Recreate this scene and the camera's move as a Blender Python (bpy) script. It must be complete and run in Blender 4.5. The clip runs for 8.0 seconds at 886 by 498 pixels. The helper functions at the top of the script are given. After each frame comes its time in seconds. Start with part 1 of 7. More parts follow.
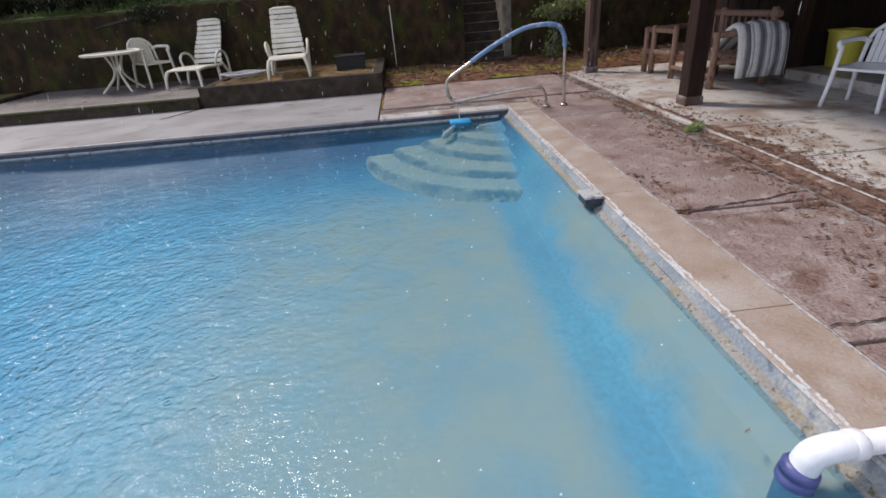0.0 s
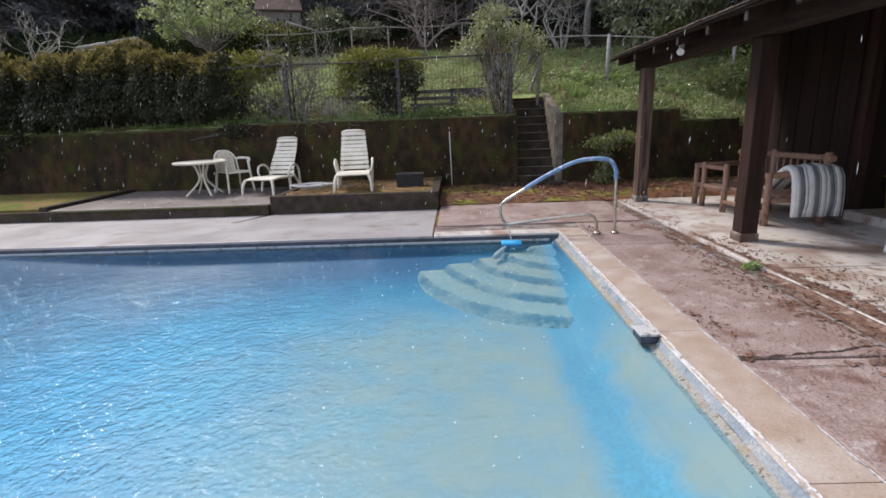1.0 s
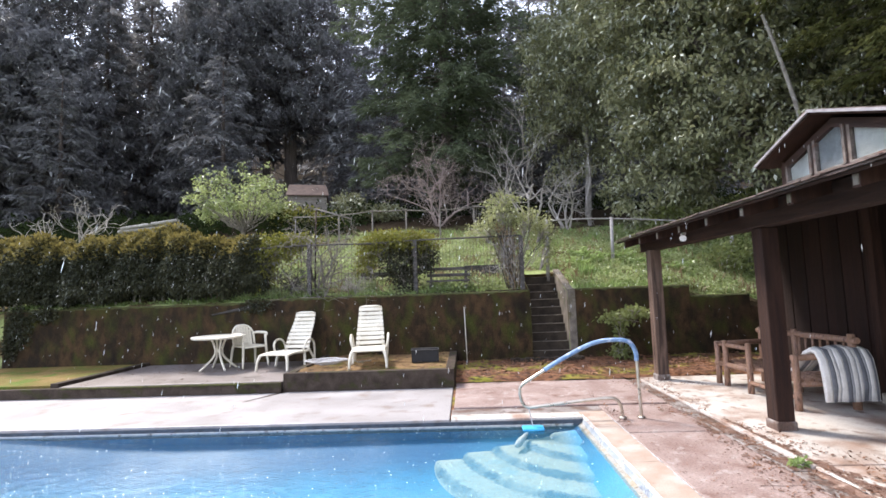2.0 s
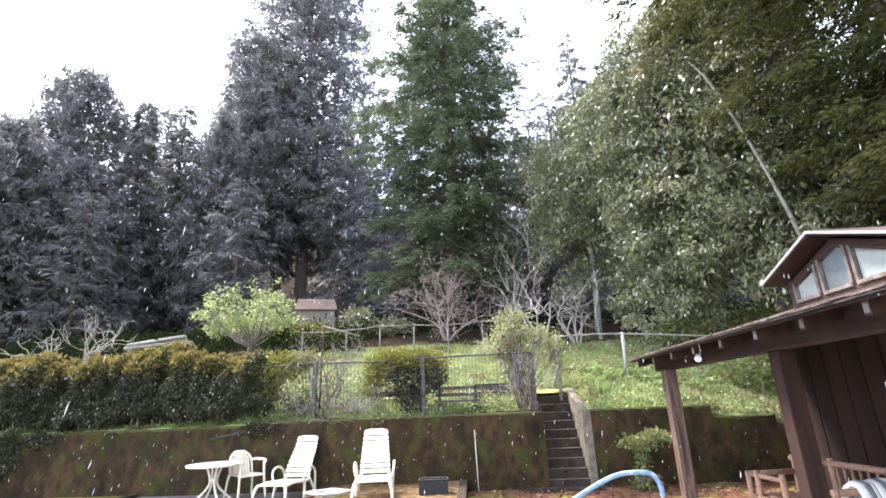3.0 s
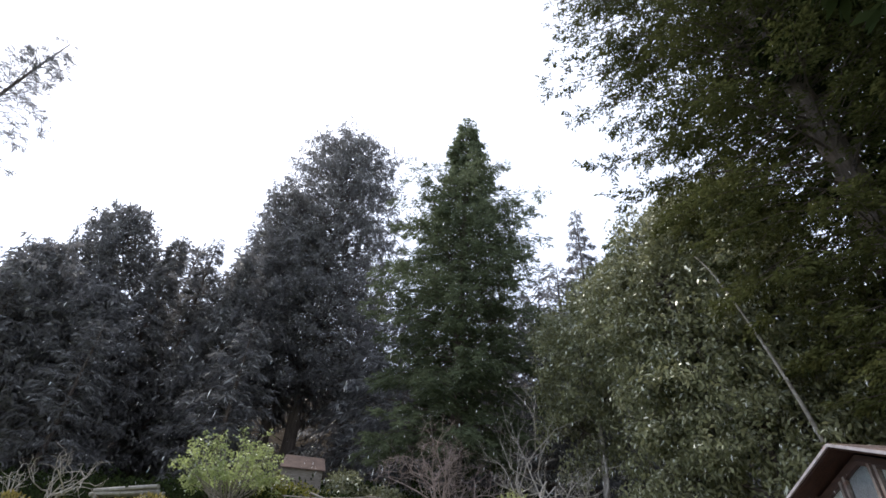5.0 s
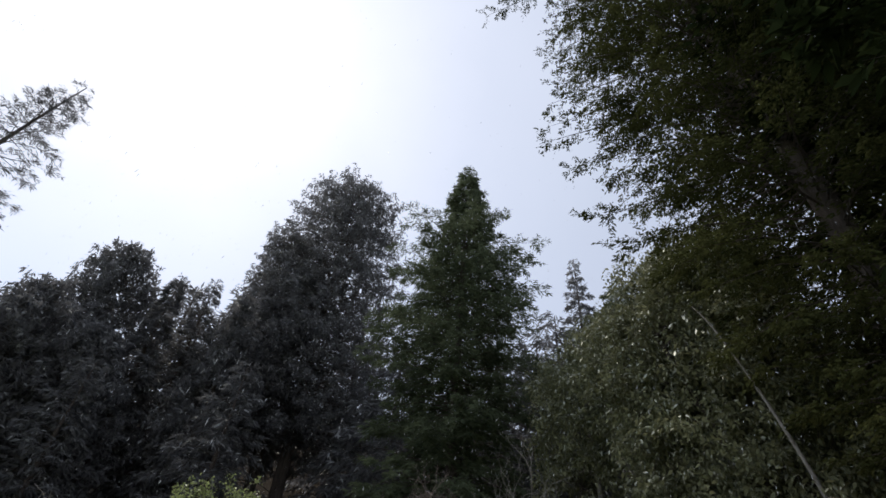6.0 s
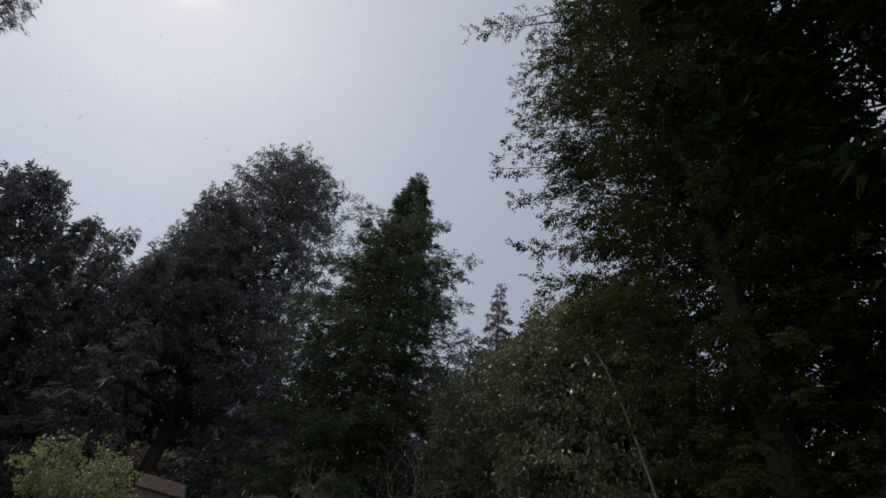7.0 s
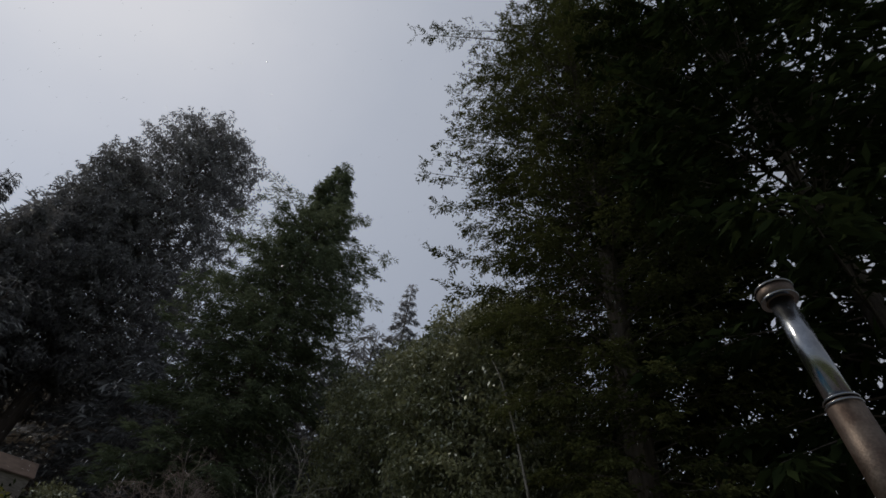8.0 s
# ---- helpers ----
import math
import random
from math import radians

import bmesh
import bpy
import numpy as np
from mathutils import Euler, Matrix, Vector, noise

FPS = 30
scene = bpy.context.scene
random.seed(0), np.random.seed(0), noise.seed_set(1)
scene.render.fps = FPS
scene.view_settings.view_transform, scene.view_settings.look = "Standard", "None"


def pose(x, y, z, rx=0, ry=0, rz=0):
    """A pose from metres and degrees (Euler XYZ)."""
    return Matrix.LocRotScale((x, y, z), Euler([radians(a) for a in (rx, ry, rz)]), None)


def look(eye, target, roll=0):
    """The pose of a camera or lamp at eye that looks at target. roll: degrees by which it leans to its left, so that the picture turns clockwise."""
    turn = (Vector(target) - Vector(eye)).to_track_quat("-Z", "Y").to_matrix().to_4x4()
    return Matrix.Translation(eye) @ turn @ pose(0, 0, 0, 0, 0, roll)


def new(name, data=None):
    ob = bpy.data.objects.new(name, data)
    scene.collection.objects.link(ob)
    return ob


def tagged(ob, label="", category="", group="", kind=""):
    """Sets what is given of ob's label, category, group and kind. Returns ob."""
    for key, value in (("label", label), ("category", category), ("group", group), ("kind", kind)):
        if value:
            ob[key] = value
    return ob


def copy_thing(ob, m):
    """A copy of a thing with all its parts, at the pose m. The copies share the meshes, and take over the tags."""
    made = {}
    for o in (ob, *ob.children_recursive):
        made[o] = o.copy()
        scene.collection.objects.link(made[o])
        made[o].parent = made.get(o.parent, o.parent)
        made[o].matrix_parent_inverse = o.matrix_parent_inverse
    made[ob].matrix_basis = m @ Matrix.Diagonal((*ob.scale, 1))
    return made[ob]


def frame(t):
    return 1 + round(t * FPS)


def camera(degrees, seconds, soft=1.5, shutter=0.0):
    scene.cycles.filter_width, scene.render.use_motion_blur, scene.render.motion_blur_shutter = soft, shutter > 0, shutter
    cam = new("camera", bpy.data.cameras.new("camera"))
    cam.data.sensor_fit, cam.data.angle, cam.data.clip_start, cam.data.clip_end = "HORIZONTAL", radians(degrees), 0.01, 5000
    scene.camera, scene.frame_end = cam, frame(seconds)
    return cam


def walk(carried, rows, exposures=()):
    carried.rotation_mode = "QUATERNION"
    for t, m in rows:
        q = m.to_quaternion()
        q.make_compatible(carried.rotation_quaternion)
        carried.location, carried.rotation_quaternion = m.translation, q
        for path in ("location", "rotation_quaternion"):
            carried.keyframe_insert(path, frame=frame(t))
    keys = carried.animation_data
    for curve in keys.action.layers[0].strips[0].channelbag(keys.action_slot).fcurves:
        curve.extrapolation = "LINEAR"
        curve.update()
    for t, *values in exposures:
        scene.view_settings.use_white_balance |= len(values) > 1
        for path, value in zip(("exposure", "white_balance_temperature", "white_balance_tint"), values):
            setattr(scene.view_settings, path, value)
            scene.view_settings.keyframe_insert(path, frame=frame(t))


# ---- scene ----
cam = camera(83.5, 8.0, soft=1.6)
PATH = [
    (0, (-1.395, -2.155, 1.403), (-1.313, -0.371, 0.505), -4.6),
    (0.5, (-1.418, -2.14, 1.467), (-1.459, -0.269, 0.762), -3.6),
    (1, (-1.466, -2.164, 1.55), (-1.525, -0.226, 1.06), -2.1),
    (1.5, (-1.528, -2.197, 1.671), (-1.606, -0.205, 1.513), -1.7),
    (1.7, (-1.543, -2.187, 1.708), (-1.625, -0.189, 1.687), -1.9),
    (2.8, (-1.532, -2.186, 1.864), (-1.618, -0.257, 2.384), -2.3),
    (2.9, (-1.53, -2.213, 1.886), (-1.625, -0.292, 2.436), -2.4),
    (3, (-1.545, -2.246, 1.893), (-1.637, -0.342, 2.497), -2.3),
    (3.5, (-1.544, -2.287, 1.923), (-1.667, -0.43, 2.657), -0.9),
    (3.9, (-1.551, -2.327, 1.938), (-1.668, -0.519, 2.785), 0.3),
    (4, (-1.554, -2.341, 1.939), (-1.679, -0.548, 2.816), 1.5),
    (4.5, (-1.579, -2.407, 1.934), (-1.7, -0.701, 2.97), 3.8),
    (4.7, (-1.623, -2.487, 2.017), (-1.733, -0.815, 3.108), 3.5),
    (5.8, (-1.669, -2.571, 1.865), (-1.788, -1.05, 3.158), 5.2),
    (6, (-1.655, -2.584, 1.847), (-1.769, -1.078, 3.157), 5.4),
    (6.5, (-1.632, -2.633, 1.857), (-1.718, -1.132, 3.175), 7.5),
    (7, (-1.59, -2.951, 1.759), (-1.456, -1.479, 3.106), 11.3),
    (7.5, (-1.64, -3.125, 1.694), (-1.282, -1.732, 3.083), 10.1),
    (8, (-1.639, -3.126, 1.693), (-1.191, -1.759, 3.082), 10.2),
]
walk(cam, [(t, look(eye, target, roll)) for t, eye, target, roll in PATH],
     [(0, 0.10, 6350, 17), (0.5, 0.24, 6350, 17), (1, 0.5, 6350, 17), (1.5, 0.76, 6350, 17), (2.8, 2.28, 6400, 17), (3.5, 2.08, 6450, 18), (4.5, 1.40, 6400, 16), (5.8, -0.18, 6500, 14), (6.5, -0.70, 6550, 13), (7, -1.05, 6600, 13), (8, -1.15, 6700, 12)])

# ---- world, sun ----
SUN_AZ, SUN_EL = radians(-51.0), radians(53.0)
SUN_WAY = Vector((math.sin(SUN_AZ) * math.cos(SUN_EL), math.cos(SUN_AZ) * math.cos(SUN_EL), math.sin(SUN_EL)))


def make_world():
    w = bpy.data.worlds.new("sky")
    scene.world = w
    w.use_nodes = True
    nt = w.node_tree
    nt.nodes.clear()
    out = nt.nodes.new("ShaderNodeOutputWorld")
    sky = nt.nodes.new("ShaderNodeTexSky")
    sky.sky_type, sky.sun_disc = "NISHITA", False
    sky.sun_elevation, sky.sun_rotation = SUN_EL, SUN_AZ % (2 * math.pi)
    sky.air_density, sky.dust_density = 1.0, 0.1
    bg = nt.nodes.new("ShaderNodeBackground")
    bg.inputs["Strength"].default_value = 0.05
    nt.links.new(sky.outputs[0], bg.inputs["Color"])
    # thin bright cloud, whiter towards the veiled sun
    co = nt.nodes.new("ShaderNodeTexCoord")
    dot = nt.nodes.new("ShaderNodeVectorMath")
    dot.operation = "DOT_PRODUCT"
    dot.inputs[1].default_value = SUN_WAY
    nt.links.new(co.outputs["Generated"], dot.inputs[0])
    arc = nt.nodes.new("ShaderNodeMath")
    arc.operation = "ARCCOSINE"
    nt.links.new(dot.outputs["Value"], arc.inputs[0])
    cl = nt.nodes.new("ShaderNodeTexNoise")
    cl.inputs["Scale"].default_value, cl.inputs["Detail"].default_value = 7.0, 5
    nt.links.new(co.outputs["Generated"], cl.inputs["Vector"])
    add = nt.nodes.new("ShaderNodeMath")
    add.operation = "MULTIPLY_ADD"
    add.inputs[1].default_value, add.inputs[2].default_value = 0.10, -0.05
    nt.links.new(cl.outputs[0], add.inputs[0])
    tot = nt.nodes.new("ShaderNodeMath")
    nt.links.new(arc.outputs[0], tot.inputs[0])
    nt.links.new(add.outputs[0], tot.inputs[1])
    part_of = nt.nodes.new("ShaderNodeMath")
    part_of.operation = "DIVIDE"
    part_of.inputs[1].default_value = math.pi / 2
    nt.links.new(tot.outputs[0], part_of.inputs[0])
    ramp = nt.nodes.new("ShaderNodeValToRGB")
    el = ramp.color_ramp.elements
    el[0].position, el[0].color = 0.0, (8.0, 7.9, 7.6, 1)
    el[1].position, el[1].color = 1.0, (0.66, 0.68, 0.72, 1)
    # degrees from the sun and the cloud's brightness there
    for p, c in ((60, (0.63, 0.69, 0.80)), (45, (0.73, 0.80, 0.91)), (30, (0.89, 0.96, 1.07)), (18, (1.13, 1.18, 1.26)), (10.3, (1.33, 1.36, 1.40)), (6.5, (1.40, 1.42, 1.45)), (4.6, (1.45, 1.47, 1.49)), (3.6, (1.52, 1.53, 1.54)), (2.8, (1.80, 1.80, 1.78)), (1.8, (3.0, 3.0, 2.95))):
        e = el.new(p / 90)
        e.color = (*c, 1)
    nt.links.new(part_of.outputs[0], ramp.inputs[0])
    bg2 = nt.nodes.new("ShaderNodeBackground")
    bg2.inputs["Strength"].default_value = 0.95
    nt.links.new(ramp.outputs[0], bg2.inputs["Color"])
    both = nt.nodes.new("ShaderNodeAddShader")
    nt.links.new(bg.outputs[0], both.inputs[0])
    nt.links.new(bg2.outputs[0], both.inputs[1])
    nt.links.new(both.outputs[0], out.inputs[0])


make_world()
sun_data = bpy.data.lights.new("sun", "SUN")
sun_data.energy, sun_data.angle, sun_data.color = 2.7, radians(12), (1.0, 0.92, 0.78)
sun = new("sun", sun_data)
sun.matrix_world = look(SUN_WAY * 60, (0, 0, 0))


# ---- materials ----
def mat(name, a, b, scale=3.0, rough=0.8, bump=0.25, fine=45.0, stain=None, metal=0.0, stretch=(1, 1, 1), rand=0.0, island=0.0,
        lo=0.35, hi=0.65, spec=0.5, stain2=None, bscale=0.01, far=None, grain_amt=0.26):
    """A surface of two colours mixed by a coarse pattern, with fine grain, relief and up to two stains (colour, scale, start, end)."""
    m = bpy.data.materials.new(name)
    m.use_nodes = True
    nt = m.node_tree
    p = nt.nodes["Principled BSDF"]
    co = nt.nodes.new("ShaderNodeTexCoord")
    mp = nt.nodes.new("ShaderNodeMapping")
    mp.inputs["Scale"].default_value = stretch
    nt.links.new(co.outputs["Object"], mp.inputs["Vector"])

    def noisy(sc, det=5.0):
        n = nt.nodes.new("ShaderNodeTexNoise")
        n.inputs["Scale"].default_value, n.inputs["Detail"].default_value = sc, det
        nt.links.new(mp.outputs[0], n.inputs["Vector"])
        return n

    def ramp(src, x0, x1):
        r = nt.nodes.new("ShaderNodeMapRange")
        r.inputs[1].default_value, r.inputs[2].default_value = x0, x1
        nt.links.new(src, r.inputs[0])
        return r.outputs[0]

    def mix(fac, x, y, kind="MIX"):
        n = nt.nodes.new("ShaderNodeMix")
        n.data_type, n.blend_type = "RGBA", kind
        if isinstance(fac, float):
            n.inputs[0].default_value = fac
        else:
            nt.links.new(fac, n.inputs[0])
        for sock, v in ((n.inputs[6], x), (n.inputs[7], y)):
            if isinstance(v, tuple):
                sock.default_value = (*v, 1)
            else:
                nt.links.new(v, sock)
        return n.outputs[2]

    coarse, grain = noisy(scale), noisy(fine, 3.0)
    col = mix(ramp(coarse.outputs[0], lo, hi), a, b)
    for st in (stain, stain2):
        if st:
            sc = noisy(st[1], 6.0)
            col = mix(ramp(sc.outputs[0], st[2], st[3]), col, st[0])
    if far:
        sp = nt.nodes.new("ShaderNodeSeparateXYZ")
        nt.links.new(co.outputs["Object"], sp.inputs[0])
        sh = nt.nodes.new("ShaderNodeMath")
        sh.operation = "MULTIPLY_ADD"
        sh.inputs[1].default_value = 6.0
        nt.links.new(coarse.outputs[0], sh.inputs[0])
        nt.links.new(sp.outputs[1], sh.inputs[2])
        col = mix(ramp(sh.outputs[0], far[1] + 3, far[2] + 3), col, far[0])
    g = nt.nodes.new("ShaderNodeMapRange")
    g.inputs[1].default_value, g.inputs[2].default_value, g.inputs[3].default_value, g.inputs[4].default_value = 0.25, 0.75, 1 - grain_amt, 1 + grain_amt
    nt.links.new(grain.outputs[0], g.inputs[0])
    hs = nt.nodes.new("ShaderNodeHueSaturation")
    nt.links.new(col, hs.inputs["Color"])
    val = g.outputs[0]
    if rand or island:
        src = nt.nodes.new("ShaderNodeObjectInfo").outputs["Random"] if rand else nt.nodes.new("ShaderNodeNewGeometry").outputs["Random Per Island"]
        amt = rand or island
        r = nt.nodes.new("ShaderNodeMapRange")
        r.inputs[3].default_value, r.inputs[4].default_value = 1 - amt, 1 + amt
        nt.links.new(src, r.inputs[0])
        mul = nt.nodes.new("ShaderNodeMath")
        mul.operation = "MULTIPLY"
        nt.links.new(val, mul.inputs[0])
        nt.links.new(r.outputs[0], mul.inputs[1])
        val = mul.outputs[0]
    nt.links.new(val, hs.inputs["Value"])
    nt.links.new(hs.outputs[0], p.inputs["Base Color"])
    rr = nt.nodes.new("ShaderNodeMapRange")
    rr.inputs[3].default_value, rr.inputs[4].default_value = max(0.04, rough - 0.15), min(1.0, rough + 0.12)
    nt.links.new(coarse.outputs[0], rr.inputs[0])
    nt.links.new(rr.outputs[0], p.inputs["Roughness"])
    p.inputs["Metallic"].default_value = metal
    p.inputs["Specular IOR Level"].default_value = spec
    if bump:
        ad = nt.nodes.new("ShaderNodeMath")
        ad.operation = "MULTIPLY_ADD"
        ad.inputs[1].default_value = 0.5
        nt.links.new(coarse.outputs[0], ad.inputs[0])
        nt.links.new(grain.outputs[0], ad.inputs[2])
        bp = nt.nodes.new("ShaderNodeBump")
        bp.inputs["Strength"].default_value, bp.inputs["Distance"].default_value = bump, bscale
        nt.links.new(ad.outputs[0], bp.inputs["Height"])
        nt.links.new(bp.outputs[0], p.inputs["Normal"])
    return m


def leafy(name, a, b, lets=0.35, gloss=0.25, rough=0.4):
    """Leaves: colours vary from piece to piece, and light comes through."""
    m = bpy.data.materials.new(name)
    m.use_nodes = True
    nt = m.node_tree
    nt.nodes.clear()
    out = nt.nodes.new("ShaderNodeOutputMaterial")
    isl = nt.nodes.new("ShaderNodeNewGeometry")
    co = nt.nodes.new("ShaderNodeTexCoord")
    nz = nt.nodes.new("ShaderNodeTexNoise")
    nz.inputs["Scale"].default_value = 0.55
    nt.links.new(co.outputs["Object"], nz.inputs["Vector"])
    av = nt.nodes.new("ShaderNodeMath")
    av.operation = "MULTIPLY_ADD"
    av.inputs[1].default_value = 0.6
    nt.links.new(isl.outputs["Random Per Island"], av.inputs[0])
    sc = nt.nodes.new("ShaderNodeMapRange")
    sc.inputs[1].default_value, sc.inputs[2].default_value, sc.inputs[3].default_value, sc.inputs[4].default_value = 0.3, 0.7, 0.0, 0.4
    nt.links.new(nz.outputs[0], sc.inputs[0])
    nt.links.new(sc.outputs[0], av.inputs[2])
    mx = nt.nodes.new("ShaderNodeMix")
    mx.data_type = "RGBA"
    mx.inputs[6].default_value, mx.inputs[7].default_value = (*a, 1), (*b, 1)
    nt.links.new(av.outputs[0], mx.inputs[0])
    d, t, g = nt.nodes.new("ShaderNodeBsdfDiffuse"), nt.nodes.new("ShaderNodeBsdfTranslucent"), nt.nodes.new("ShaderNodeBsdfGlossy")
    g.inputs["Roughness"].default_value = rough
    g.inputs["Color"].default_value = (0.9, 0.95, 0.9, 1)
    for n in (d, t):
        nt.links.new(mx.outputs[2], n.inputs["Color"])
    m1, m2 = nt.nodes.new("ShaderNodeMixShader"), nt.nodes.new("ShaderNodeMixShader")
    m1.inputs[0].default_value = lets
    nt.links.new(d.outputs[0], m1.inputs[1])
    nt.links.new(t.outputs[0], m1.inputs[2])
    fr = nt.nodes.new("ShaderNodeFresnel")
    fr.inputs["IOR"].default_value = 1.4
    k = nt.nodes.new("ShaderNodeMath")
    k.operation = "MULTIPLY"
    k.inputs[1].default_value = gloss * 2
    nt.links.new(fr.outputs[0], k.inputs[0])
    nt.links.new(k.outputs[0], m2.inputs[0])
    nt.links.new(m1.outputs[0], m2.inputs[1])
    nt.links.new(g.outputs[0], m2.inputs[2])
    nt.links.new(m2.outputs[0], out.inputs[0])
    return m


def water_material():
    """Clear blue-tinted water, a little cloudy, its skin roughened by small waves and rain rings."""
    m = bpy.data.materials.new("pool_water")
    m.use_nodes = True
    nt = m.node_tree
    nt.nodes.clear()
    out = nt.nodes.new("ShaderNodeOutputMaterial")
    co = nt.nodes.new("ShaderNodeTexCoord")
    n1, n2 = nt.nodes.new("ShaderNodeTexNoise"), nt.nodes.new("ShaderNodeTexNoise")
    n1.inputs["Scale"].default_value, n2.inputs["Scale"].default_value = 5.0, 27.0
    n1.inputs["Detail"].default_value, n2.inputs["Detail"].default_value = 3, 3
    vo = nt.nodes.new("ShaderNodeTexVoronoi")
    vo.inputs["Scale"].default_value = 7.0
    for n in (n1, n2, vo):
        nt.links.new(co.outputs["Object"], n.inputs["Vector"])
    ring = nt.nodes.new("ShaderNodeMath")
    ring.operation = "MULTIPLY"
    ring.inputs[1].default_value = 42.0
    nt.links.new(vo.outputs["Distance"], ring.inputs[0])
    sn = nt.nodes.new("ShaderNodeMath")
    sn.operation = "SINE"
    nt.links.new(ring.outputs[0], sn.inputs[0])
    fall = nt.nodes.new("ShaderNodeMapRange")
    fall.inputs[1].default_value, fall.inputs[2].default_value, fall.inputs[3].default_value, fall.inputs[4].default_value = 0.03, 0.36, 0.09, 0.0
    nt.links.new(vo.outputs["Distance"], fall.inputs[0])
    rg = nt.nodes.new("ShaderNodeMath")
    rg.operation = "MULTIPLY"
    nt.links.new(sn.outputs[0], rg.inputs[0])
    nt.links.new(fall.outputs[0], rg.inputs[1])
    a1 = nt.nodes.new("ShaderNodeMath")
    nt.links.new(n1.outputs[0], a1.inputs[0])
    nt.links.new(rg.outputs[0], a1.inputs[1])
    a2 = nt.nodes.new("ShaderNodeMath")
    a2.operation = "MULTIPLY_ADD"
    a2.inputs[1].default_value = 0.55
    nt.links.new(n2.outputs[0], a2.inputs[0])
    nt.links.new(a1.outputs[0], a2.inputs[2])
    # choppier towards the open, deep end, calmer in the lee of the far side
    sx = nt.nodes.new("ShaderNodeSeparateXYZ")
    nt.links.new(co.outputs["Object"], sx.inputs[0])
    amp = nt.nodes.new("ShaderNodeMapRange")
    amp.inputs[1].default_value, amp.inputs[2].default_value, amp.inputs[3].default_value, amp.inputs[4].default_value = -0.8, -3.8, 0.5, 2.5
    nt.links.new(sx.outputs[0], amp.inputs[0])
    lee = nt.nodes.new("ShaderNodeMapRange")
    lee.inputs[1].default_value, lee.inputs[2].default_value, lee.inputs[3].default_value, lee.inputs[4].default_value = 2.4, 3.6, 1.0, 0.35
    nt.links.new(sx.outputs[1], lee.inputs[0])
    chop = nt.nodes.new("ShaderNodeMath")
    chop.operation = "MULTIPLY"
    nt.links.new(amp.outputs[0], chop.inputs[0])
    nt.links.new(lee.outputs[0], chop.inputs[1])
    a3 = nt.nodes.new("ShaderNodeMath")
    a3.operation = "MULTIPLY"
    nt.links.new(a2.outputs[0], a3.inputs[0])
    nt.links.new(chop.outputs[0], a3.inputs[1])
    bp = nt.nodes.new("ShaderNodeBump")
    bp.inputs["Strength"].default_value, bp.inputs["Distance"].default_value = 0.9, 0.021
    nt.links.new(a3.outputs[0], bp.inputs["Height"])
    tr, df, gl = nt.nodes.new("ShaderNodeBsdfTransparent"), nt.nodes.new("ShaderNodeBsdfDiffuse"), nt.nodes.new("ShaderNodeBsdfGlossy")
    tr.inputs["Color"].default_value = (0.835, 0.943, 0.967, 1)
    df.inputs["Color"].default_value = (0.070, 0.30, 0.44, 1)
    gl.inputs["Roughness"].default_value = 0.10
    fr = nt.nodes.new("ShaderNodeFresnel")
    fr.inputs["IOR"].default_value = 1.31
    for n in (gl, fr):
        nt.links.new(bp.outputs[0], n.inputs["Normal"])
    m1, m2 = nt.nodes.new("ShaderNodeMixShader"), nt.nodes.new("ShaderNodeMixShader")
    # the water is cloudy, less so along the far side beyond the steps
    cloud = nt.nodes.new("ShaderNodeMath")
    cloud.operation = "MULTIPLY_ADD"
    cloud.inputs[1].default_value = 0.9
    nz = nt.nodes.new("ShaderNodeTexNoise")
    nz.inputs["Scale"].default_value, nz.inputs["Detail"].default_value = 0.9, 4
    nt.links.new(co.outputs["Object"], nz.inputs["Vector"])
    nt.links.new(nz.outputs[0], cloud.inputs[0])
    nt.links.new(sx.outputs[1], cloud.inputs[2])
    milk = nt.nodes.new("ShaderNodeMapRange")
    milk.interpolation_type = "SMOOTHSTEP"
    milk.inputs[1].default_value, milk.inputs[2].default_value, milk.inputs[3].default_value, milk.inputs[4].default_value = 2.65, 4.0, 0.31, 0.07
    steps_side = nt.nodes.new("ShaderNodeMapRange")
    steps_side.interpolation_type = "SMOOTHSTEP"
    steps_side.inputs[1].default_value, steps_side.inputs[2].default_value, steps_side.inputs[3].default_value, steps_side.inputs[4].default_value = -2.3, -1.2, 0.0, -1.25
    nt.links.new(sx.outputs[0], steps_side.inputs[0])
    sway = nt.nodes.new("ShaderNodeMath")
    nt.links.new(cloud.outputs[0], sway.inputs[0])
    nt.links.new(steps_side.outputs[0], sway.inputs[1])
    nt.links.new(sway.outputs[0], milk.inputs[0])
    nt.links.new(milk.outputs[0], m1.inputs[0])
    nt.links.new(tr.outputs[0], m1.inputs[1])
    nt.links.new(df.outputs[0], m1.inputs[2])
    nt.links.new(fr.outputs[0], m2.inputs[0])
    nt.links.new(m1.outputs[0], m2.inputs[1])
    nt.links.new(gl.outputs[0], m2.inputs[2])
    nt.links.new(m2.outputs[0], out.inputs[0])
    return m


def glass_material():
    m = bpy.data.materials.new("window_glass")
    m.use_nodes = True
    p = m.node_tree.nodes["Principled BSDF"]
    p.inputs["Base Color"].default_value = (0.9, 0.95, 0.95, 1)
    p.inputs["Roughness"].default_value = 0.03
    p.inputs["Transmission Weight"].default_value = 1.0
    p.inputs["IOR"].default_value = 1.5
    return m


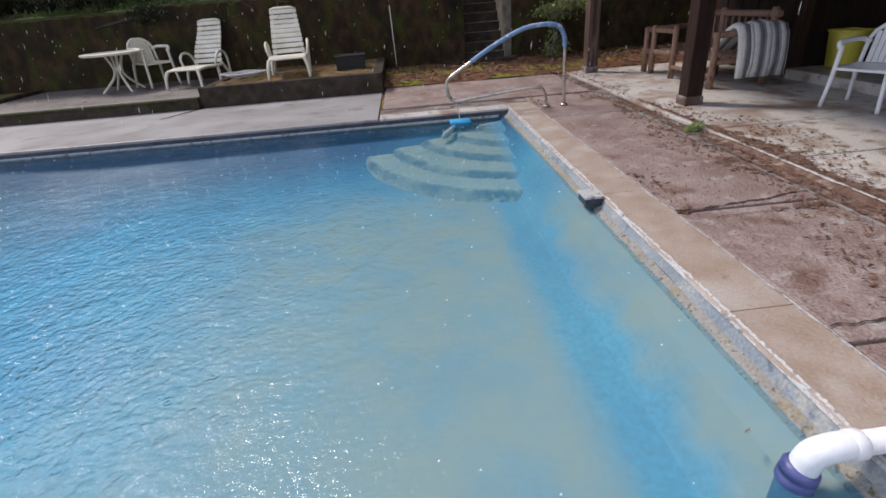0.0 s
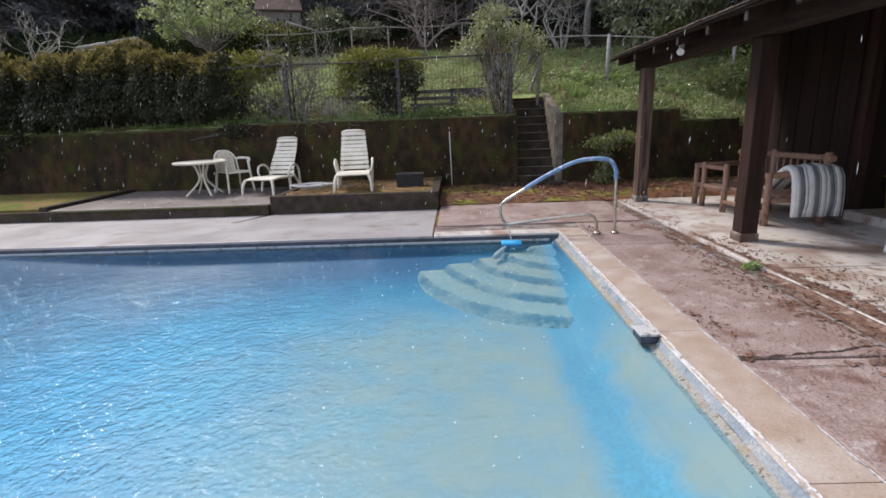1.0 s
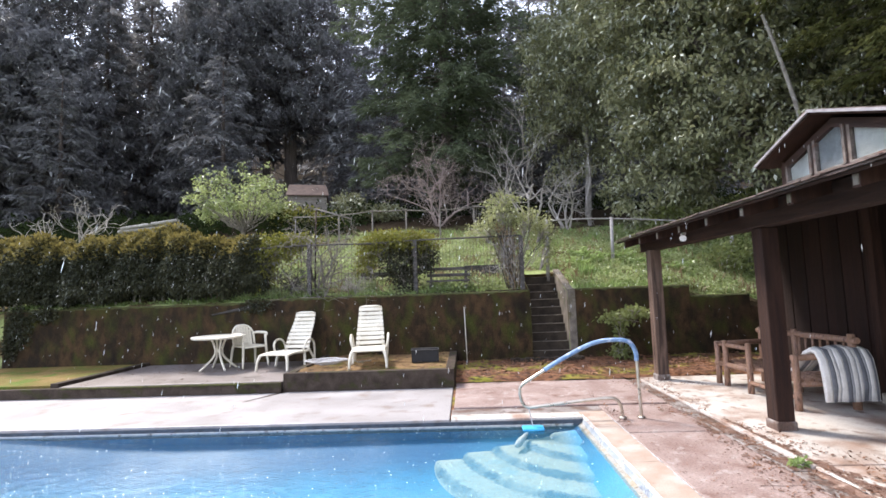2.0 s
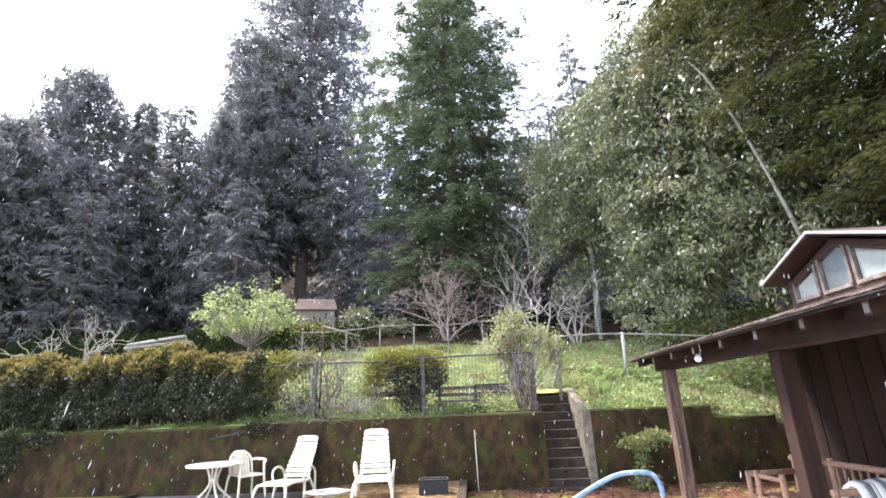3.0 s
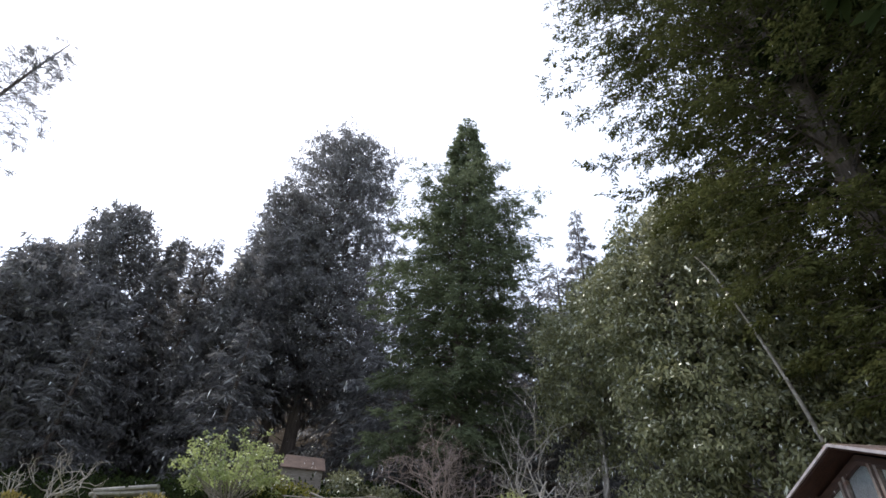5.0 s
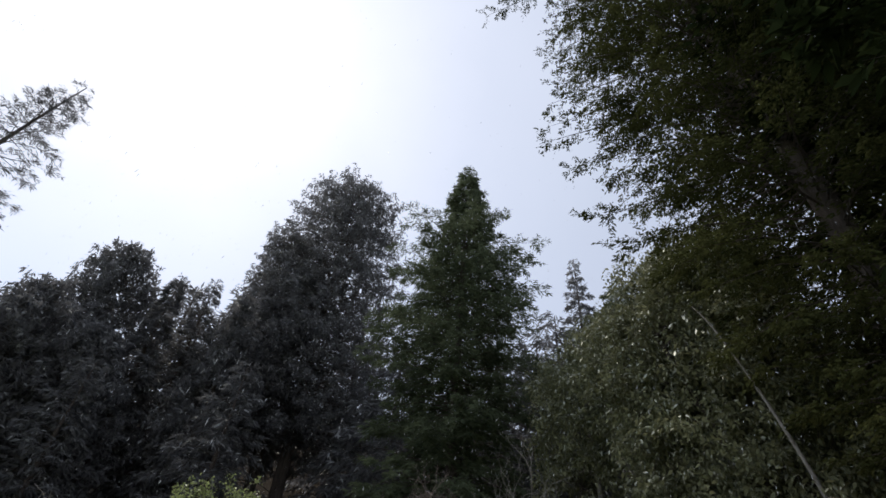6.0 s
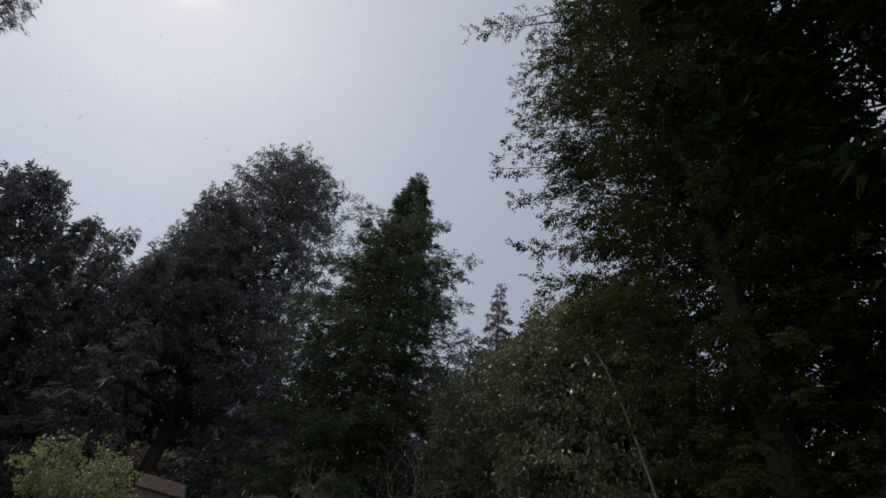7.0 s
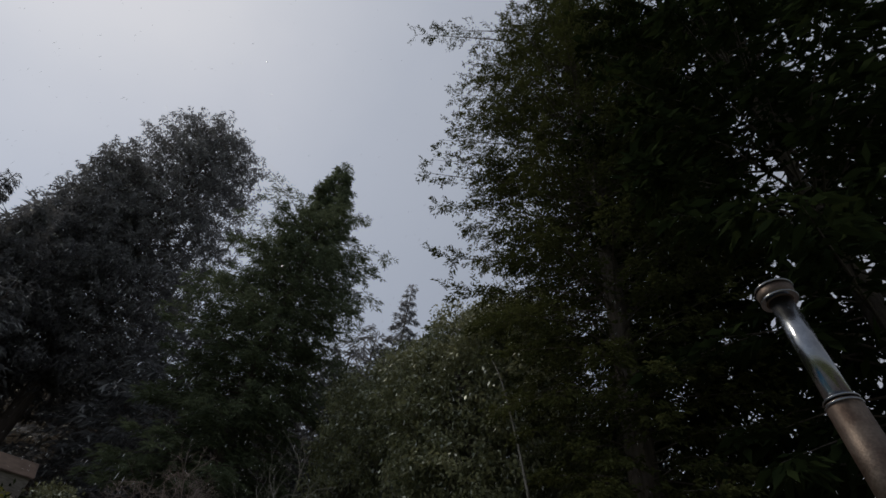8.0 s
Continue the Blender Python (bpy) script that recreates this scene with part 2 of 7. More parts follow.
def pool_floor_material():
    """Blue paint, under silt that lies clear of the walls and thins out towards the deep end."""
    m = mat("pool_floor_paint", (0.010, 0.235, 0.475), (0.026, 0.325, 0.56), 1.3, 0.6, 0.2, 30)
    nt = m.node_tree
    p = nt.nodes["Principled BSDF"]
    col = p.inputs["Base Color"].links[0].from_socket
    co = nt.nodes.new("ShaderNodeTexCoord")
    sp = nt.nodes.new("ShaderNodeSeparateXYZ")
    nt.links.new(co.outputs["Object"], sp.inputs[0])
    nz, nf = nt.nodes.new("ShaderNodeTexNoise"), nt.nodes.new("ShaderNodeTexNoise")
    nz.inputs["Scale"].default_value, nf.inputs["Scale"].default_value = 1.1, 3.2
    for n in (nz, nf):
        n.inputs["Detail"].default_value = 5
        nt.links.new(co.outputs["Object"], n.inputs["Vector"])

    def edge(sock, a, b, sway, src):
        k = nt.nodes.new("ShaderNodeMath")
        k.operation = "MULTIPLY_ADD"
        k.inputs[1].default_value = sway
        nt.links.new(src.outputs[0], k.inputs[0])
        nt.links.new(sock, k.inputs[2])
        r = nt.nodes.new("ShaderNodeMapRange")
        r.interpolation_type = "SMOOTHSTEP"
        r.inputs[1].default_value, r.inputs[2].default_value = a + sway / 2, b + sway / 2
        nt.links.new(k.outputs[0], r.inputs[0])
        return r.outputs[0]

    near = nt.nodes.new("ShaderNodeMath")
    near.operation = "MAXIMUM"
    shelf = nt.nodes.new("ShaderNodeMath")
    shelf.operation = "MULTIPLY"
    nt.links.new(edge(sp.outputs[0], -0.50, -0.20, 0.24, nf), shelf.inputs[0])
    nt.links.new(edge(sp.outputs[1], 2.5, 1.3, 0.6, nf), shelf.inputs[1])
    nt.links.new(edge(sp.outputs[0], -0.42, -0.80, 0.30, nf), near.inputs[0])
    nt.links.new(shelf.outputs[0], near.inputs[1])
    least = nt.nodes.new("ShaderNodeMath")
    least.operation = "MAXIMUM"
    least.inputs[1].default_value = 0.34
    nt.links.new(near.outputs[0], least.inputs[0])
    masks = [least.outputs[0], edge(sp.outputs[1], 3.9, 1.9, 1.2, nz), edge(sp.outputs[0], -4.9, -1.5, 1.6, nz)]
    prod = masks[0]
    for k in masks[1:]:
        mu = nt.nodes.new("ShaderNodeMath")
        mu.operation = "MULTIPLY"
        nt.links.new(prod, mu.inputs[0])
        nt.links.new(k, mu.inputs[1])
        prod = mu.outputs[0]
    thin = nt.nodes.new("ShaderNodeMapRange")
    thin.inputs[1].default_value, thin.inputs[2].default_value, thin.inputs[3].default_value, thin.inputs[4].default_value = 0.30, 0.62, 0.70, 1.0
    nt.links.new(nf.outputs[0], thin.inputs[0])
    mu = nt.nodes.new("ShaderNodeMath")
    mu.operation = "MULTIPLY"
    nt.links.new(prod, mu.inputs[0])
    nt.links.new(thin.outputs[0], mu.inputs[1])
    mx = nt.nodes.new("ShaderNodeMix")
    mx.data_type = "RGBA"
    mx.inputs[7].default_value = (0.345, 0.345, 0.28, 1)
    nt.links.new(mu.outputs[0], mx.inputs[0])
    # darker blue towards the far wall: its dark reflection and shade put into colour
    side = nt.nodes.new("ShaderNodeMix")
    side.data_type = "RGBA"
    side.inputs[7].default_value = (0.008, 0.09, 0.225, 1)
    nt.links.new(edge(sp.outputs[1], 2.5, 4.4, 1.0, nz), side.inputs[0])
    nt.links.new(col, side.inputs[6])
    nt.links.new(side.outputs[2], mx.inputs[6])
    nt.links.new(mx.outputs[2], p.inputs["Base Color"])
    return m


def step_material():
    """Pale silt on the treads, which thins to dark blue paint and debris along each rounded edge."""
    m = mat("silted_step_paint", (0.30, 0.315, 0.275), (0.37, 0.37, 0.31), 4, 0.8, 0.3, 40, ((0.24, 0.32, 0.33), 3, 0.56, 0.72))
    nt = m.node_tree
    p = nt.nodes["Principled BSDF"]
    col = p.inputs["Base Color"].links[0].from_socket
    co = nt.nodes.new("ShaderNodeTexCoord")
    d = nt.nodes.new("ShaderNodeVectorMath")
    d.operation = "DISTANCE"
    flat = nt.nodes.new("ShaderNodeVectorMath")
    flat.operation = "MULTIPLY"
    flat.inputs[1].default_value = (1 / 0.86, 1, 0)
    nt.links.new(co.outputs["Object"], flat.inputs[0])
    nt.links.new(flat.outputs[0], d.inputs[0])
    d.inputs[1].default_value = (0.0, 4.72, 0.0)
    nz, ns = nt.nodes.new("ShaderNodeTexNoise"), nt.nodes.new("ShaderNodeTexNoise")
    nz.inputs["Scale"].default_value, ns.inputs["Scale"].default_value = 2.4, 22.0
    for n in (nz, ns):
        nt.links.new(co.outputs["Object"], n.inputs["Vector"])

    def math_node(op, a, b=None, c=None):
        n = nt.nodes.new("ShaderNodeMath")
        n.operation = op
        for k, v in enumerate((a, b, c)):
            if isinstance(v, float):
                n.inputs[k].default_value = v
            elif v is not None:
                nt.links.new(v, n.inputs[k])
        return n.outputs[0]

    q = math_node("MULTIPLY_ADD", nz.outputs[0], 0.10, d.outputs["Value"])
    q = math_node("MULTIPLY_ADD", ns.outputs[0], 0.16, q)
    q = math_node("ADD", q, -0.60 - 0.13 + 0.225)
    q = math_node("FLOORED_MODULO", q, 0.45)
    q = math_node("ABSOLUTE", math_node("ADD", q, -0.225))
    r = nt.nodes.new("ShaderNodeMapRange")
    r.interpolation_type = "SMOOTHSTEP"
    r.inputs[1].default_value, r.inputs[2].default_value, r.inputs[3].default_value, r.inputs[4].default_value = 0.02, 0.09, 0.85, 0.0
    nt.links.new(q, r.inputs[0])
    blot = nt.nodes.new("ShaderNodeMapRange")
    blot.inputs[1].default_value, blot.inputs[2].default_value, blot.inputs[3].default_value, blot.inputs[4].default_value = 0.36, 0.60, 0.30, 1.0
    nt.links.new(nz.outputs[0], blot.inputs[0])
    fac = math_node("MULTIPLY", r.outputs[0], blot.outputs[0])
    mx = nt.nodes.new("ShaderNodeMix")
    mx.data_type = "RGBA"
    mx.inputs[7].default_value = (0.010, 0.075, 0.15, 1)
    nt.links.new(fac, mx.inputs[0])
    # lower treads turn bluer: haze of the cloudy, deeper water put into colour
    thin = nt.nodes.new("ShaderNodeMapRange")
    thin.inputs[1].default_value, thin.inputs[2].default_value, thin.inputs[3].default_value, thin.inputs[4].default_value = 1.3, 2.5, 0.0, 0.22
    nt.links.new(d.outputs["Value"], thin.inputs[0])
    mt = nt.nodes.new("ShaderNodeMix")
    mt.data_type = "RGBA"
    mt.inputs[7].default_value = (0.21, 0.45, 0.55, 1)
    nt.links.new(thin.outputs[0], mt.inputs[0])
    nt.links.new(col, mt.inputs[6])
    nt.links.new(mt.outputs[2], mx.inputs[6])
    # bluer towards the end wall
    sp = nt.nodes.new("ShaderNodeSeparateXYZ")
    nt.links.new(co.outputs["Object"], sp.inputs[0])
    e = nt.nodes.new("ShaderNodeMapRange")
    e.interpolation_type = "SMOOTHSTEP"
    e.inputs[1].default_value, e.inputs[2].default_value, e.inputs[3].default_value, e.inputs[4].default_value = -0.45, -0.14, 0.0, 0.85
    nt.links.new(sp.outputs[0], e.inputs[0])
    mx2 = nt.nodes.new("ShaderNodeMix")
    mx2.data_type = "RGBA"
    mx2.inputs[7].default_value = (0.06, 0.34, 0.58, 1)
    nt.links.new(e.outputs[0], mx2.inputs[0])
    nt.links.new(mx.outputs[2], mx2.inputs[6])
    nt.links.new(mx2.outputs[2], p.inputs["Base Color"])
    return m


M = dict(
    steps=step_material(),
    pool_floor=pool_floor_material(),
    greyplaster=mat("silted_wall_plaster", (0.239, 0.236, 0.211), (0.289, 0.278, 0.246), 2.0, 0.7, 0.3, 40, ((0.169, 0.253, 0.296), 1.6, 0.56, 0.70)),
    coping=mat("tan_concrete", (0.296, 0.215, 0.165), (0.366, 0.303, 0.257), 3.4, 0.62, 0.5, 60, ((0.408, 0.366, 0.331), 2.3, 0.53, 0.70), stain2=((0.183, 0.127, 0.092), 9, 0.64, 0.78), grain_amt=0.12),
    coping_edge=mat("chipped_white_paint", (0.480, 0.464, 0.448), (0.368, 0.376, 0.400), 14, 0.7, 0.6, 90, ((0.200, 0.176, 0.160), 18, 0.55, 0.65)),
    pink=mat("wet_reddish_concrete", (0.218, 0.151, 0.134), (0.303, 0.236, 0.215), 2.2, 0.55, 1.0, 55, ((0.162, 0.095, 0.077), 2.6, 0.54, 0.68), stain2=((0.338, 0.289, 0.271), 7.0, 0.56, 0.68), grain_amt=0.34),
    terrace=mat("damp_terrace_concrete", (0.120, 0.102, 0.095), (0.183, 0.162, 0.155), 1.4, 0.5, 0.4, 70, ((0.070, 0.056, 0.049), 2.6, 0.54, 0.72)),
    grey=mat("wet_grey_concrete", (0.260, 0.246, 0.246), (0.331, 0.320, 0.324), 1.2, 0.45, 0.35, 70, ((0.211, 0.176, 0.155), 3.1, 0.55, 0.72)),
    border=mat("dirty_border_concrete", (0.202, 0.180, 0.169), (0.270, 0.248, 0.237), 1.6, 0.55, 0.5, 70, ((0.113, 0.070, 0.054), 3.3, 0.47, 0.60), stain2=((0.067, 0.042, 0.031), 7, 0.56, 0.68)),
    patio=mat("patio_concrete", (0.46, 0.43, 0.40), (0.58, 0.55, 0.52), 1.1, 0.42, 0.35, 60, ((0.30, 0.21, 0.165), 1.7, 0.48, 0.66), stain2=((0.24, 0.175, 0.14), 6, 0.56, 0.68)),
    kerb=mat("mossy_kerb_concrete", (0.030, 0.022, 0.017), (0.065, 0.05, 0.04), 5, 0.85, 0.8, 50, ((0.036, 0.038, 0.013), 4, 0.54, 0.68), spec=0.15),
    wall=mat("mossy_retaining_concrete", (0.026, 0.018, 0.010), (0.070, 0.042, 0.021), 5.5, 0.9, 1.0, 60, ((0.048, 0.052, 0.012), 2.4, 0.47, 0.66), stretch=(1.2, 1.2, 0.7), stain2=((0.016, 0.012, 0.009), 1.7, 0.46, 0.70), bscale=0.02, grain_amt=0.40, spec=0.15),
    stair=mat("dark_damp_concrete", (0.028, 0.022, 0.017), (0.060, 0.048, 0.036), 4, 0.8, 0.7, 50, spec=0.15),
    nosing=mat("lit_step_edge", (0.09, 0.075, 0.058), (0.16, 0.135, 0.105), 7, 0.8, 0.7, 50, ((0.04, 0.035, 0.02), 6, 0.54, 0.68)),
    cheek=mat("weathered_cheek_concrete", (0.10, 0.085, 0.068), (0.19, 0.165, 0.135), 4, 0.85, 0.7, 50, ((0.06, 0.055, 0.02), 3, 0.52, 0.7)),
    # walls bluer-dark than the floor: lesser light and wall reflection put into colour
    plaster=mat("shaded_blue_pool_paint", (0.008, 0.09, 0.225), (0.014, 0.13, 0.28), 1.3, 0.6, 0.2, 30, ((0.008, 0.07, 0.19), 2.5, 0.52, 0.68)),
    cracks=mat("dark_crack_dirt", (0.028, 0.016, 0.012), (0.06, 0.034, 0.024), 12, 0.95, 0.5, 60),
    tile=mat("shadow_toned_waterline", (0.018, 0.024, 0.034), (0.050, 0.065, 0.09), 12, 0.6, 0.5, 60),
    ledge=mat("dirty_waterline_plaster", (0.275, 0.260, 0.229), (0.232, 0.229, 0.215), 9, 0.8, 1.0, 70, ((0.113, 0.092, 0.056), 40, 0.56, 0.66), stain2=((0.253, 0.204, 0.134), 8, 0.54, 0.70)),
    face=mat("worn_blue_grey_paint", (0.20, 0.235, 0.27), (0.29, 0.31, 0.32), 4, 0.7, 0.5, 60, ((0.07, 0.10, 0.16), 9, 0.60, 0.72), stain2=((0.38, 0.37, 0.34), 7, 0.56, 0.72)),
    dirt=mat("leaf_covered_soil", (0.10, 0.045, 0.026), (0.21, 0.105, 0.055), 6, 0.95, 1.0, 40, ((0.20, 0.20, 0.03), 1.1, 0.51, 0.62), stain2=((0.045, 0.026, 0.018), 8, 0.52, 0.64), bscale=0.03, spec=0.2),
    soil=mat("ochre_soil", (0.12, 0.075, 0.034), (0.24, 0.155, 0.075), 5, 0.95, 1.0, 50, ((0.11, 0.10, 0.025), 2.2, 0.50, 0.64), stain2=((0.05, 0.032, 0.02), 6, 0.54, 0.66), bscale=0.03, spec=0.15),
    lawn=mat("thin_lawn", (0.14, 0.12, 0.03), (0.22, 0.15, 0.06), 2.5, 0.95, 1.0, 60, ((0.10, 0.14, 0.025), 3, 0.5, 0.65), bscale=0.03, spec=0.15),
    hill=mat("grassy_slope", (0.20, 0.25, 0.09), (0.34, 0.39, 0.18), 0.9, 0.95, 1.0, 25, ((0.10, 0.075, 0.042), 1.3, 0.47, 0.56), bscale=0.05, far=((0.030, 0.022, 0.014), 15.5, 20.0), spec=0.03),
    timber=mat("dark_stained_timber", (0.019, 0.009, 0.007), (0.041, 0.020, 0.014), 3, 0.8, 0.6, 25, stretch=(6, 6, 0.5), rand=0.25, spec=0.25),
    timber_x=mat("dark_stained_beam", (0.019, 0.009, 0.006), (0.040, 0.020, 0.014), 3, 0.8, 0.6, 25, stretch=(6, 0.5, 6), rand=0.25, spec=0.25),
    weather=mat("weathered_post_timber", (0.085, 0.050, 0.036), (0.15, 0.10, 0.075), 3, 0.6, 0.7, 25, stretch=(6, 6, 0.5), stain=((0.03, 0.015, 0.01), 2.5, 0.5, 0.65)),
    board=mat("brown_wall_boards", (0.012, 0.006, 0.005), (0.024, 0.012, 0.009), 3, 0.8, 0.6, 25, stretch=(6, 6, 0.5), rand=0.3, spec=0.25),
    siding=mat("red_brown_siding", (0.028, 0.014, 0.011), (0.052, 0.028, 0.022), 4, 0.6, 0.5, 25, stretch=(1, 0.5, 6), rand=0.15),
    trim=mat("worn_trim", (0.11, 0.090, 0.080), (0.20, 0.175, 0.16), 8, 0.6, 0.4, 40, ((0.15, 0.08, 0.06), 6, 0.55, 0.68)),
    shingle=mat("wet_shingle_roof", (0.085, 0.060, 0.052), (0.155, 0.118, 0.105), 4, 0.5, 0.7, 40, ((0.12, 0.12, 0.05), 3, 0.58, 0.7), rand=0.25),
    fascia=mat("pale_metal_roof_edge", (0.23, 0.22, 0.24), (0.34, 0.33, 0.35), 5, 0.4, 0.2, 40, ((0.30, 0.22, 0.2), 7, 0.58, 0.7), grain_amt=0.05),
    log=mat("peeled_log", (0.20, 0.112, 0.064), (0.31, 0.19, 0.145), 6, 0.65, 0.6, 35, stretch=(3, 3, 1), stain=((0.10, 0.055, 0.04), 6, 0.55, 0.68)),
    resin=mat("white_resin", (0.602, 0.555, 0.442), (0.714, 0.677, 0.573), 4, 0.45, 0.05, 40, ((0.451, 0.376, 0.254), 7, 0.60, 0.78), grain_amt=0.05),
    resin_clean=mat("clean_white_resin", (0.74, 0.74, 0.75), (0.82, 0.82, 0.83), 4, 0.35, 0.05, 40, grain_amt=0.05),
    steel=mat("rail_steel", (0.44, 0.39, 0.33), (0.58, 0.53, 0.46), 10, 0.32, 0.1, 60, ((0.33, 0.22, 0.14), 12, 0.6, 0.72), metal=0.9, grain_amt=0.05),
    sleeve=mat("blue_foam_sleeve", (0.11, 0.20, 0.36), (0.21, 0.32, 0.49), 9, 0.6, 0.3, 60, ((0.45, 0.50, 0.62), 8, 0.58, 0.68)),
    flue=mat("galvanised_flue", (0.173, 0.187, 0.209), (0.259, 0.274, 0.295), 6, 0.24, 0.1, 40, metal=1.0, grain_amt=0.05),
    rust=mat("rusty_flue_base", (0.050, 0.030, 0.022), (0.101, 0.079, 0.065), 5, 0.5, 0.3, 40, metal=0.6),
    pvc=mat("white_pvc", (0.74, 0.75, 0.78), (0.82, 0.82, 0.84), 5, 0.35, 0.05, 40, ((0.50, 0.50, 0.55), 6, 0.62, 0.72), grain_amt=0.05),
    purple=mat("blue_violet_rubber", (0.05, 0.06, 0.20), (0.11, 0.12, 0.30), 8, 0.45, 0.2, 40, grain_amt=0.05),
    black=mat("black_plastic", (0.008, 0.008, 0.009), (0.018, 0.018, 0.019), 8, 0.75, 0.1, 40, grain_amt=0.05),
    yellow=mat("yellow_plastic", (0.66, 0.58, 0.07), (0.74, 0.66, 0.12), 5, 0.4, 0.1, 40, grain_amt=0.05),
    cyan=mat("bright_blue_plastic", (0.02, 0.30, 0.62), (0.05, 0.40, 0.72), 5, 0.4, 0.1, 40, grain_amt=0.05),
    rag=mat("pale_wet_sheeting", (0.38, 0.38, 0.40), (0.5, 0.5, 0.5), 6, 0.6, 0.4, 40),
    stripe_w=mat("off_white_canvas", (0.68, 0.67, 0.65), (0.78, 0.77, 0.75), 12, 0.9, 0.4, 160),
    stripe_g=mat("grey_blue_canvas", (0.15, 0.16, 0.18), (0.21, 0.22, 0.25), 12, 0.9, 0.4, 160),
    stripe_m=mat("mid_grey_canvas", (0.30, 0.31, 0.33), (0.38, 0.39, 0.41), 12, 0.9, 0.4, 160),
    bark=mat("conifer_bark", (0.060, 0.048, 0.042), (0.12, 0.098, 0.088), 2.2, 0.95, 1.0, 14, stretch=(4, 4, 0.6), bscale=0.05),
    palebark=mat("pale_grey_bark", (0.20, 0.185, 0.17), (0.32, 0.30, 0.28), 5, 0.9, 0.7, 30, ((0.14, 0.12, 0.10), 4, 0.55, 0.7)),
    twig=mat("bare_grey_twig", (0.25, 0.23, 0.21), (0.40, 0.37, 0.34), 6, 0.9, 0.3, 40),
    pinktwig=mat("bare_reddish_twig", (0.25, 0.195, 0.18), (0.38, 0.31, 0.29), 6, 0.9, 0.3, 40),
    darkwood=mat("dark_rotting_wood", (0.040, 0.036, 0.034), (0.085, 0.078, 0.072), 4, 0.85, 0.7, 40, stretch=(1, 6, 6)),
    mould=mat("wet_leaf_mould", (0.10, 0.050, 0.034), (0.19, 0.115, 0.085), 14, 0.7, 1.0, 90, ((0.30, 0.22, 0.18), 10, 0.55, 0.66)),
    darkwire=mat("rusty_dark_wire", (0.05, 0.042, 0.036), (0.10, 0.085, 0.072), 6, 0.7, 0.2, 40),
    oldwood=mat("grey_weathered_wood", (0.13, 0.115, 0.10), (0.22, 0.20, 0.18), 4, 0.9, 0.7, 40, stretch=(1, 6, 6)),
    greypole=mat("grey_fence_post", (0.20, 0.19, 0.18), (0.32, 0.31, 0.30), 5, 0.85, 0.5, 40),
    rustroof=mat("rusty_brown_roof", (0.075, 0.050, 0.043), (0.125, 0.088, 0.074), 3, 0.7, 0.3, 30, spec=0.15),
    litter=mat("fallen_leaves", (0.075, 0.032, 0.020), (0.21, 0.10, 0.05), 5, 0.8, 0.0, 40, island=0.5),
    # near-black copy of the needles, shade put into the colour
    redwood=leafy("shaded_redwood_needles", (0.014, 0.022, 0.011), (0.036, 0.050, 0.018), 0.25, 0.0),
    # olive copy of the same needles, brightened as if lit
    redwood_lit=leafy("lit_olive_redwood_needles", (0.036, 0.042, 0.017), (0.105, 0.116, 0.045), 0.35, 0.0),
    # needles greyed and lightened: rain haze put into the base colour
    fir=leafy("hazed_fir_needles", (0.100, 0.101, 0.107), (0.206, 0.208, 0.217), 0.55, 0.05, 0.5),
    firgreen=leafy("green_fir_needles", (0.076, 0.096, 0.064), (0.185, 0.222, 0.135), 0.45, 0.0),
    bay=leafy("glossy_bay_leaves", (0.10, 0.11, 0.06), (0.36, 0.365, 0.21), 0.38, 0.14, 0.52),
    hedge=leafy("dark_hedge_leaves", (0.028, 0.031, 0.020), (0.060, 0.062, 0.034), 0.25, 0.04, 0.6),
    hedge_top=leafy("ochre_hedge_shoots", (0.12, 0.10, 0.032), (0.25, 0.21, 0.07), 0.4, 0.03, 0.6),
    bush=leafy("mid_green_leaves", (0.11, 0.14, 0.045), (0.29, 0.32, 0.125), 0.38, 0.04, 0.6),
    olive=leafy("ochre_green_leaves", (0.10, 0.11, 0.02), (0.24, 0.23, 0.05), 0.38, 0.04, 0.6),
    lime=leafy("lime_spring_leaves", (0.19, 0.245, 0.105), (0.43, 0.49, 0.22), 0.55, 0.06, 0.5),
    vine=leafy("pale_vine_leaves", (0.19, 0.21, 0.09), (0.40, 0.42, 0.22), 0.55, 0.06, 0.5),
    grass=leafy("spring_grass", (0.13, 0.20, 0.055), (0.43, 0.56, 0.23), 0.58, 0.06),
    weed=leafy("yellow_green_weeds", (0.14, 0.18, 0.06), (0.43, 0.49, 0.25), 0.58, 0.05, 0.6),
    dry=leafy("dry_stalks", (0.16, 0.11, 0.06), (0.32, 0.24, 0.14), 0.2, 0.03, 0.7),
    water=water_material(), glass=glass_material(),
)
M["moss"] = mat("moss_patches", (0.034, 0.036, 0.010), (0.070, 0.074, 0.015), 8, 0.95, 1.0, 70, bscale=0.02)
M["drop"] = leafy("raindrop_water", (0.80, 0.84, 0.88), (0.92, 0.94, 0.96), 0.75, 0.3, 0.15)
# pale colour stands in for the glint of rain splashes
M["splash_speck"] = mat("pale_splash_glint", (0.40, 0.52, 0.60), (0.60, 0.70, 0.76), 9, 0.2, 0.0, 40, spec=0.6)


# ---- building helpers ----
def part(name, bm, material, parent=None, label=""):
    """One mesh object from a bmesh; under a thing or a part where one is given."""
    me = bpy.data.meshes.new(name)
    bm.to_mesh(me)
    bm.free()
    me.materials.append(material)
    ob = new(name, me)
    ob.parent = parent
    if label:
        ob["label"] = label
    return ob


def thing(name, label, category, m=None, group="", kind=""):
    """A thing's base, to which its parts are tied."""
    ob = new(name)
    ob.empty_display_size = 0.1
    if m is not None:
        ob.matrix_basis = m
    return tagged(ob, label, category, group, kind)


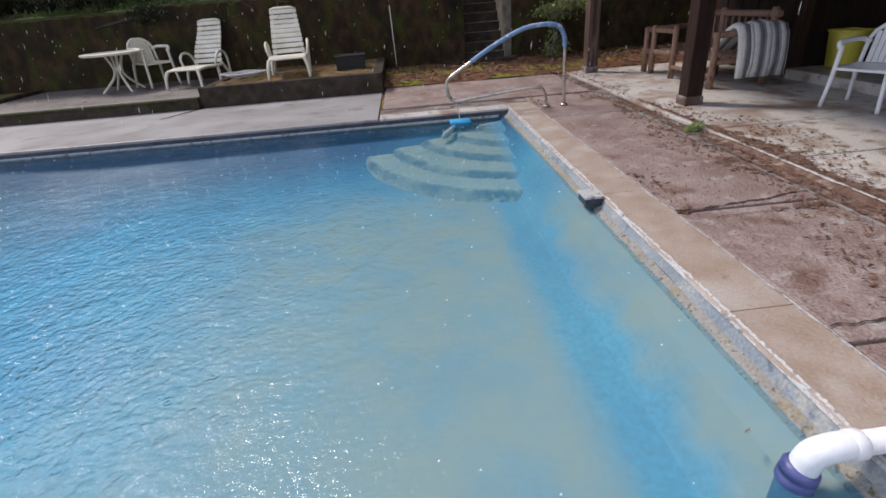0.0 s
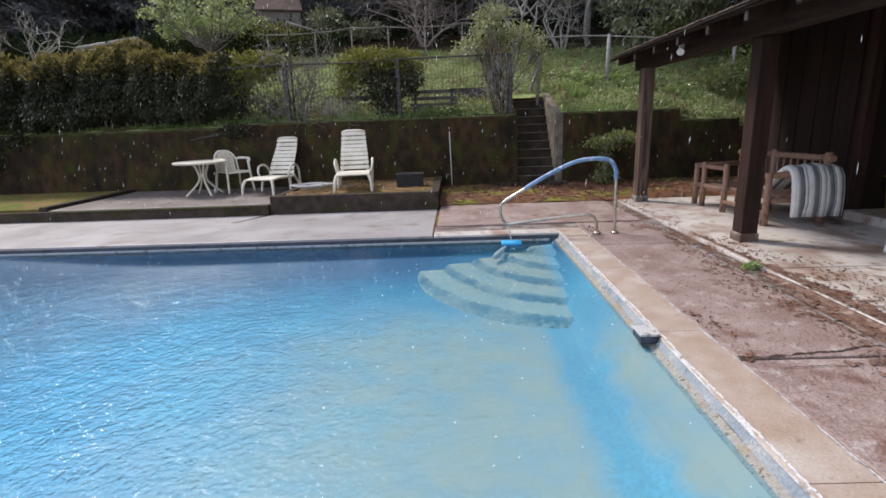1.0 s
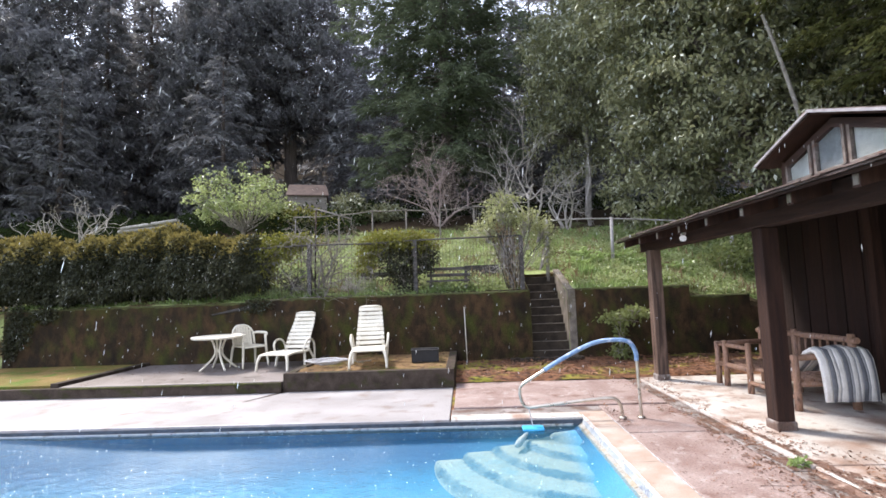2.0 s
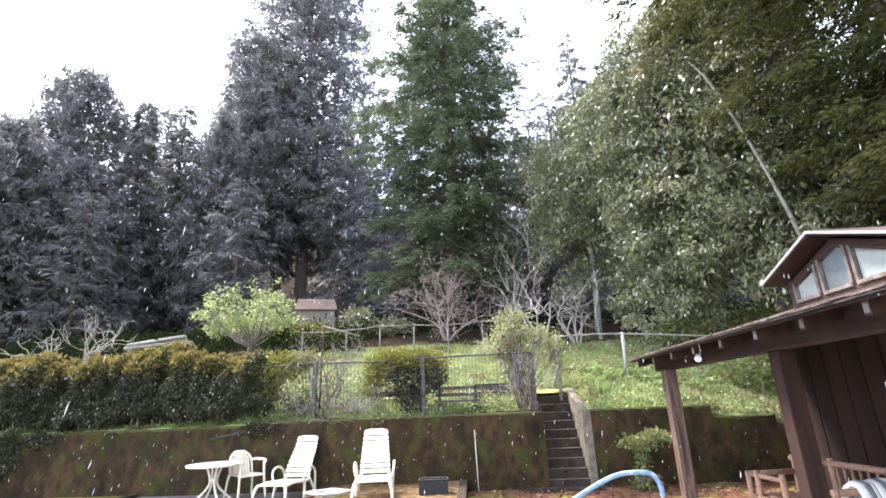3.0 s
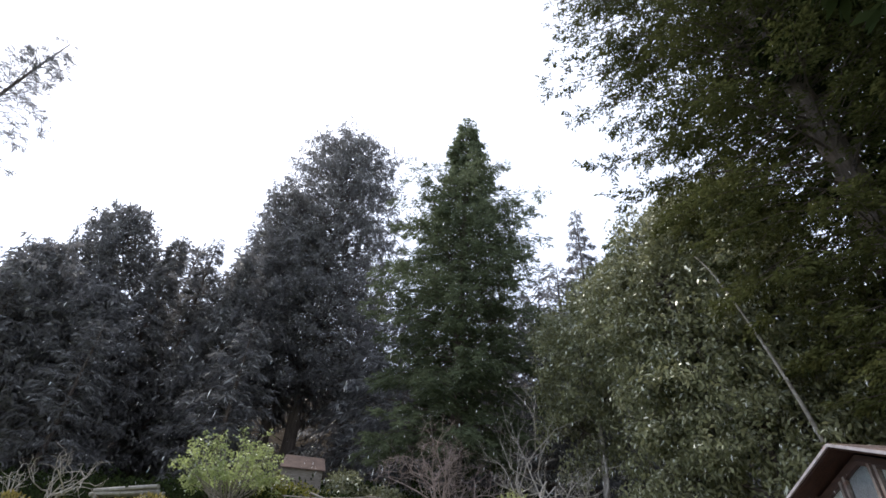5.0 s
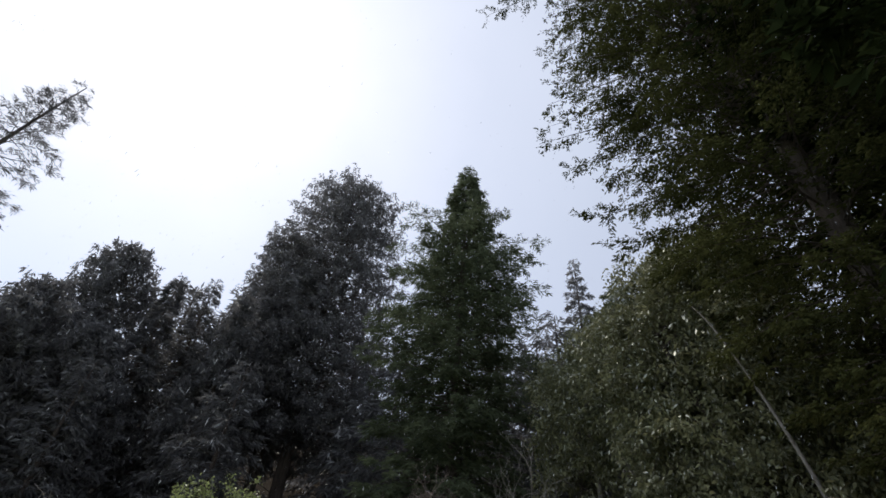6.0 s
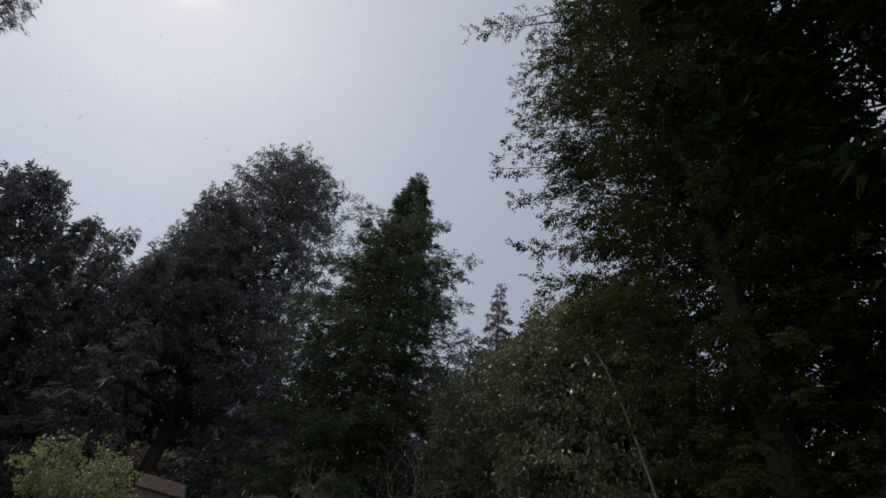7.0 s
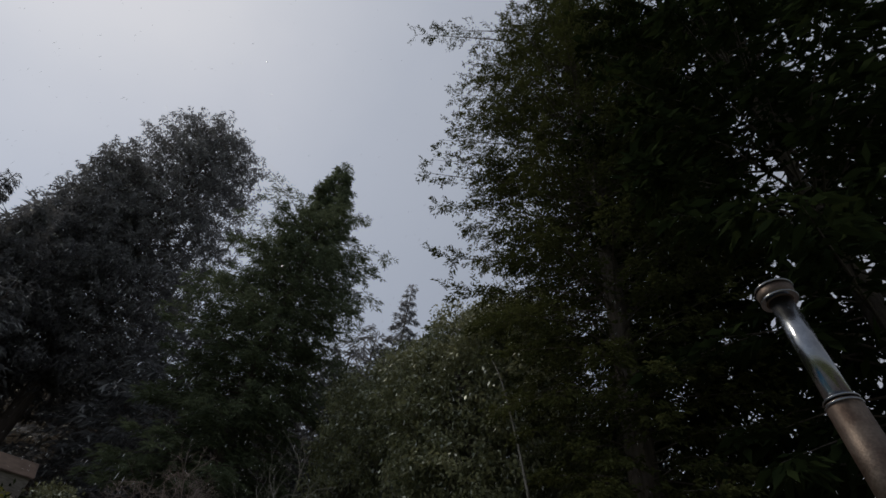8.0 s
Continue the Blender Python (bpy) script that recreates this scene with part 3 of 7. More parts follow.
def box(bm, x0, x1, y0, y1, z0, z1, bevel=0.0, m=None):
    vs = [bm.verts.new((x, y, z)) for x in (x0, x1) for y in (y0, y1) for z in (z0, z1)]
    fs = [bm.faces.new([vs[i] for i in f]) for f in ((0, 1, 3, 2), (4, 6, 7, 5), (0, 4, 5, 1), (2, 3, 7, 6), (0, 2, 6, 4), (1, 5, 7, 3))]
    if bevel:
        es = list({e for f in fs for e in f.edges})
        made = bmesh.ops.bevel(bm, geom=es, offset=bevel, segments=2, affect="EDGES", profile=0.5)
        vs = list({v for f in made["faces"] for v in f.verts} | {v for v in vs if v.is_valid})
    if m is not None:
        bmesh.ops.transform(bm, matrix=m, verts=[v for v in vs if v.is_valid])
    return bm


def boxed(x0, x1, y0, y1, z0, z1, bevel=0.0, m=None):
    return box(bmesh.new(), x0, x1, y0, y1, z0, z1, bevel, m)


def tube(bm, pts, radii, seg=8, cap=True):
    """A round bar along points."""
    pts = [Vector(p) for p in pts]
    if not isinstance(radii, (list, tuple)):
        radii = [radii] * len(pts)
    rings, side = [], None
    for i, p in enumerate(pts):
        d = (pts[min(i + 1, len(pts) - 1)] - pts[max(i - 1, 0)]).normalized()
        if side is None:
            side = d.cross(Vector((0.13, 0.21, 0.97)) if abs(d.z) < 0.95 else Vector((1, 0.1, 0))).normalized()
        side = (side - d * side.dot(d)).normalized()
        up = d.cross(side)
        rings.append([bm.verts.new(p + radii[i] * (math.cos(a) * side + math.sin(a) * up)) for a in (2 * math.pi * k / seg for k in range(seg))])
    for r0, r1 in zip(rings, rings[1:]):
        for k in range(seg):
            f = bm.faces.new((r0[k], r0[(k + 1) % seg], r1[(k + 1) % seg], r1[k]))
            f.smooth = True
    if cap:
        bm.faces.new(list(reversed(rings[0])))
        bm.faces.new(rings[-1])
    return bm


def tubed(pts, radii, seg=8):
    return tube(bmesh.new(), pts, radii, seg)


def bend(pts, steps=6):
    """A smooth line through points."""
    pts = [Vector(p) for p in pts]
    out = []
    for i in range(len(pts) - 1):
        p0, p1, p2, p3 = pts[max(i - 1, 0)], pts[i], pts[i + 1], pts[min(i + 2, len(pts) - 1)]
        for k in range(steps):
            t = k / steps
            out.append(0.5 * ((2 * p1) + (p2 - p0) * t + (2 * p0 - 5 * p1 + 4 * p2 - p3) * t * t + (3 * p1 - p0 - 3 * p2 + p3) * t ** 3))
    return out + [pts[-1]]


def quads(name, co, material, parent=None, label="", n=4):
    """One mesh from an array of corners (pieces, n, 3)."""
    k = len(co)
    me = bpy.data.meshes.new(name)
    me.vertices.add(k * n)
    me.vertices.foreach_set("co", np.ascontiguousarray(co, dtype=np.float32).ravel())
    me.loops.add(k * n)
    me.loops.foreach_set("vertex_index", np.arange(k * n, dtype=np.int32))
    me.polygons.add(k)
    me.polygons.foreach_set("loop_start", np.arange(0, k * n, n, dtype=np.int32))
    me.update(calc_edges=True)
    me.materials.append(material)
    ob = new(name, me)
    ob.parent = parent
    if label:
        ob["label"] = label
    return ob


def unit(v):
    return v / np.maximum(np.linalg.norm(v, axis=-1, keepdims=True), 1e-6)


def leaves(rng, at, along, size, width=0.45, droop=0.0):
    """Kite-shaped leaves: corners of each from its foot, its way and its length."""
    k = len(at)
    side = unit(np.cross(along, rng.normal(size=(k, 3))))
    size = np.broadcast_to(np.asarray(size, dtype=float), (k,))[:, None]
    mid = at + along * size * 0.45
    tip = at + along * size + np.array([0, 0, -1.0]) * droop * size
    return np.stack([at, mid + side * size * width * 0.5, tip, mid - side * size * width * 0.5], axis=1)


# ---- ground ----
WALL_Y, WALL_T = 9.75, 0.22
POOL = (-12.5, 0.0, -1.75, 4.72)
WATER_Z = -0.095


def smooth(x, a, b):
    t = min(1.0, max(0.0, (x - a) / (b - a)))
    return t * t * (3 - 2 * t)


def ground_z(x, y):
    """Height of the land: a flat yard, and behind the wall a slope that climbs to the wood."""
    if y < WALL_Y + 0.1:
        return -0.10
    lift = 1.60 + 0.30 * (y - WALL_Y) - 0.17 * max(0.0, y - 23) - 0.30 * smooth(x, 3.4, 4.4) * (1 - smooth(y, 10, 15)) - 0.5 * smooth(x, 4.9, 6.5) * (1 - smooth(y, 10, 17))
    z = lift + 0.55 * max(0.0, min(y, 95) - 43) - 0.13 * max(0.0, y - 95) - 0.25 * smooth(-x, 12.8, 14.0) * (1 - smooth(y, 10, 16))
    return z + 0.18 * noise.noise((x * 0.35, y * 0.35, 0)) * smooth(y, 10, 14)


def make_ground():
    xs = [-900, -300, -120, -70, -50, -40, -32, -26, -21, -17, -14.5, POOL[0]] + [-11.5 + i * 0.8 for i in range(14)] + [-0.15, 0.02, POOL[1] + 0.3, 0.89, 2, 3, 3.6, 4.2, 4.8, 5.4, 6.2, 7, 8, 10, 12, 15, 19, 24, 30, 38, 50, 70, 120, 300, 900]
    ys = [-900, -300, -100, -40, -20, -10, -5, POOL[2], 0, 2.5, POOL[3] + 0.3, 6, 8, WALL_Y + 0.08, WALL_Y + 0.12, 10.2, 10.6, 11, 11.5, 12, 12.7, 13.5, 14.5, 15.5, 17, 18.5, 20, 22, 24, 26, 29, 32, 36, 40, 46, 52, 60, 80, 130, 300, 900]
    bm = bmesh.new()
    v = {(i, j): bm.verts.new((x, y, ground_z(x, y))) for i, x in enumerate(xs) for j, y in enumerate(ys)}
    for i in range(len(xs) - 1):
        for j in range(len(ys) - 1):
            mx, my = (xs[i] + xs[i + 1]) / 2, (ys[j] + ys[j + 1]) / 2
            if POOL[0] < mx < POOL[1] + 0.3 and POOL[2] < my < POOL[3] + 0.3:
                continue
            if 0.0 < mx < 0.9 and WALL_Y < my < 11.5:
                continue
            f = bm.faces.new((v[i, j], v[i + 1, j], v[i + 1, j + 1], v[i, j + 1]))
            f.smooth = my > 10
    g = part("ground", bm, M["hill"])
    tagged(g, "grassy hillside climbing from the yard to the wood", "ground", kind="structure")


make_ground()


def slab(name, parent, x0, x1, y0, y1, z1, material, thick=0.14, wob=0.006, label=""):
    """A cast slab with rounded, slightly uneven edges."""
    bm = bmesh.new()
    box(bm, x0, x1, y0, y1, z1 - thick, z1, 0.012)
    for vv in bm.verts:
        vv.co += Vector((noise.noise(vv.co * 2.1), noise.noise(vv.co * 2.3 + Vector((5, 0, 0))), 0)) * wob
    return part(name, bm, material, parent, label)


# ---- pool ----
def make_pool():
    x0, x1, y0, y1 = POOL
    pool = thing("pool", "blue painted swimming pool with silt on its floor", "pool", kind="structure")
    deep = lambda x: -0.43 - 0.12 * smooth(-x, 1.8, 4.0) - 1.1 * smooth(-x, 4.0, 9.0)
    bm = bmesh.new()
    n = 26
    cols = [x0 + (x1 - x0) * i / n for i in range(n)] + [-0.36, -0.25, -0.16, -0.08, x1]
    n = len(cols) - 1
    rows = [y0, y0 + 0.35, 0.2] + [0.8 + (y1 - 0.8) * k / 22 for k in range(23)]
    v = {}
    for i, x in enumerate(cols):
        for j, y in enumerate(rows):
            t = max(0.0, 1 - (x1 - x) / 0.75)
            bank = smooth(y, y1 - 1.3 - 1.3 * (-deep(x) - 0.43), y1 + 0.9) * 1.25
            z = deep(x) + (0.12 if j == 0 else 0.0) + max((1 - math.sqrt(1 - min(1.0, t) ** 2)) * 0.75 * (-deep(x) - 0.12), bank * (-deep(x) - 0.2))
            v[i, j] = bm.verts.new((x, y, z))
    for i in range(n):
        for j in range(len(rows) - 1):
            bm.faces.new((v[i, j], v[i + 1, j], v[i + 1, j + 1], v[i, j + 1])).smooth = True
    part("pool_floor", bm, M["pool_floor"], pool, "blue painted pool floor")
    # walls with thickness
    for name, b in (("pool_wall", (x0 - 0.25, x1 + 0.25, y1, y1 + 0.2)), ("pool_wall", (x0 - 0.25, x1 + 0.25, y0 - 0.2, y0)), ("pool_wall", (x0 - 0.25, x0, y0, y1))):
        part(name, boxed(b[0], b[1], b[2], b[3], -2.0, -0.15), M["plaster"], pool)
    part("pool_wall", boxed(x1, x1 + 0.25, y0, y1, -2.0, -0.15), M["greyplaster"], pool, "silted grey end wall")
    # band above the water on the long side, a sloping painted face and a silted ledge on the end wall
    # band coloured dark for the shadow line below the slab edge
    part("waterline_band", boxed(x0, x1 - 0.03, y1 - 0.004, y1 + 0.1, -0.15, -0.03), M["tile"], pool, "waterline band coloured dark for the shadow under the slab edge")
    part("waterline_strip", boxed(x0, x1 - 0.16, y1 - 0.014, y1 - 0.003, -0.110, -0.078, 0.003), M["coping_edge"], pool, "pale scum line above the water")
    bm = bmesh.new()
    N = 60
    prof = [(-0.015, -0.006), (-0.045, -0.072), (-0.060, -0.080), (-0.110, -0.108), (-0.20, -0.19), (-0.30, -0.30), (-0.44, -0.425)]
    face, slope = bmesh.new(), bmesh.new()
    for bmx, pr, key in ((face, [prof[0], prof[1]], "f"), (bm, prof[1:4], "l"), (slope, prof[3:], "s")):
        prev = None
        for i in range(N + 1):
            y = y0 + (y1 - y0) * i / N
            w = 0.010 * noise.noise((y * 2.7, 0, 3.0)) + 0.006 * noise.noise((y * 9, 1, 3.0))
            cur = [bmx.verts.new((px + w * (k > 0), y, pz)) for k, (px, pz) in enumerate(pr)]
            if prev:
                for k in range(len(pr) - 1):
                    bmx.faces.new((prev[k], prev[k + 1], cur[k + 1], cur[k]))
            prev = cur
    part("painted_face", face, M["face"], pool, "worn blue-grey paint above the water")
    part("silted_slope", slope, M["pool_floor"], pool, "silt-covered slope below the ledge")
    part("plaster_ledge", bm, M["ledge"], pool, "dirty beige ledge at the waterline")
    # curved corner steps
    for i, (r, z) in enumerate(((0.60, -0.15), (1.05, -0.195), (1.50, -0.24), (1.95, -0.29), (2.40, -0.34))):
        bm = bmesh.new()
        arc = [(math.cos(a) * r * 0.86, y1 + math.sin(a) * r) for a in (math.pi + math.pi / 2 * k / 32 for k in range(33))]
        rings = []
        for off, dz in ((-0.45, 0.0), (-0.06, 0.0), (-0.02, -0.010), (0.02, -0.035), (0.06, -0.07), (0.10, -0.115), (0.30, -0.42), (0.34, -0.7)):
            q = max(0.02, (r + off) / r)
            rings.append([bm.verts.new((x * q, y1 + (y - y1) * q, z + dz - (z + 0.46) * (1 - smooth(k / 32, -0.10, 0.20)))) for k, (x, y) in enumerate(arc)])
        for r0, r1 in zip(rings, rings[1:]):
            for k in range(32):
                bm.faces.new((r0[k], r1[k], r1[k + 1], r0[k + 1])).smooth = True
        part("step", bm, M["steps"], pool, "silted curved pool step with dark edge")
    bm = bmesh.new()
    vs = [bm.verts.new(p) for p in ((x0, y0, WATER_Z), (x1, y0, WATER_Z), (x1, y1, WATER_Z), (x0, y1, WATER_Z))]
    bm.faces.new(vs)
    w = part("water", bm, M["water"])
    w.visible_shadow = False
    tagged(w, "rain-pocked blue pool water, slightly cloudy", "water", kind="structure")


make_pool()


def make_coping():
    cp = thing("coping", "tan concrete pool coping with chipped whitish edges", "coping", kind="structure")
    ys = [POOL[2], -0.32, 1.28, 2.95, POOL[3] + 0.30]
    for a, b in zip(ys, ys[1:]):
        bm = bmesh.new()
        n = 14
        prev = None
        for i in range(n + 1):
            y = a + 0.003 + (b - a - 0.006) * i / n
            w0, w1 = 0.008 * noise.noise((y * 4, 0, 0)), 0.012 * noise.noise((y * 3, 7, 0))
            pr = [(0.05, -0.14), (-0.022 + w0, -0.012), (-0.012 + w0, 0.0), (0.325 + w1, 0.004), (0.338 + w1, -0.01), (0.338 + w1, -0.14)]
            cur = [bm.verts.new((x, y, z)) for x, z in pr]
            if prev:
                for k in range(len(pr) - 1):
                    bm.faces.new((prev[k], cur[k], cur[k + 1], prev[k + 1]))
            else:
                bm.faces.new(cur)
            prev = cur
        bm.faces.new(list(reversed(prev)))
        part("coping_stone", bm, M["coping"], cp)
    # worn white lip along both edges, ragged on its inner side
    for xx, sg in ((-0.013, 1), (0.327, -1)):
        bm = bmesh.new()
        prev = None
        for i in range(400):
            y = POOL[2] + 0.02 + i * 0.0165
            if y > POOL[3] + 0.28:
                break
            w = max(0.003, 0.014 + 0.014 * noise.noise((y * 3.1, xx * 9, 2)) + 0.012 * noise.noise((y * 14, xx * 5, 3)) + 0.008 * noise.noise((y * 40, xx, 4)))
            cur = [bm.verts.new((xx - 0.0135, y, -0.014) if sg > 0 else (xx, y, 0.0065)), bm.verts.new((xx + sg * w, y, 0.0072))]
            if prev:
                bm.faces.new((prev[0], prev[1], cur[1], cur[0]) if sg > 0 else (prev[1], prev[0], cur[0], cur[1]))
            prev = cur
        part("paint_line", bm, M["coping_edge"], cp, "worn white paint along the edge")
    return cp


make_coping()


def make_decks():
    d = thing("pavement", "cracked concrete slabs round the pool", "paving", kind="structure")
    # grey strip along the far side
    slab("slab", d, -12.8, -1.82, POOL[3] + 0.02, 6.98, 0.002, M["grey"])
    slab("slab", d, -1.80, 0.34, POOL[3] + 0.305, 5.35, -0.004, M["border"])
    slab("slab", d, -1.80, -0.02, POOL[3] + 0.02, POOL[3] + 0.295, 0.0, M["patio"])
    slab("slab", d, -1.77, 1.36, 5.40, 7.35, 0.012, M["pink"])
    slab("slab", d, 0.35, 1.36, 3.98, 5.375, -0.004, M["pink"])
    # reddish slabs beside the end wall
    ys = [-6.0, -2.3, -0.62, 0.83, 3.95]
    for a, b in zip(ys, ys[1:]):
        slab("slab", d, 0.345, 1.36, a + 0.011, b - 0.011, -0.004 + 0.004 * (b > 1), M["pink"], wob=0.012)
    slab("slab", d, -12.8, 0.30, -6.0, POOL[2] - 0.21, -0.002, M["grey"])
    slab("slab", d, -12.8, 0.05, POOL[2] - 0.2, POOL[2] + 0.02, 0.0, M["coping"])
    slab("slab", d, 0.056, 0.334, POOL[2] - 0.2, POOL[2] - 0.004, 0.002, M["coping"])
    # border strip and patio
    for a, b in ((-6.0, -1.5), (-1.49, 1.40), (1.41, 2.62), (2.64, 4.7), (4.71, 7.3)):
        slab("border_slab", d, 1.366, 1.575, a, b, 0.001, M["border"], wob=0.016)
    slab("slab", d, 1.60, 4.6, -6.0, 1.60, 0.027, M["patio"])
    slab("slab", d, 1.60, 4.6, 1.615, 2.66, 0.030, M["patio"])
    slab("slab", d, 1.58, 7.2, 2.675, 7.35, 0.032, M["patio"])
    slab("doorstep", d, 4.05, 5.9, 1.2, 4.95, 0.16, M["patio"])
    # the dirt that fills the joints
    part("joint_filling", boxed(-12.8, 7.2, 4.9, 7.36, -0.11, -0.022), M["dirt"], d)
    bm = bmesh.new()
    prev = None
    for k in range(181):
        y = -2.0 + 4.65 * k / 180
        h = 0.020 + 0.010 * noise.noise((y * 5, 3, 0)) + 0.006 * noise.noise((y * 22, 9, 0)) - 0.022 * smooth(y, 2.2, 2.65)
        w = 0.030 + 0.022 * noise.noise((y * 7, 6, 1))
        cur = [bm.verts.new(p) for p in ((1.552 - w, y, 0.0035), (1.582, y, max(0.004, h)), (1.5985, y, max(0.005, h + 0.006)), (1.599, y, -0.02))]
        if prev:
            for q in range(3):
                bm.faces.new((prev[q], prev[q + 1], cur[q + 1], cur[q])).smooth = True
        prev = cur
    part("edge_dirt", bm, M["mould"], d, "wet leaf dirt washed against the patio edge")
    part("joint_filling", boxed(0.3, 7.2, -6, 4.9, -0.11, -0.016), M["cracks"], d)
    # ragged cracks across the reddish slabs
    for y0, x0, x1, amp, wid, sd in ((0.86, 0.345, 1.36, 0.05, 0.012, 1), (0.70, 0.5, 1.36, 0.03, 0.004, 4), (-0.50, 0.345, 1.3, 0.04, 0.006, 7), (2.3, 0.9, 1.36, 0.03, 0.004, 9)):
        bm = bmesh.new()
        prev = None
        n = int((x1 - x0) / 0.012)
        for i in range(n + 1):
            x = x0 + (x1 - x0) * i / n
            y = y0 + amp * noise.noise((x * 3, sd, 0)) + 0.35 * amp * noise.noise((x * 14, sd, 1)) + 0.10 * smooth(x, 0.8, 1.3) * (sd == 1)
            w = wid * max(0.15, 0.8 + 1.1 * noise.noise((x * 11, sd, 2)) + 0.7 * noise.noise((x * 37, sd, 3)))
            cur = [bm.verts.new((x, y - w, 0.0045)), bm.verts.new((x, y + w, 0.0045))]
            if prev:
                bm.faces.new((prev[0], cur[0], cur[1], prev[1]))
            prev = cur
        part("crack", bm, M["cracks"], d, "ragged crack filled with dark dirt")
    bm = bmesh.new()
    for p, q in (((-4.95, 6.96), (-5.35, 6.2)),):
        prev = None
        for i in range(14):
            t = i / 13
            x, y = p[0] + (q[0] - p[0]) * t, p[1] + (q[1] - p[1]) * t
            w = 0.05 * (1 - t) + 0.01
            cur = [bm.verts.new((x - w, y, 0.0065)), bm.verts.new((x + w, y, 0.0065))]
            if prev:
                bm.faces.new((prev[0], cur[0], cur[1], prev[1]))
            prev = cur
    part("crack", bm, M["kerb"], d, "dark wedge-shaped crack")


make_decks()


def make_terraces():
    t = thing("terrace", "raised concrete terrace with a mossy kerb face", "terrace", kind="structure")
    slab("terrace_slab", t, -9.25, -4.97, 7.02, WALL_Y, 0.20, M["terrace"], thick=0.3)
    slab("kerb", t, -12.9, -4.97, 6.90, 7.012, 0.19, M["kerb"], thick=0.3, wob=0.02)
    part("moss_strip", boxed(-9.1, -5.3, 6.885, 6.955, 0.165, 0.197, 0.01), M["moss"], t, "moss along the kerb")
    slab("kerb", t, -9.42, -9.26, 7.02, WALL_Y, 0.27, M["kerb"], thick=0.3, wob=0.02)
    lawn = bmesh.new()
    box(lawn, -16, -9.43, 7.02, WALL_Y, -0.1, 0.235)
    part("lawn", lawn, M["lawn"], t, "thin mossy lawn strip")
    slab("lawn_edge", t, -16, -12.91, 6.2, 7.01, 0.19, M["kerb"], thick=0.3)
    p = thing("planter", "low concrete planter bed filled with ochre soil", "planter", kind="structure")
    slab("planter_kerb", p, -4.96, -1.80, 7.0, 7.16, 0.335, M["kerb"], thick=0.42, wob=0.014)
    slab("planter_kerb", p, -1.96, -1.79, 7.17, WALL_Y, 0.335, M["kerb"], thick=0.42, wob=0.014)
    slab("planter_kerb", p, -4.96, -4.82, 7.17, WALL_Y, 0.32, M["kerb"], thick=0.42, wob=0.014)
    bm = bmesh.new()
    n = 18
    g = {}
    for i in range(n + 1):
        for j in range(n + 1):
            x, y = -4.82 + 2.86 * i / n, 7.16 + (WALL_Y - 7.16) * j / n
            g[i, j] = bm.verts.new((x, y, 0.30 + 0.03 * noise.noise((x * 2, y * 2, 0)) + 0.02 * noise.noise((x * 6, y * 6, 3))))
    for i in range(n):
        for j in range(n):
            bm.faces.new((g[i, j], g[i + 1, j], g[i + 1, j + 1], g[i, j + 1])).smooth = True
    part("bed_soil", bm, M["soil"], p, "ochre soil with patches of moss")
    # bed of leaf litter below the stairs
    bm = bmesh.new()
    n, m = 40, 14
    g = {}
    for i in range(n + 1):
        for j in range(m + 1):
            x, y = -1.79 + 11.0 * i / n, 7.33 + (WALL_Y - 7.33) * j / m
            z = 0.02 + 0.05 * j / m + 0.035 * noise.noise((x * 1.6, y * 1.6, 0)) + 0.02 * noise.noise((x * 6, y * 6, 3))
            g[i, j] = bm.verts.new((x, y, z + 0.03 * (j > 0)))
    for i in range(n):
        for j in range(m):
            bm.faces.new((g[i, j], g[i + 1, j], g[i + 1, j + 1], g[i, j + 1])).smooth = True
    b = part("leaf_bed", bm, M["dirt"])
    tagged(b, "reddish soil bed covered with fallen leaves", "soil", kind="structure")


make_terraces()


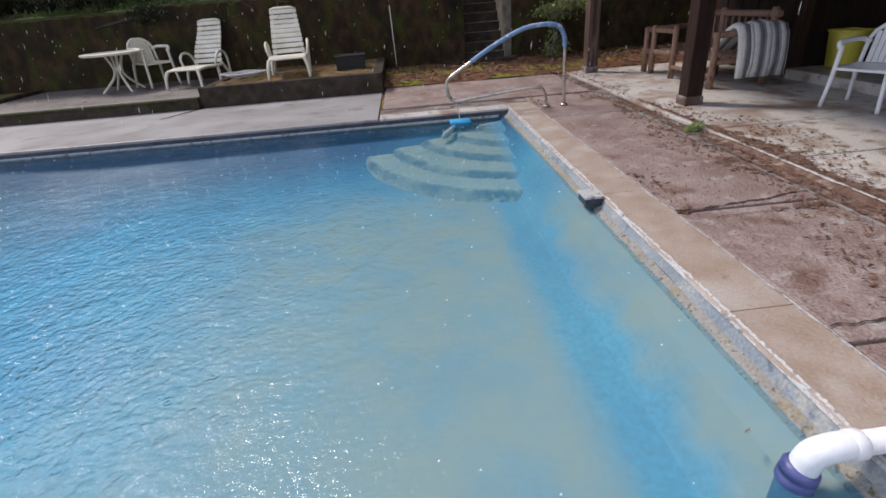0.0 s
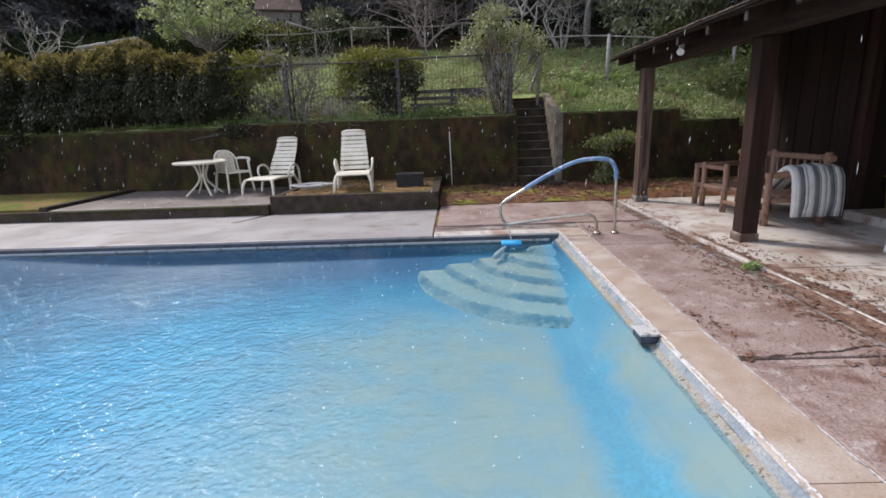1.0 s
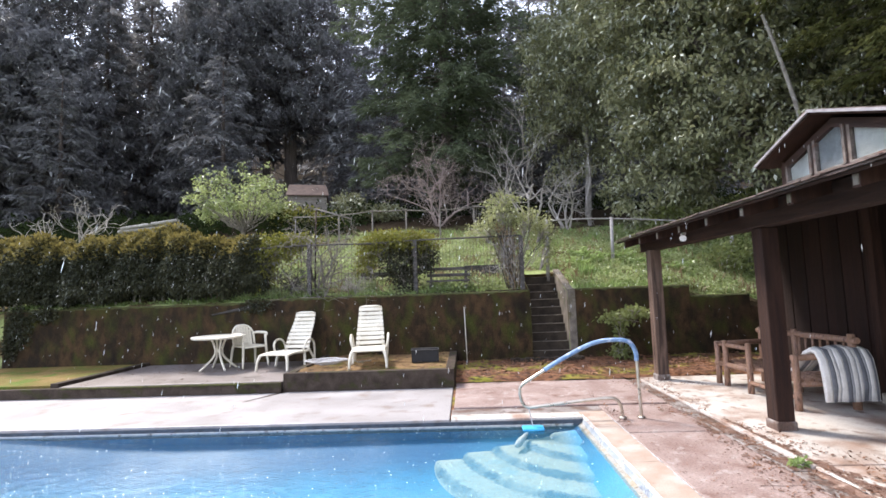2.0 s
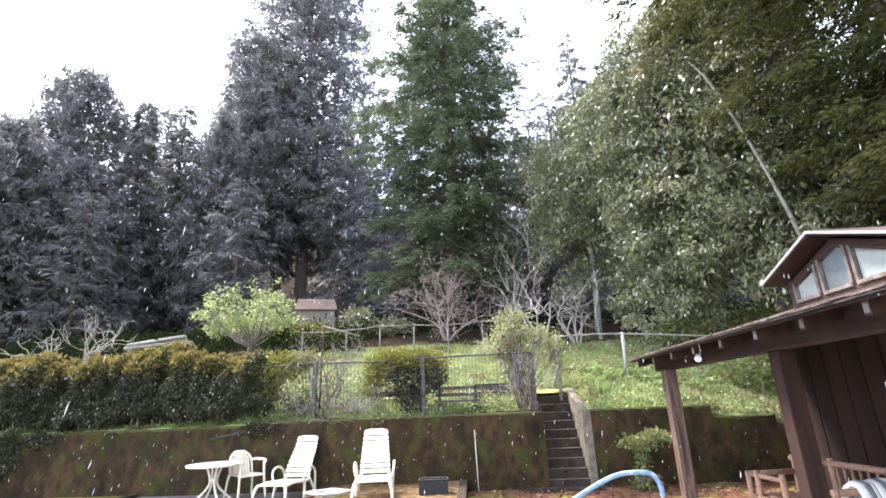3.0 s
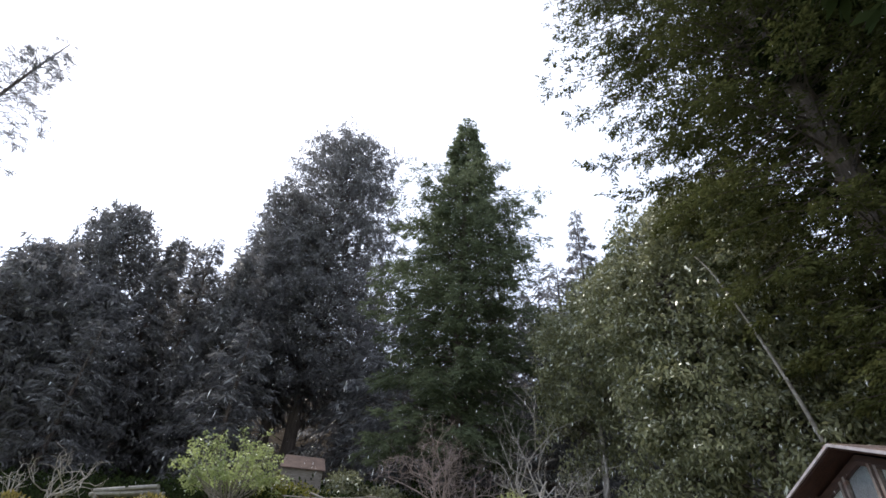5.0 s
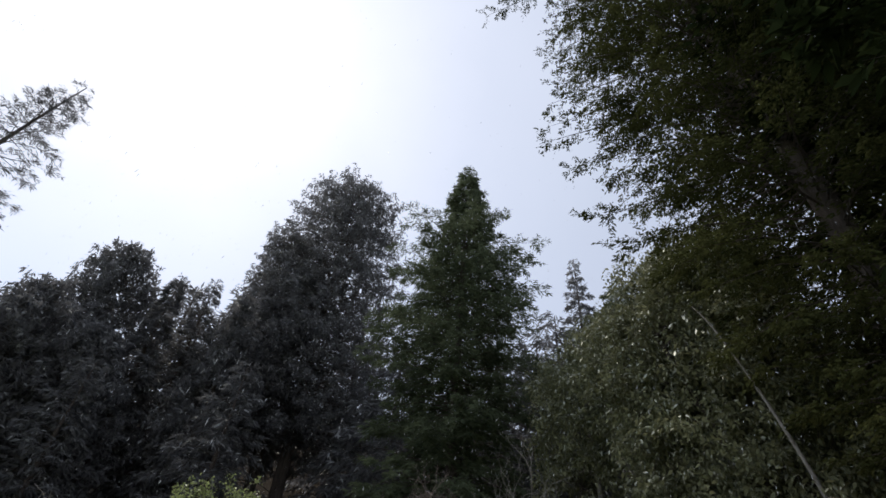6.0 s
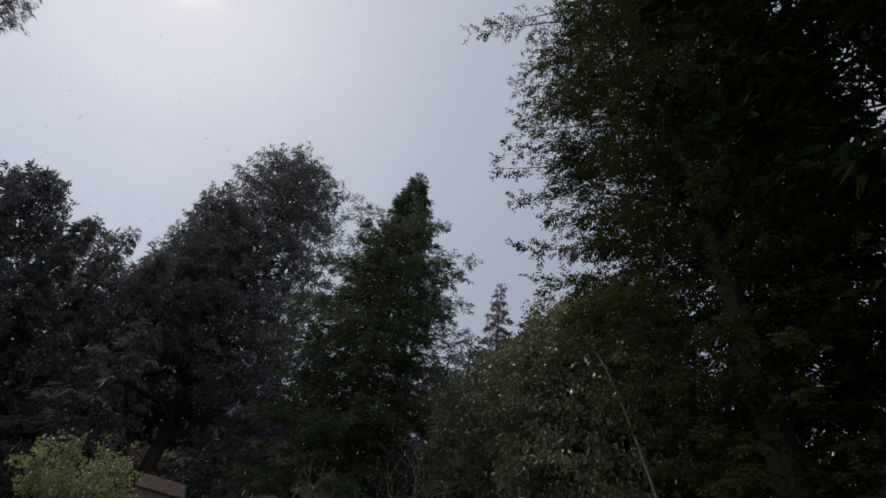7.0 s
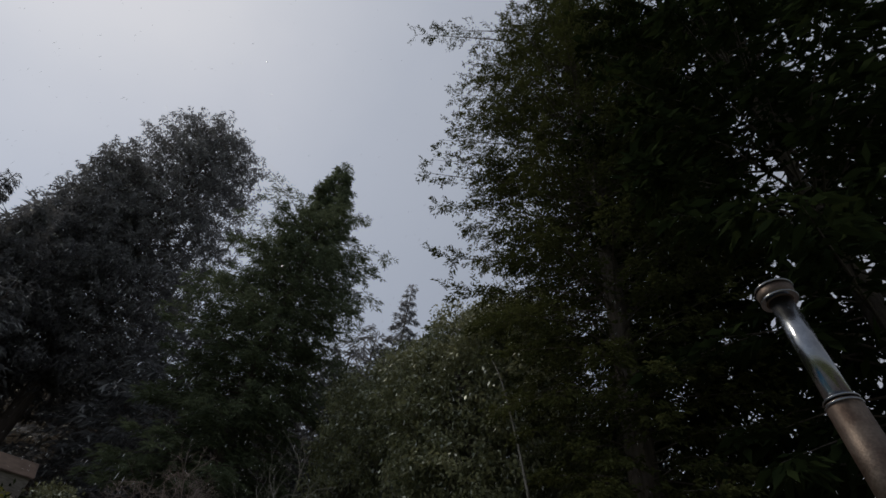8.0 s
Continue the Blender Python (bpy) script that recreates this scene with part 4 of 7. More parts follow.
def make_wall():
    w = thing("retaining_wall", "dark mossy concrete retaining wall with a stepped top", "wall", kind="structure")

    def run(x0, x1, z1, y=WALL_Y, th=WALL_T):
        bm = bmesh.new()
        n = max(2, int((x1 - x0) / 0.25))
        prev = None
        for i in range(n + 1):
            x = x0 + (x1 - x0) * i / n
            dz = 0.012 * noise.noise((x * 2.2, 0, 1))
            pr = [(y, -0.2), (y - 0.008, 0.6), (y, z1 - 0.03 + dz), (y + 0.02, z1 + dz), (y + th, z1 + dz), (y + th, -0.2)]
            cur = [bm.verts.new((x, yy, zz)) for yy, zz in pr]
            if prev:
                for k in range(len(pr)):
                    k2 = (k + 1) % len(pr)
                    bm.faces.new((prev[k], cur[k], cur[k2], prev[k2]))
            else:
                bm.faces.new(cur)
            prev = cur
        bm.faces.new(list(reversed(prev)))
        return part("wall_section", bm, M["wall"], w)

    run(-13.0, -6.9, 1.63)
    run(-6.897, -0.0, 1.70)
    run(1.06, 3.72, 1.70)
    run(3.723, 5.08, 1.45)
    run(5.083, 9.5, 1.16)
    # moss that creeps over the top edge
    for x0, x1, z1, sd in ((-12.9, -6.92, 1.63, 1), (-6.88, -0.02, 1.70, 2), (1.08, 3.70, 1.70, 3), (3.74, 5.06, 1.45, 4)):
        bm = bmesh.new()
        prev = None
        for i in range(int((x1 - x0) / 0.03) + 1):
            x = x0 + 0.03 * i
            drop = max(0.004, 0.010 + 0.05 * noise.noise((x * 1.3, sd, 0)) + 0.05 * noise.noise((x * 6, sd, 1)) + 0.02 * noise.noise((x * 21, sd, 2)))
            dz = 0.012 * noise.noise((x * 2.2, 0, 1))
            cur = [bm.verts.new((x, WALL_Y + 0.05, z1 + 0.007 + dz)), bm.verts.new((x, WALL_Y + 0.016, z1 + 0.009 + dz)), bm.verts.new((x, WALL_Y - 0.006, z1 - 0.026 + dz)), bm.verts.new((x, WALL_Y - 0.007, z1 - 0.028 - drop + dz))]
            if prev:
                for k in range(3):
                    bm.faces.new((prev[k], prev[k + 1], cur[k + 1], cur[k])).smooth = True
            prev = cur
        part("moss_cap", bm, M["moss"], w, "moss along the top of the wall")
    # stepped cheeks along the stairs
    for x, mt, top in ((-0.16, "wall", 0.05), (1.062, "cheek", 0.12)):
        bm = bmesh.new()
        prof = [(WALL_Y + 0.004, -0.2), (WALL_Y + 0.004, 1.70), (WALL_Y + 0.3, 1.72), (WALL_Y + 1.9, 2.12 + top), (WALL_Y + 1.9, -0.2)]
        a = [bm.verts.new((x + 0.003, yy, zz)) for yy, zz in prof]
        b = [bm.verts.new((x - 0.16 if x > 0 else x + 0.16, yy, zz)) for yy, zz in prof]
        bm.faces.new(a)
        bm.faces.new(list(reversed(b)))
        for k in range(len(prof)):
            k2 = (k + 1) % len(prof)
            bm.faces.new((a[k], b[k], b[k2], a[k2]))
        part("cheek_wall", bm, M[mt], w, "weathered stair cheek wall")
    s = thing("garden_stairs", "steep dark concrete stairs set in the wall", "stairs", kind="structure")
    n = 10
    for i in range(n):
        z = 0.06 + 0.197 * (i + 1)
        y = WALL_Y + 0.06 + 0.185 * i
        st = part("stair_step", boxed(0.0, 0.905, y, y + (0.24 if i < n - 1 else 0.5), z - 0.215, z, 0.012), M["stair"], s)
        # pale strip puts the light on each tread edge into colour
        part("nosing", boxed(0.004, 0.90, y - 0.015, y + 0.055, z + 0.001, z + 0.016, 0.005), M["nosing"], st, "pale step nosing, a stand-in for the lit tread edge")
    part("landing", boxed(-0.2, 1.1, WALL_Y + 2.22, WALL_Y + 2.9, 1.6, 2.16, 0.02), M["soil"], s, "trodden earth at the top of the stairs")
    # brick edging in front of the stairs
    e = thing("brick_edging", "row of dark bricks set on edge", "edging", kind="structure")
    for k in range(15):
        x = -0.55 + k * 0.112
        part("brick", boxed(x, x + 0.095, WALL_Y - 0.42 + 0.03 * math.sin(k), WALL_Y - 0.20, 0.02, 0.155 + 0.012 * math.sin(k * 2.3), 0.008), M["stair"], e)


make_wall()


# ---- house with porch ----
EAVE_X, EAVE_Z, PITCH = 1.46, 2.57, 0.255


def roof_z(x):
    return EAVE_Z + PITCH * (x - EAVE_X)


def make_house():
    h = thing("house", "dark brown timber house with a deep porch and gabled dormer", "house")
    Y0, Y1 = -7.0, 7.62
    YP, BACK = 0.60, 2.86
    # posts on concrete feet
    for x, y, mt in ((1.93, 7.05, "weather"), (2.05, 3.86, "timber"), (2.05, 0.74, "timber")):
        p = part("post", boxed(x - 0.10, x + 0.10, y - 0.10, y + 0.10, 0.13, 2.36, 0.012), M[mt], h, "square timber porch post")
        part("post_foot", boxed(x - 0.115, x + 0.115, y - 0.115, y + 0.115, 0.015, 0.135, 0.015), M["border"], p, "concrete post foot")
    part("porch_beam", boxed(1.89, 2.11, YP + 0.1, 7.6, 2.362, 2.64, 0.012), M["timber_x"], h, "heavy porch beam")
    # rafters with pale end grain
    for k in range(19):
        y = Y1 - 0.28 - 0.80 * k
        bm = bmesh.new()
        xe = EAVE_X + 0.06 if y > YP else BACK + 0.06
        pts = [(xe, roof_z(xe) - 0.03), (5.9, roof_z(5.9) - 0.03), (5.9, roof_z(5.9) - 0.17), (xe, roof_z(xe) - 0.15)]
        a = [bm.verts.new((x, y - 0.04, z)) for x, z in pts]
        b = [bm.verts.new((x, y + 0.04, z)) for x, z in pts]
        bm.faces.new(list(reversed(a)))
        bm.faces.new(b)
        for i in range(4):
            bm.faces.new((a[i], a[(i + 1) % 4], b[(i + 1) % 4], b[i]))
        r = part("rafter", bm, M["timber"], h)
        part("end_grain", boxed(xe - 0.006, xe - 0.0005, y - 0.028, y + 0.028, roof_z(xe) - 0.13, roof_z(xe) - 0.045), M["cheek"], r, "pale weathered rafter end")
    # roof deck boards and shingles
    def sheet(name, x0, x1, y0, y1, up, th, material, label=""):
        bm = bmesh.new()
        pts = [(x0, roof_z(x0) + up), (x1, roof_z(x1) + up), (x1, roof_z(x1) + up + th), (x0, roof_z(x0) + up + th)]
        a = [bm.verts.new((x, y0, z)) for x, z in pts]
        b = [bm.verts.new((x, y1, z)) for x, z in pts]
        bm.faces.new(a)
        bm.faces.new(list(reversed(b)))
        for i in range(4):
            bm.faces.new((a[i], b[i], b[(i + 1) % 4], a[(i + 1) % 4]))
        return part(name, bm, material, h, label)

    sheet("roof_deck", EAVE_X, 6.2, YP, Y1, -0.03, 0.03, M["timber_x"], "dark board roof lining")
    sheet("roof_deck", BACK, 6.2, Y0, YP - 0.002, -0.03, 0.03, M["timber_x"], "dark board roof lining")
    for k in range(12):
        x0 = EAVE_X - 0.03 + k * 0.40
        sheet("shingle_course", x0, x0 + 0.43, Y0 if x0 > BACK - 0.2 else YP - 0.02, Y1 + 0.02, 0.006 + 0.006 * (k % 2), 0.018, M["shingle"])
    bm = bmesh.new()
    pts = [(6.2, roof_z(6.2)), (6.2, roof_z(6.2) + 0.05), (10.5, 2.6), (10.5, 2.55)]
    a = [bm.verts.new((x, Y0, z)) for x, z in pts]
    b = [bm.verts.new((x, Y1, z)) for x, z in pts]
    bm.faces.new(a)
    bm.faces.new(list(reversed(b)))
    for i in range(4):
        bm.faces.new((a[i], b[i], b[(i + 1) % 4], a[(i + 1) % 4]))
    part("back_roof", bm, M["shingle"], h)
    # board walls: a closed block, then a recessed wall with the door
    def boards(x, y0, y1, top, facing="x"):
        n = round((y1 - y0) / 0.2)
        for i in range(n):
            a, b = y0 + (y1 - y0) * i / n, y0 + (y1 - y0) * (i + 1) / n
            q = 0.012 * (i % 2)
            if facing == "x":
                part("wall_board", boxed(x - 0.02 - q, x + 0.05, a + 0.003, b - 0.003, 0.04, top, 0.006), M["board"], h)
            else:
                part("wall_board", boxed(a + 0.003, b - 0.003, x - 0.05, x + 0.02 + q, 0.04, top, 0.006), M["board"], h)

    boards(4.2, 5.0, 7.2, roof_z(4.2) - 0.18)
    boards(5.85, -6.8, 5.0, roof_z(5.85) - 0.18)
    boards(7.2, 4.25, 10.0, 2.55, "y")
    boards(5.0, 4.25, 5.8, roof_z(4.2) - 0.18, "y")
    part("corner_post", boxed(4.12, 4.26, 4.93, 5.06, 0.04, roof_z(4.2) - 0.17, 0.01), M["timber"], h)
    part("end_wall", boxed(5.9, 10.0, -6.9, -6.8, 0, 2.6), M["board"], h)
    part("back_wall", boxed(9.95, 10.05, -6.8, 7.2, 0, 2.6), M["board"], h)
    door = part("door", boxed(5.74, 5.80, 2.2, 3.1, 0.17, 2.2, 0.01), M["timber"], h, "dark timber door")
    bmk = bmesh.new()
    bmesh.ops.create_icosphere(bmk, subdivisions=2, radius=0.03, matrix=Matrix.Translation((5.71, 2.3, 1.15)))
    part("handle", bmk, M["steel"], door, "round metal door knob")
    # dormer: gable facing the pool
    DX, AY, AZ, BZ, SL = 3.55, 4.66, 3.985, 3.17, 0.345
    half = 1.14

    def gz(y):
        return AZ - 0.06 - SL * abs(y - AY)

    wins = [(AY + 0.45, AY + 1.00, "stripe_w"), (AY - 0.20, AY + 0.37, "stripe_m"), (AY - 1.00, AY - 0.28, "stripe_w")]
    zb, rim = BZ + 0.05, 0.085

    def upright(name, pts, x0, x1, material, parent, label=""):
        """A plate in the plane of the gable."""
        bm = bmesh.new()
        a = [bm.verts.new((x0, y, z)) for y, z in pts]
        b = [bm.verts.new((x1, y, z)) for y, z in pts]
        bm.faces.new(list(reversed(a)))
        bm.faces.new(b)
        for i in range(len(pts)):
            j = (i + 1) % len(pts)
            bm.faces.new((a[i], a[j], b[j], b[i]))
        bmesh.ops.recalc_face_normals(bm, faces=bm.faces)
        return part(name, bm, material, parent, label)

    # cladding round the panes, one strip at a time
    cuts = sorted({AY - half, AY + half, AY} | {v for w in wins for v in w[:2]})
    for y0, y1 in zip(cuts, cuts[1:]):
        mid = (y0 + y1) / 2
        if any(w[0] < mid < w[1] for w in wins):
            upright("siding_panel", [(y0, BZ - 0.3), (y1, BZ - 0.3), (y1, zb), (y0, zb)], DX, DX + 0.08, M["siding"], h)
            upright("siding_panel", [(y0, gz(y0) - rim), (y1, gz(y1) - rim), (y1, gz(y1)), (y0, gz(y0))], DX, DX + 0.08, M["siding"], h)
        else:
            upright("siding_panel", [(y0, BZ - 0.3), (y1, BZ - 0.3), (y1, gz(y1)), (y0, gz(y0))], DX, DX + 0.08, M["siding"], h)
    for y0, y1, blind in wins:
        win = part("window", boxed(DX - 0.03, DX + 0.05, y0 + 0.001, y1 - 0.001, zb - 0.02, zb + 0.03, 0.004), M["trim"], h, "gable window with a sloping head and worn sill")
        tops = [y for y in (y0, AY, y1) if y0 <= y <= y1]
        for y, sg in ((y0, 1), (y1, -1)):
            upright("frame", [(y - 0.012 * sg, zb + 0.032), (y + 0.035 * sg, zb + 0.032), (y + 0.035 * sg, gz(y + 0.035 * sg) - rim - 0.002), (y - 0.012 * sg, gz(y) - rim - 0.002)], DX - 0.022, DX + 0.05, M["trim"], win)
        for ya, yb in zip(tops, tops[1:]):
            upright("frame", [(ya, gz(ya) - rim - 0.045), (yb, gz(yb) - rim - 0.045), (yb, gz(yb) - rim), (ya, gz(ya) - rim)], DX - 0.020, DX + 0.05, M["siding"], win)
        inner = [(y0 + 0.03, zb + 0.03), (y1 - 0.03, zb + 0.03)] + [(min(max(y, y0 + 0.03), y1 - 0.03), gz(y) - rim - 0.04) for y in reversed(tops)]
        upright("pane", inner, DX + 0.015, DX + 0.022, M["glass"], win, "pane that mirrors the pale sky")
        # added panel: the sky's reflection in the pane put into colour
        if blind:
            upright("blind", inner, DX + 0.045, DX + 0.05, M[blind], win, "added panel behind the glass, toned like the reflected sky")
    part("back_board", boxed(DX + 0.35, DX + 0.37, AY - 1.1, AY + 1.1, BZ - 0.2, gz(AY + 1.1)), M["board"], h)
    # uneven shingle butts along the eave
    rng = np.random.default_rng(88)
    y = YP
    while y < Y1 - 0.25:
        wd = 0.10 + 0.13 * rng.random()
        x0 = EAVE_X - 0.045 - 0.03 * rng.random()
        up = 0.030 + 0.012 * rng.random()
        bm = bmesh.new()
        pts = [(x0, roof_z(x0) + up), (x0 + 0.42, roof_z(x0 + 0.42) + up + 0.002), (x0 + 0.42, roof_z(x0 + 0.42) + up + 0.006), (x0, roof_z(x0) + up + 0.014)]
        a = [bm.verts.new((px, y + 0.004, pz)) for px, pz in pts]
        b = [bm.verts.new((px, y + wd, pz)) for px, pz in pts]
        bm.faces.new(a)
        bm.faces.new(list(reversed(b)))
        for i in range(4):
            bm.faces.new((a[i], b[i], b[(i + 1) % 4], a[(i + 1) % 4]))
        part("shingle", bm, M["shingle"], h)
        y += wd + 0.004
    # dormer roof: two slopes with an overhang and a pale edge
    for sg in (1, -1):
        def slope(name, x0, x1, y0, y1, up, th, material, label=""):
            bm = bmesh.new()
            pts = [(y0, AZ + up - SL * y0), (y1, AZ + up - SL * y1), (y1, AZ + up + th - SL * y1), (y0, AZ + up + th - SL * y0)]
            a = [bm.verts.new((x0, AY + sg * y, z)) for y, z in pts]
            b = [bm.verts.new((x1, AY + sg * y, z)) for y, z in pts]
            bm.faces.new(a)
            bm.faces.new(list(reversed(b)))
            for i in range(4):
                bm.faces.new((a[i], b[i], b[(i + 1) % 4], a[(i + 1) % 4]))
            bmesh.ops.recalc_face_normals(bm, faces=bm.faces)
            return part(name, bm, material, h, label)

        slope("dormer_roof", 3.27, 6.0, 0.001, 1.30, 0.0, 0.05, M["timber_x"])
        for k in range(4):
            slope("shingle_course", 3.25, 6.0, 0.002 + 0.325 * k, 0.002 + 0.325 * k + 0.345, 0.054 + 0.006 * ((k + 1) % 2), 0.018, M["shingle"])
        slope("barge_board", 3.235, 3.262, 0.001, 1.31, 0.030, 0.040, M["fascia"], "pale weathered barge board")
        part("dormer_cheek", boxed(DX + 0.005, 6.0, AY + sg * (half - 0.04) - 0.03, AY + sg * (half - 0.04) + 0.03, roof_z(DX) - 0.2, AZ - SL * half + 0.0), M["siding"], h)
    # lamp under the eave
    lamp = thing("eave_lamp", "white outdoor flood lamp under the eave", "lamp")
    bm = bmesh.new()
    tube(bm, [(1.86, 5.6, 2.50), (1.84, 5.55, 2.46), (1.80, 5.48, 2.42)], [0.022, 0.026, 0.052], 12)
    part("shade", bm, M["pvc"], lamp, "white bell-shaped lamp shade")
    part("bracket", boxed(1.83, 1.90, 5.57, 5.63, 2.48, 2.60, 0.004), M["pvc"], lamp)
    # flue above the roof
    f = thing("flue_pipe", "galvanised stove flue with a ringed cap on the roof", "flue")
    top, bot = Vector((3.30, -0.51, 5.86)), Vector((3.46, -0.76, roof_z(3.42) - 0.05))
    along = lambda z: bot.lerp(top, (z - bot.z) / (top.z - bot.z))
    part("base_pipe", tubed([along(bot.z), along(4.40)], 0.158, 28), M["rust"], f, "rust-stained lower flue section")
    part("upper_pipe", tubed([along(4.38), along(5.70)], 0.122, 28), M["flue"], f, "shiny galvanised upper pipe")
    for z, r in ((4.38, 0.168), (4.43, 0.165), (5.70, 0.198), (5.86, 0.208)):
        part("ring", tubed([along(z - 0.012), along(z - 0.006), along(z + 0.006), along(z + 0.012)], [r - 0.008, r, r, r - 0.008], 28), M["flue"], f)
    part("cap", tubed([along(5.68), along(5.73), along(5.83), along(5.91)], [0.135, 0.183, 0.193, 0.06], 28), M["rust"], f, "dark ringed flue cap")
    part("roof_flashing", tubed([along(bot.z), along(bot.z + 0.12), along(bot.z + 0.20)], [0.36, 0.25, 0.178], 20), M["rust"], f, "rusty collar where the flue meets the roof")


make_house()


# ---- furniture and things ----
def sun_lounger(m, label, back=62.0):
    """White resin lounger; faces local -y, its foot end at the origin."""
    t = thing("sun_lounger", label, "sun lounger", m, group="sun loungers")
    w, zs = 0.31, 0.34
    part("seat_rail", tubed(bend([(-w, 0.0, zs - 0.03), (-w, 0.3, zs), (-w, 0.7, zs - 0.02), (-w, 1.02, zs - 0.02)], 4), 0.026, 8), M["resin"], t)
    part("seat_rail", tubed(bend([(w, 0.0, zs - 0.03), (w, 0.3, zs), (w, 0.7, zs - 0.02), (w, 1.02, zs - 0.02)], 4), 0.026, 8), M["resin"], t)
    for k in range(9):
        y = 0.02 + k * 0.112
        z = zs + 0.012 - 0.03 * abs(k - 3) / 5
        part("seat_slat", boxed(-w - 0.012, w + 0.012, y, y + 0.094, z - 0.016, z + 0.016, 0.014), M["resin"], t)
    c, s = math.cos(radians(back)), math.sin(radians(back))
    fr = Matrix.Translation((0, 1.0, zs)) @ Matrix.Rotation(radians(back), 4, "X")
    bw = lambda v: w - 0.015 - 0.055 * v
    H = 0.92
    for sg in (-1, 1):
        part("back_rail", tubed([fr @ Vector((sg * (bw(v / 6) - 0.035), H * v / 6, -0.022)) for v in range(7)], 0.020, 8), M["resin"], t)
    part("back_top", tubed([fr @ Vector((-bw(1), H - 0.005, 0)), fr @ Vector((-bw(1) * 0.6, H + 0.025, 0)), fr @ Vector((bw(1) * 0.6, H + 0.025, 0)), fr @ Vector((bw(1), H - 0.005, 0))], 0.026, 8), M["resin"], t)
    for k in range(9):
        v = 0.03 + k * 0.100
        q = bw(v / H) + 0.012
        part("back_slat", boxed(-q, q, v, v + 0.086, -0.014 + 0.02 * math.sin(k * 0.75), 0.014 + 0.02 * math.sin(k * 0.75), 0.013, fr), M["resin"], t)
    for sg in (-1, 1):
        part("front_leg", tubed(bend([(sg * w, 0.03, zs - 0.02), (sg * (w + 0.035), -0.02, 0.2), (sg * (w + 0.05), -0.05, 0.0)], 4), [0.034 - 0.001 * k for k in range(9)], 8), M["resin"], t)
        part("rear_leg", tubed(bend([(sg * w, 0.78, zs - 0.03), (sg * (w + 0.03), 0.74, 0.18), (sg * (w + 0.045), 0.70, 0.0)], 4), [0.034 - 0.001 * k for k in range(9)], 8), M["resin"], t)
        part("back_leg", tubed(bend([(sg * (w - 0.03), 1.03, zs + 0.02), (sg * (w + 0.02), 1.14, 0.16), (sg * (w + 0.03), 1.18, 0.0)], 4), [0.03 - 0.001 * k for k in range(9)], 8), M["resin"], t)
        part("armrest", tubed(bend([(sg * (w + 0.03), 0.66, zs - 0.02), (sg * (w + 0.07), 0.68, zs + 0.14), (sg * (w + 0.075), 0.80, zs + 0.235), (sg * (w + 0.075), 1.0, zs + 0.225), (sg * (w + 0.06), 1.14, zs + 0.08), (sg * (w + 0.03), 1.2, 0.02)], 5), 0.024, 8), M["resin"], t)
    return t


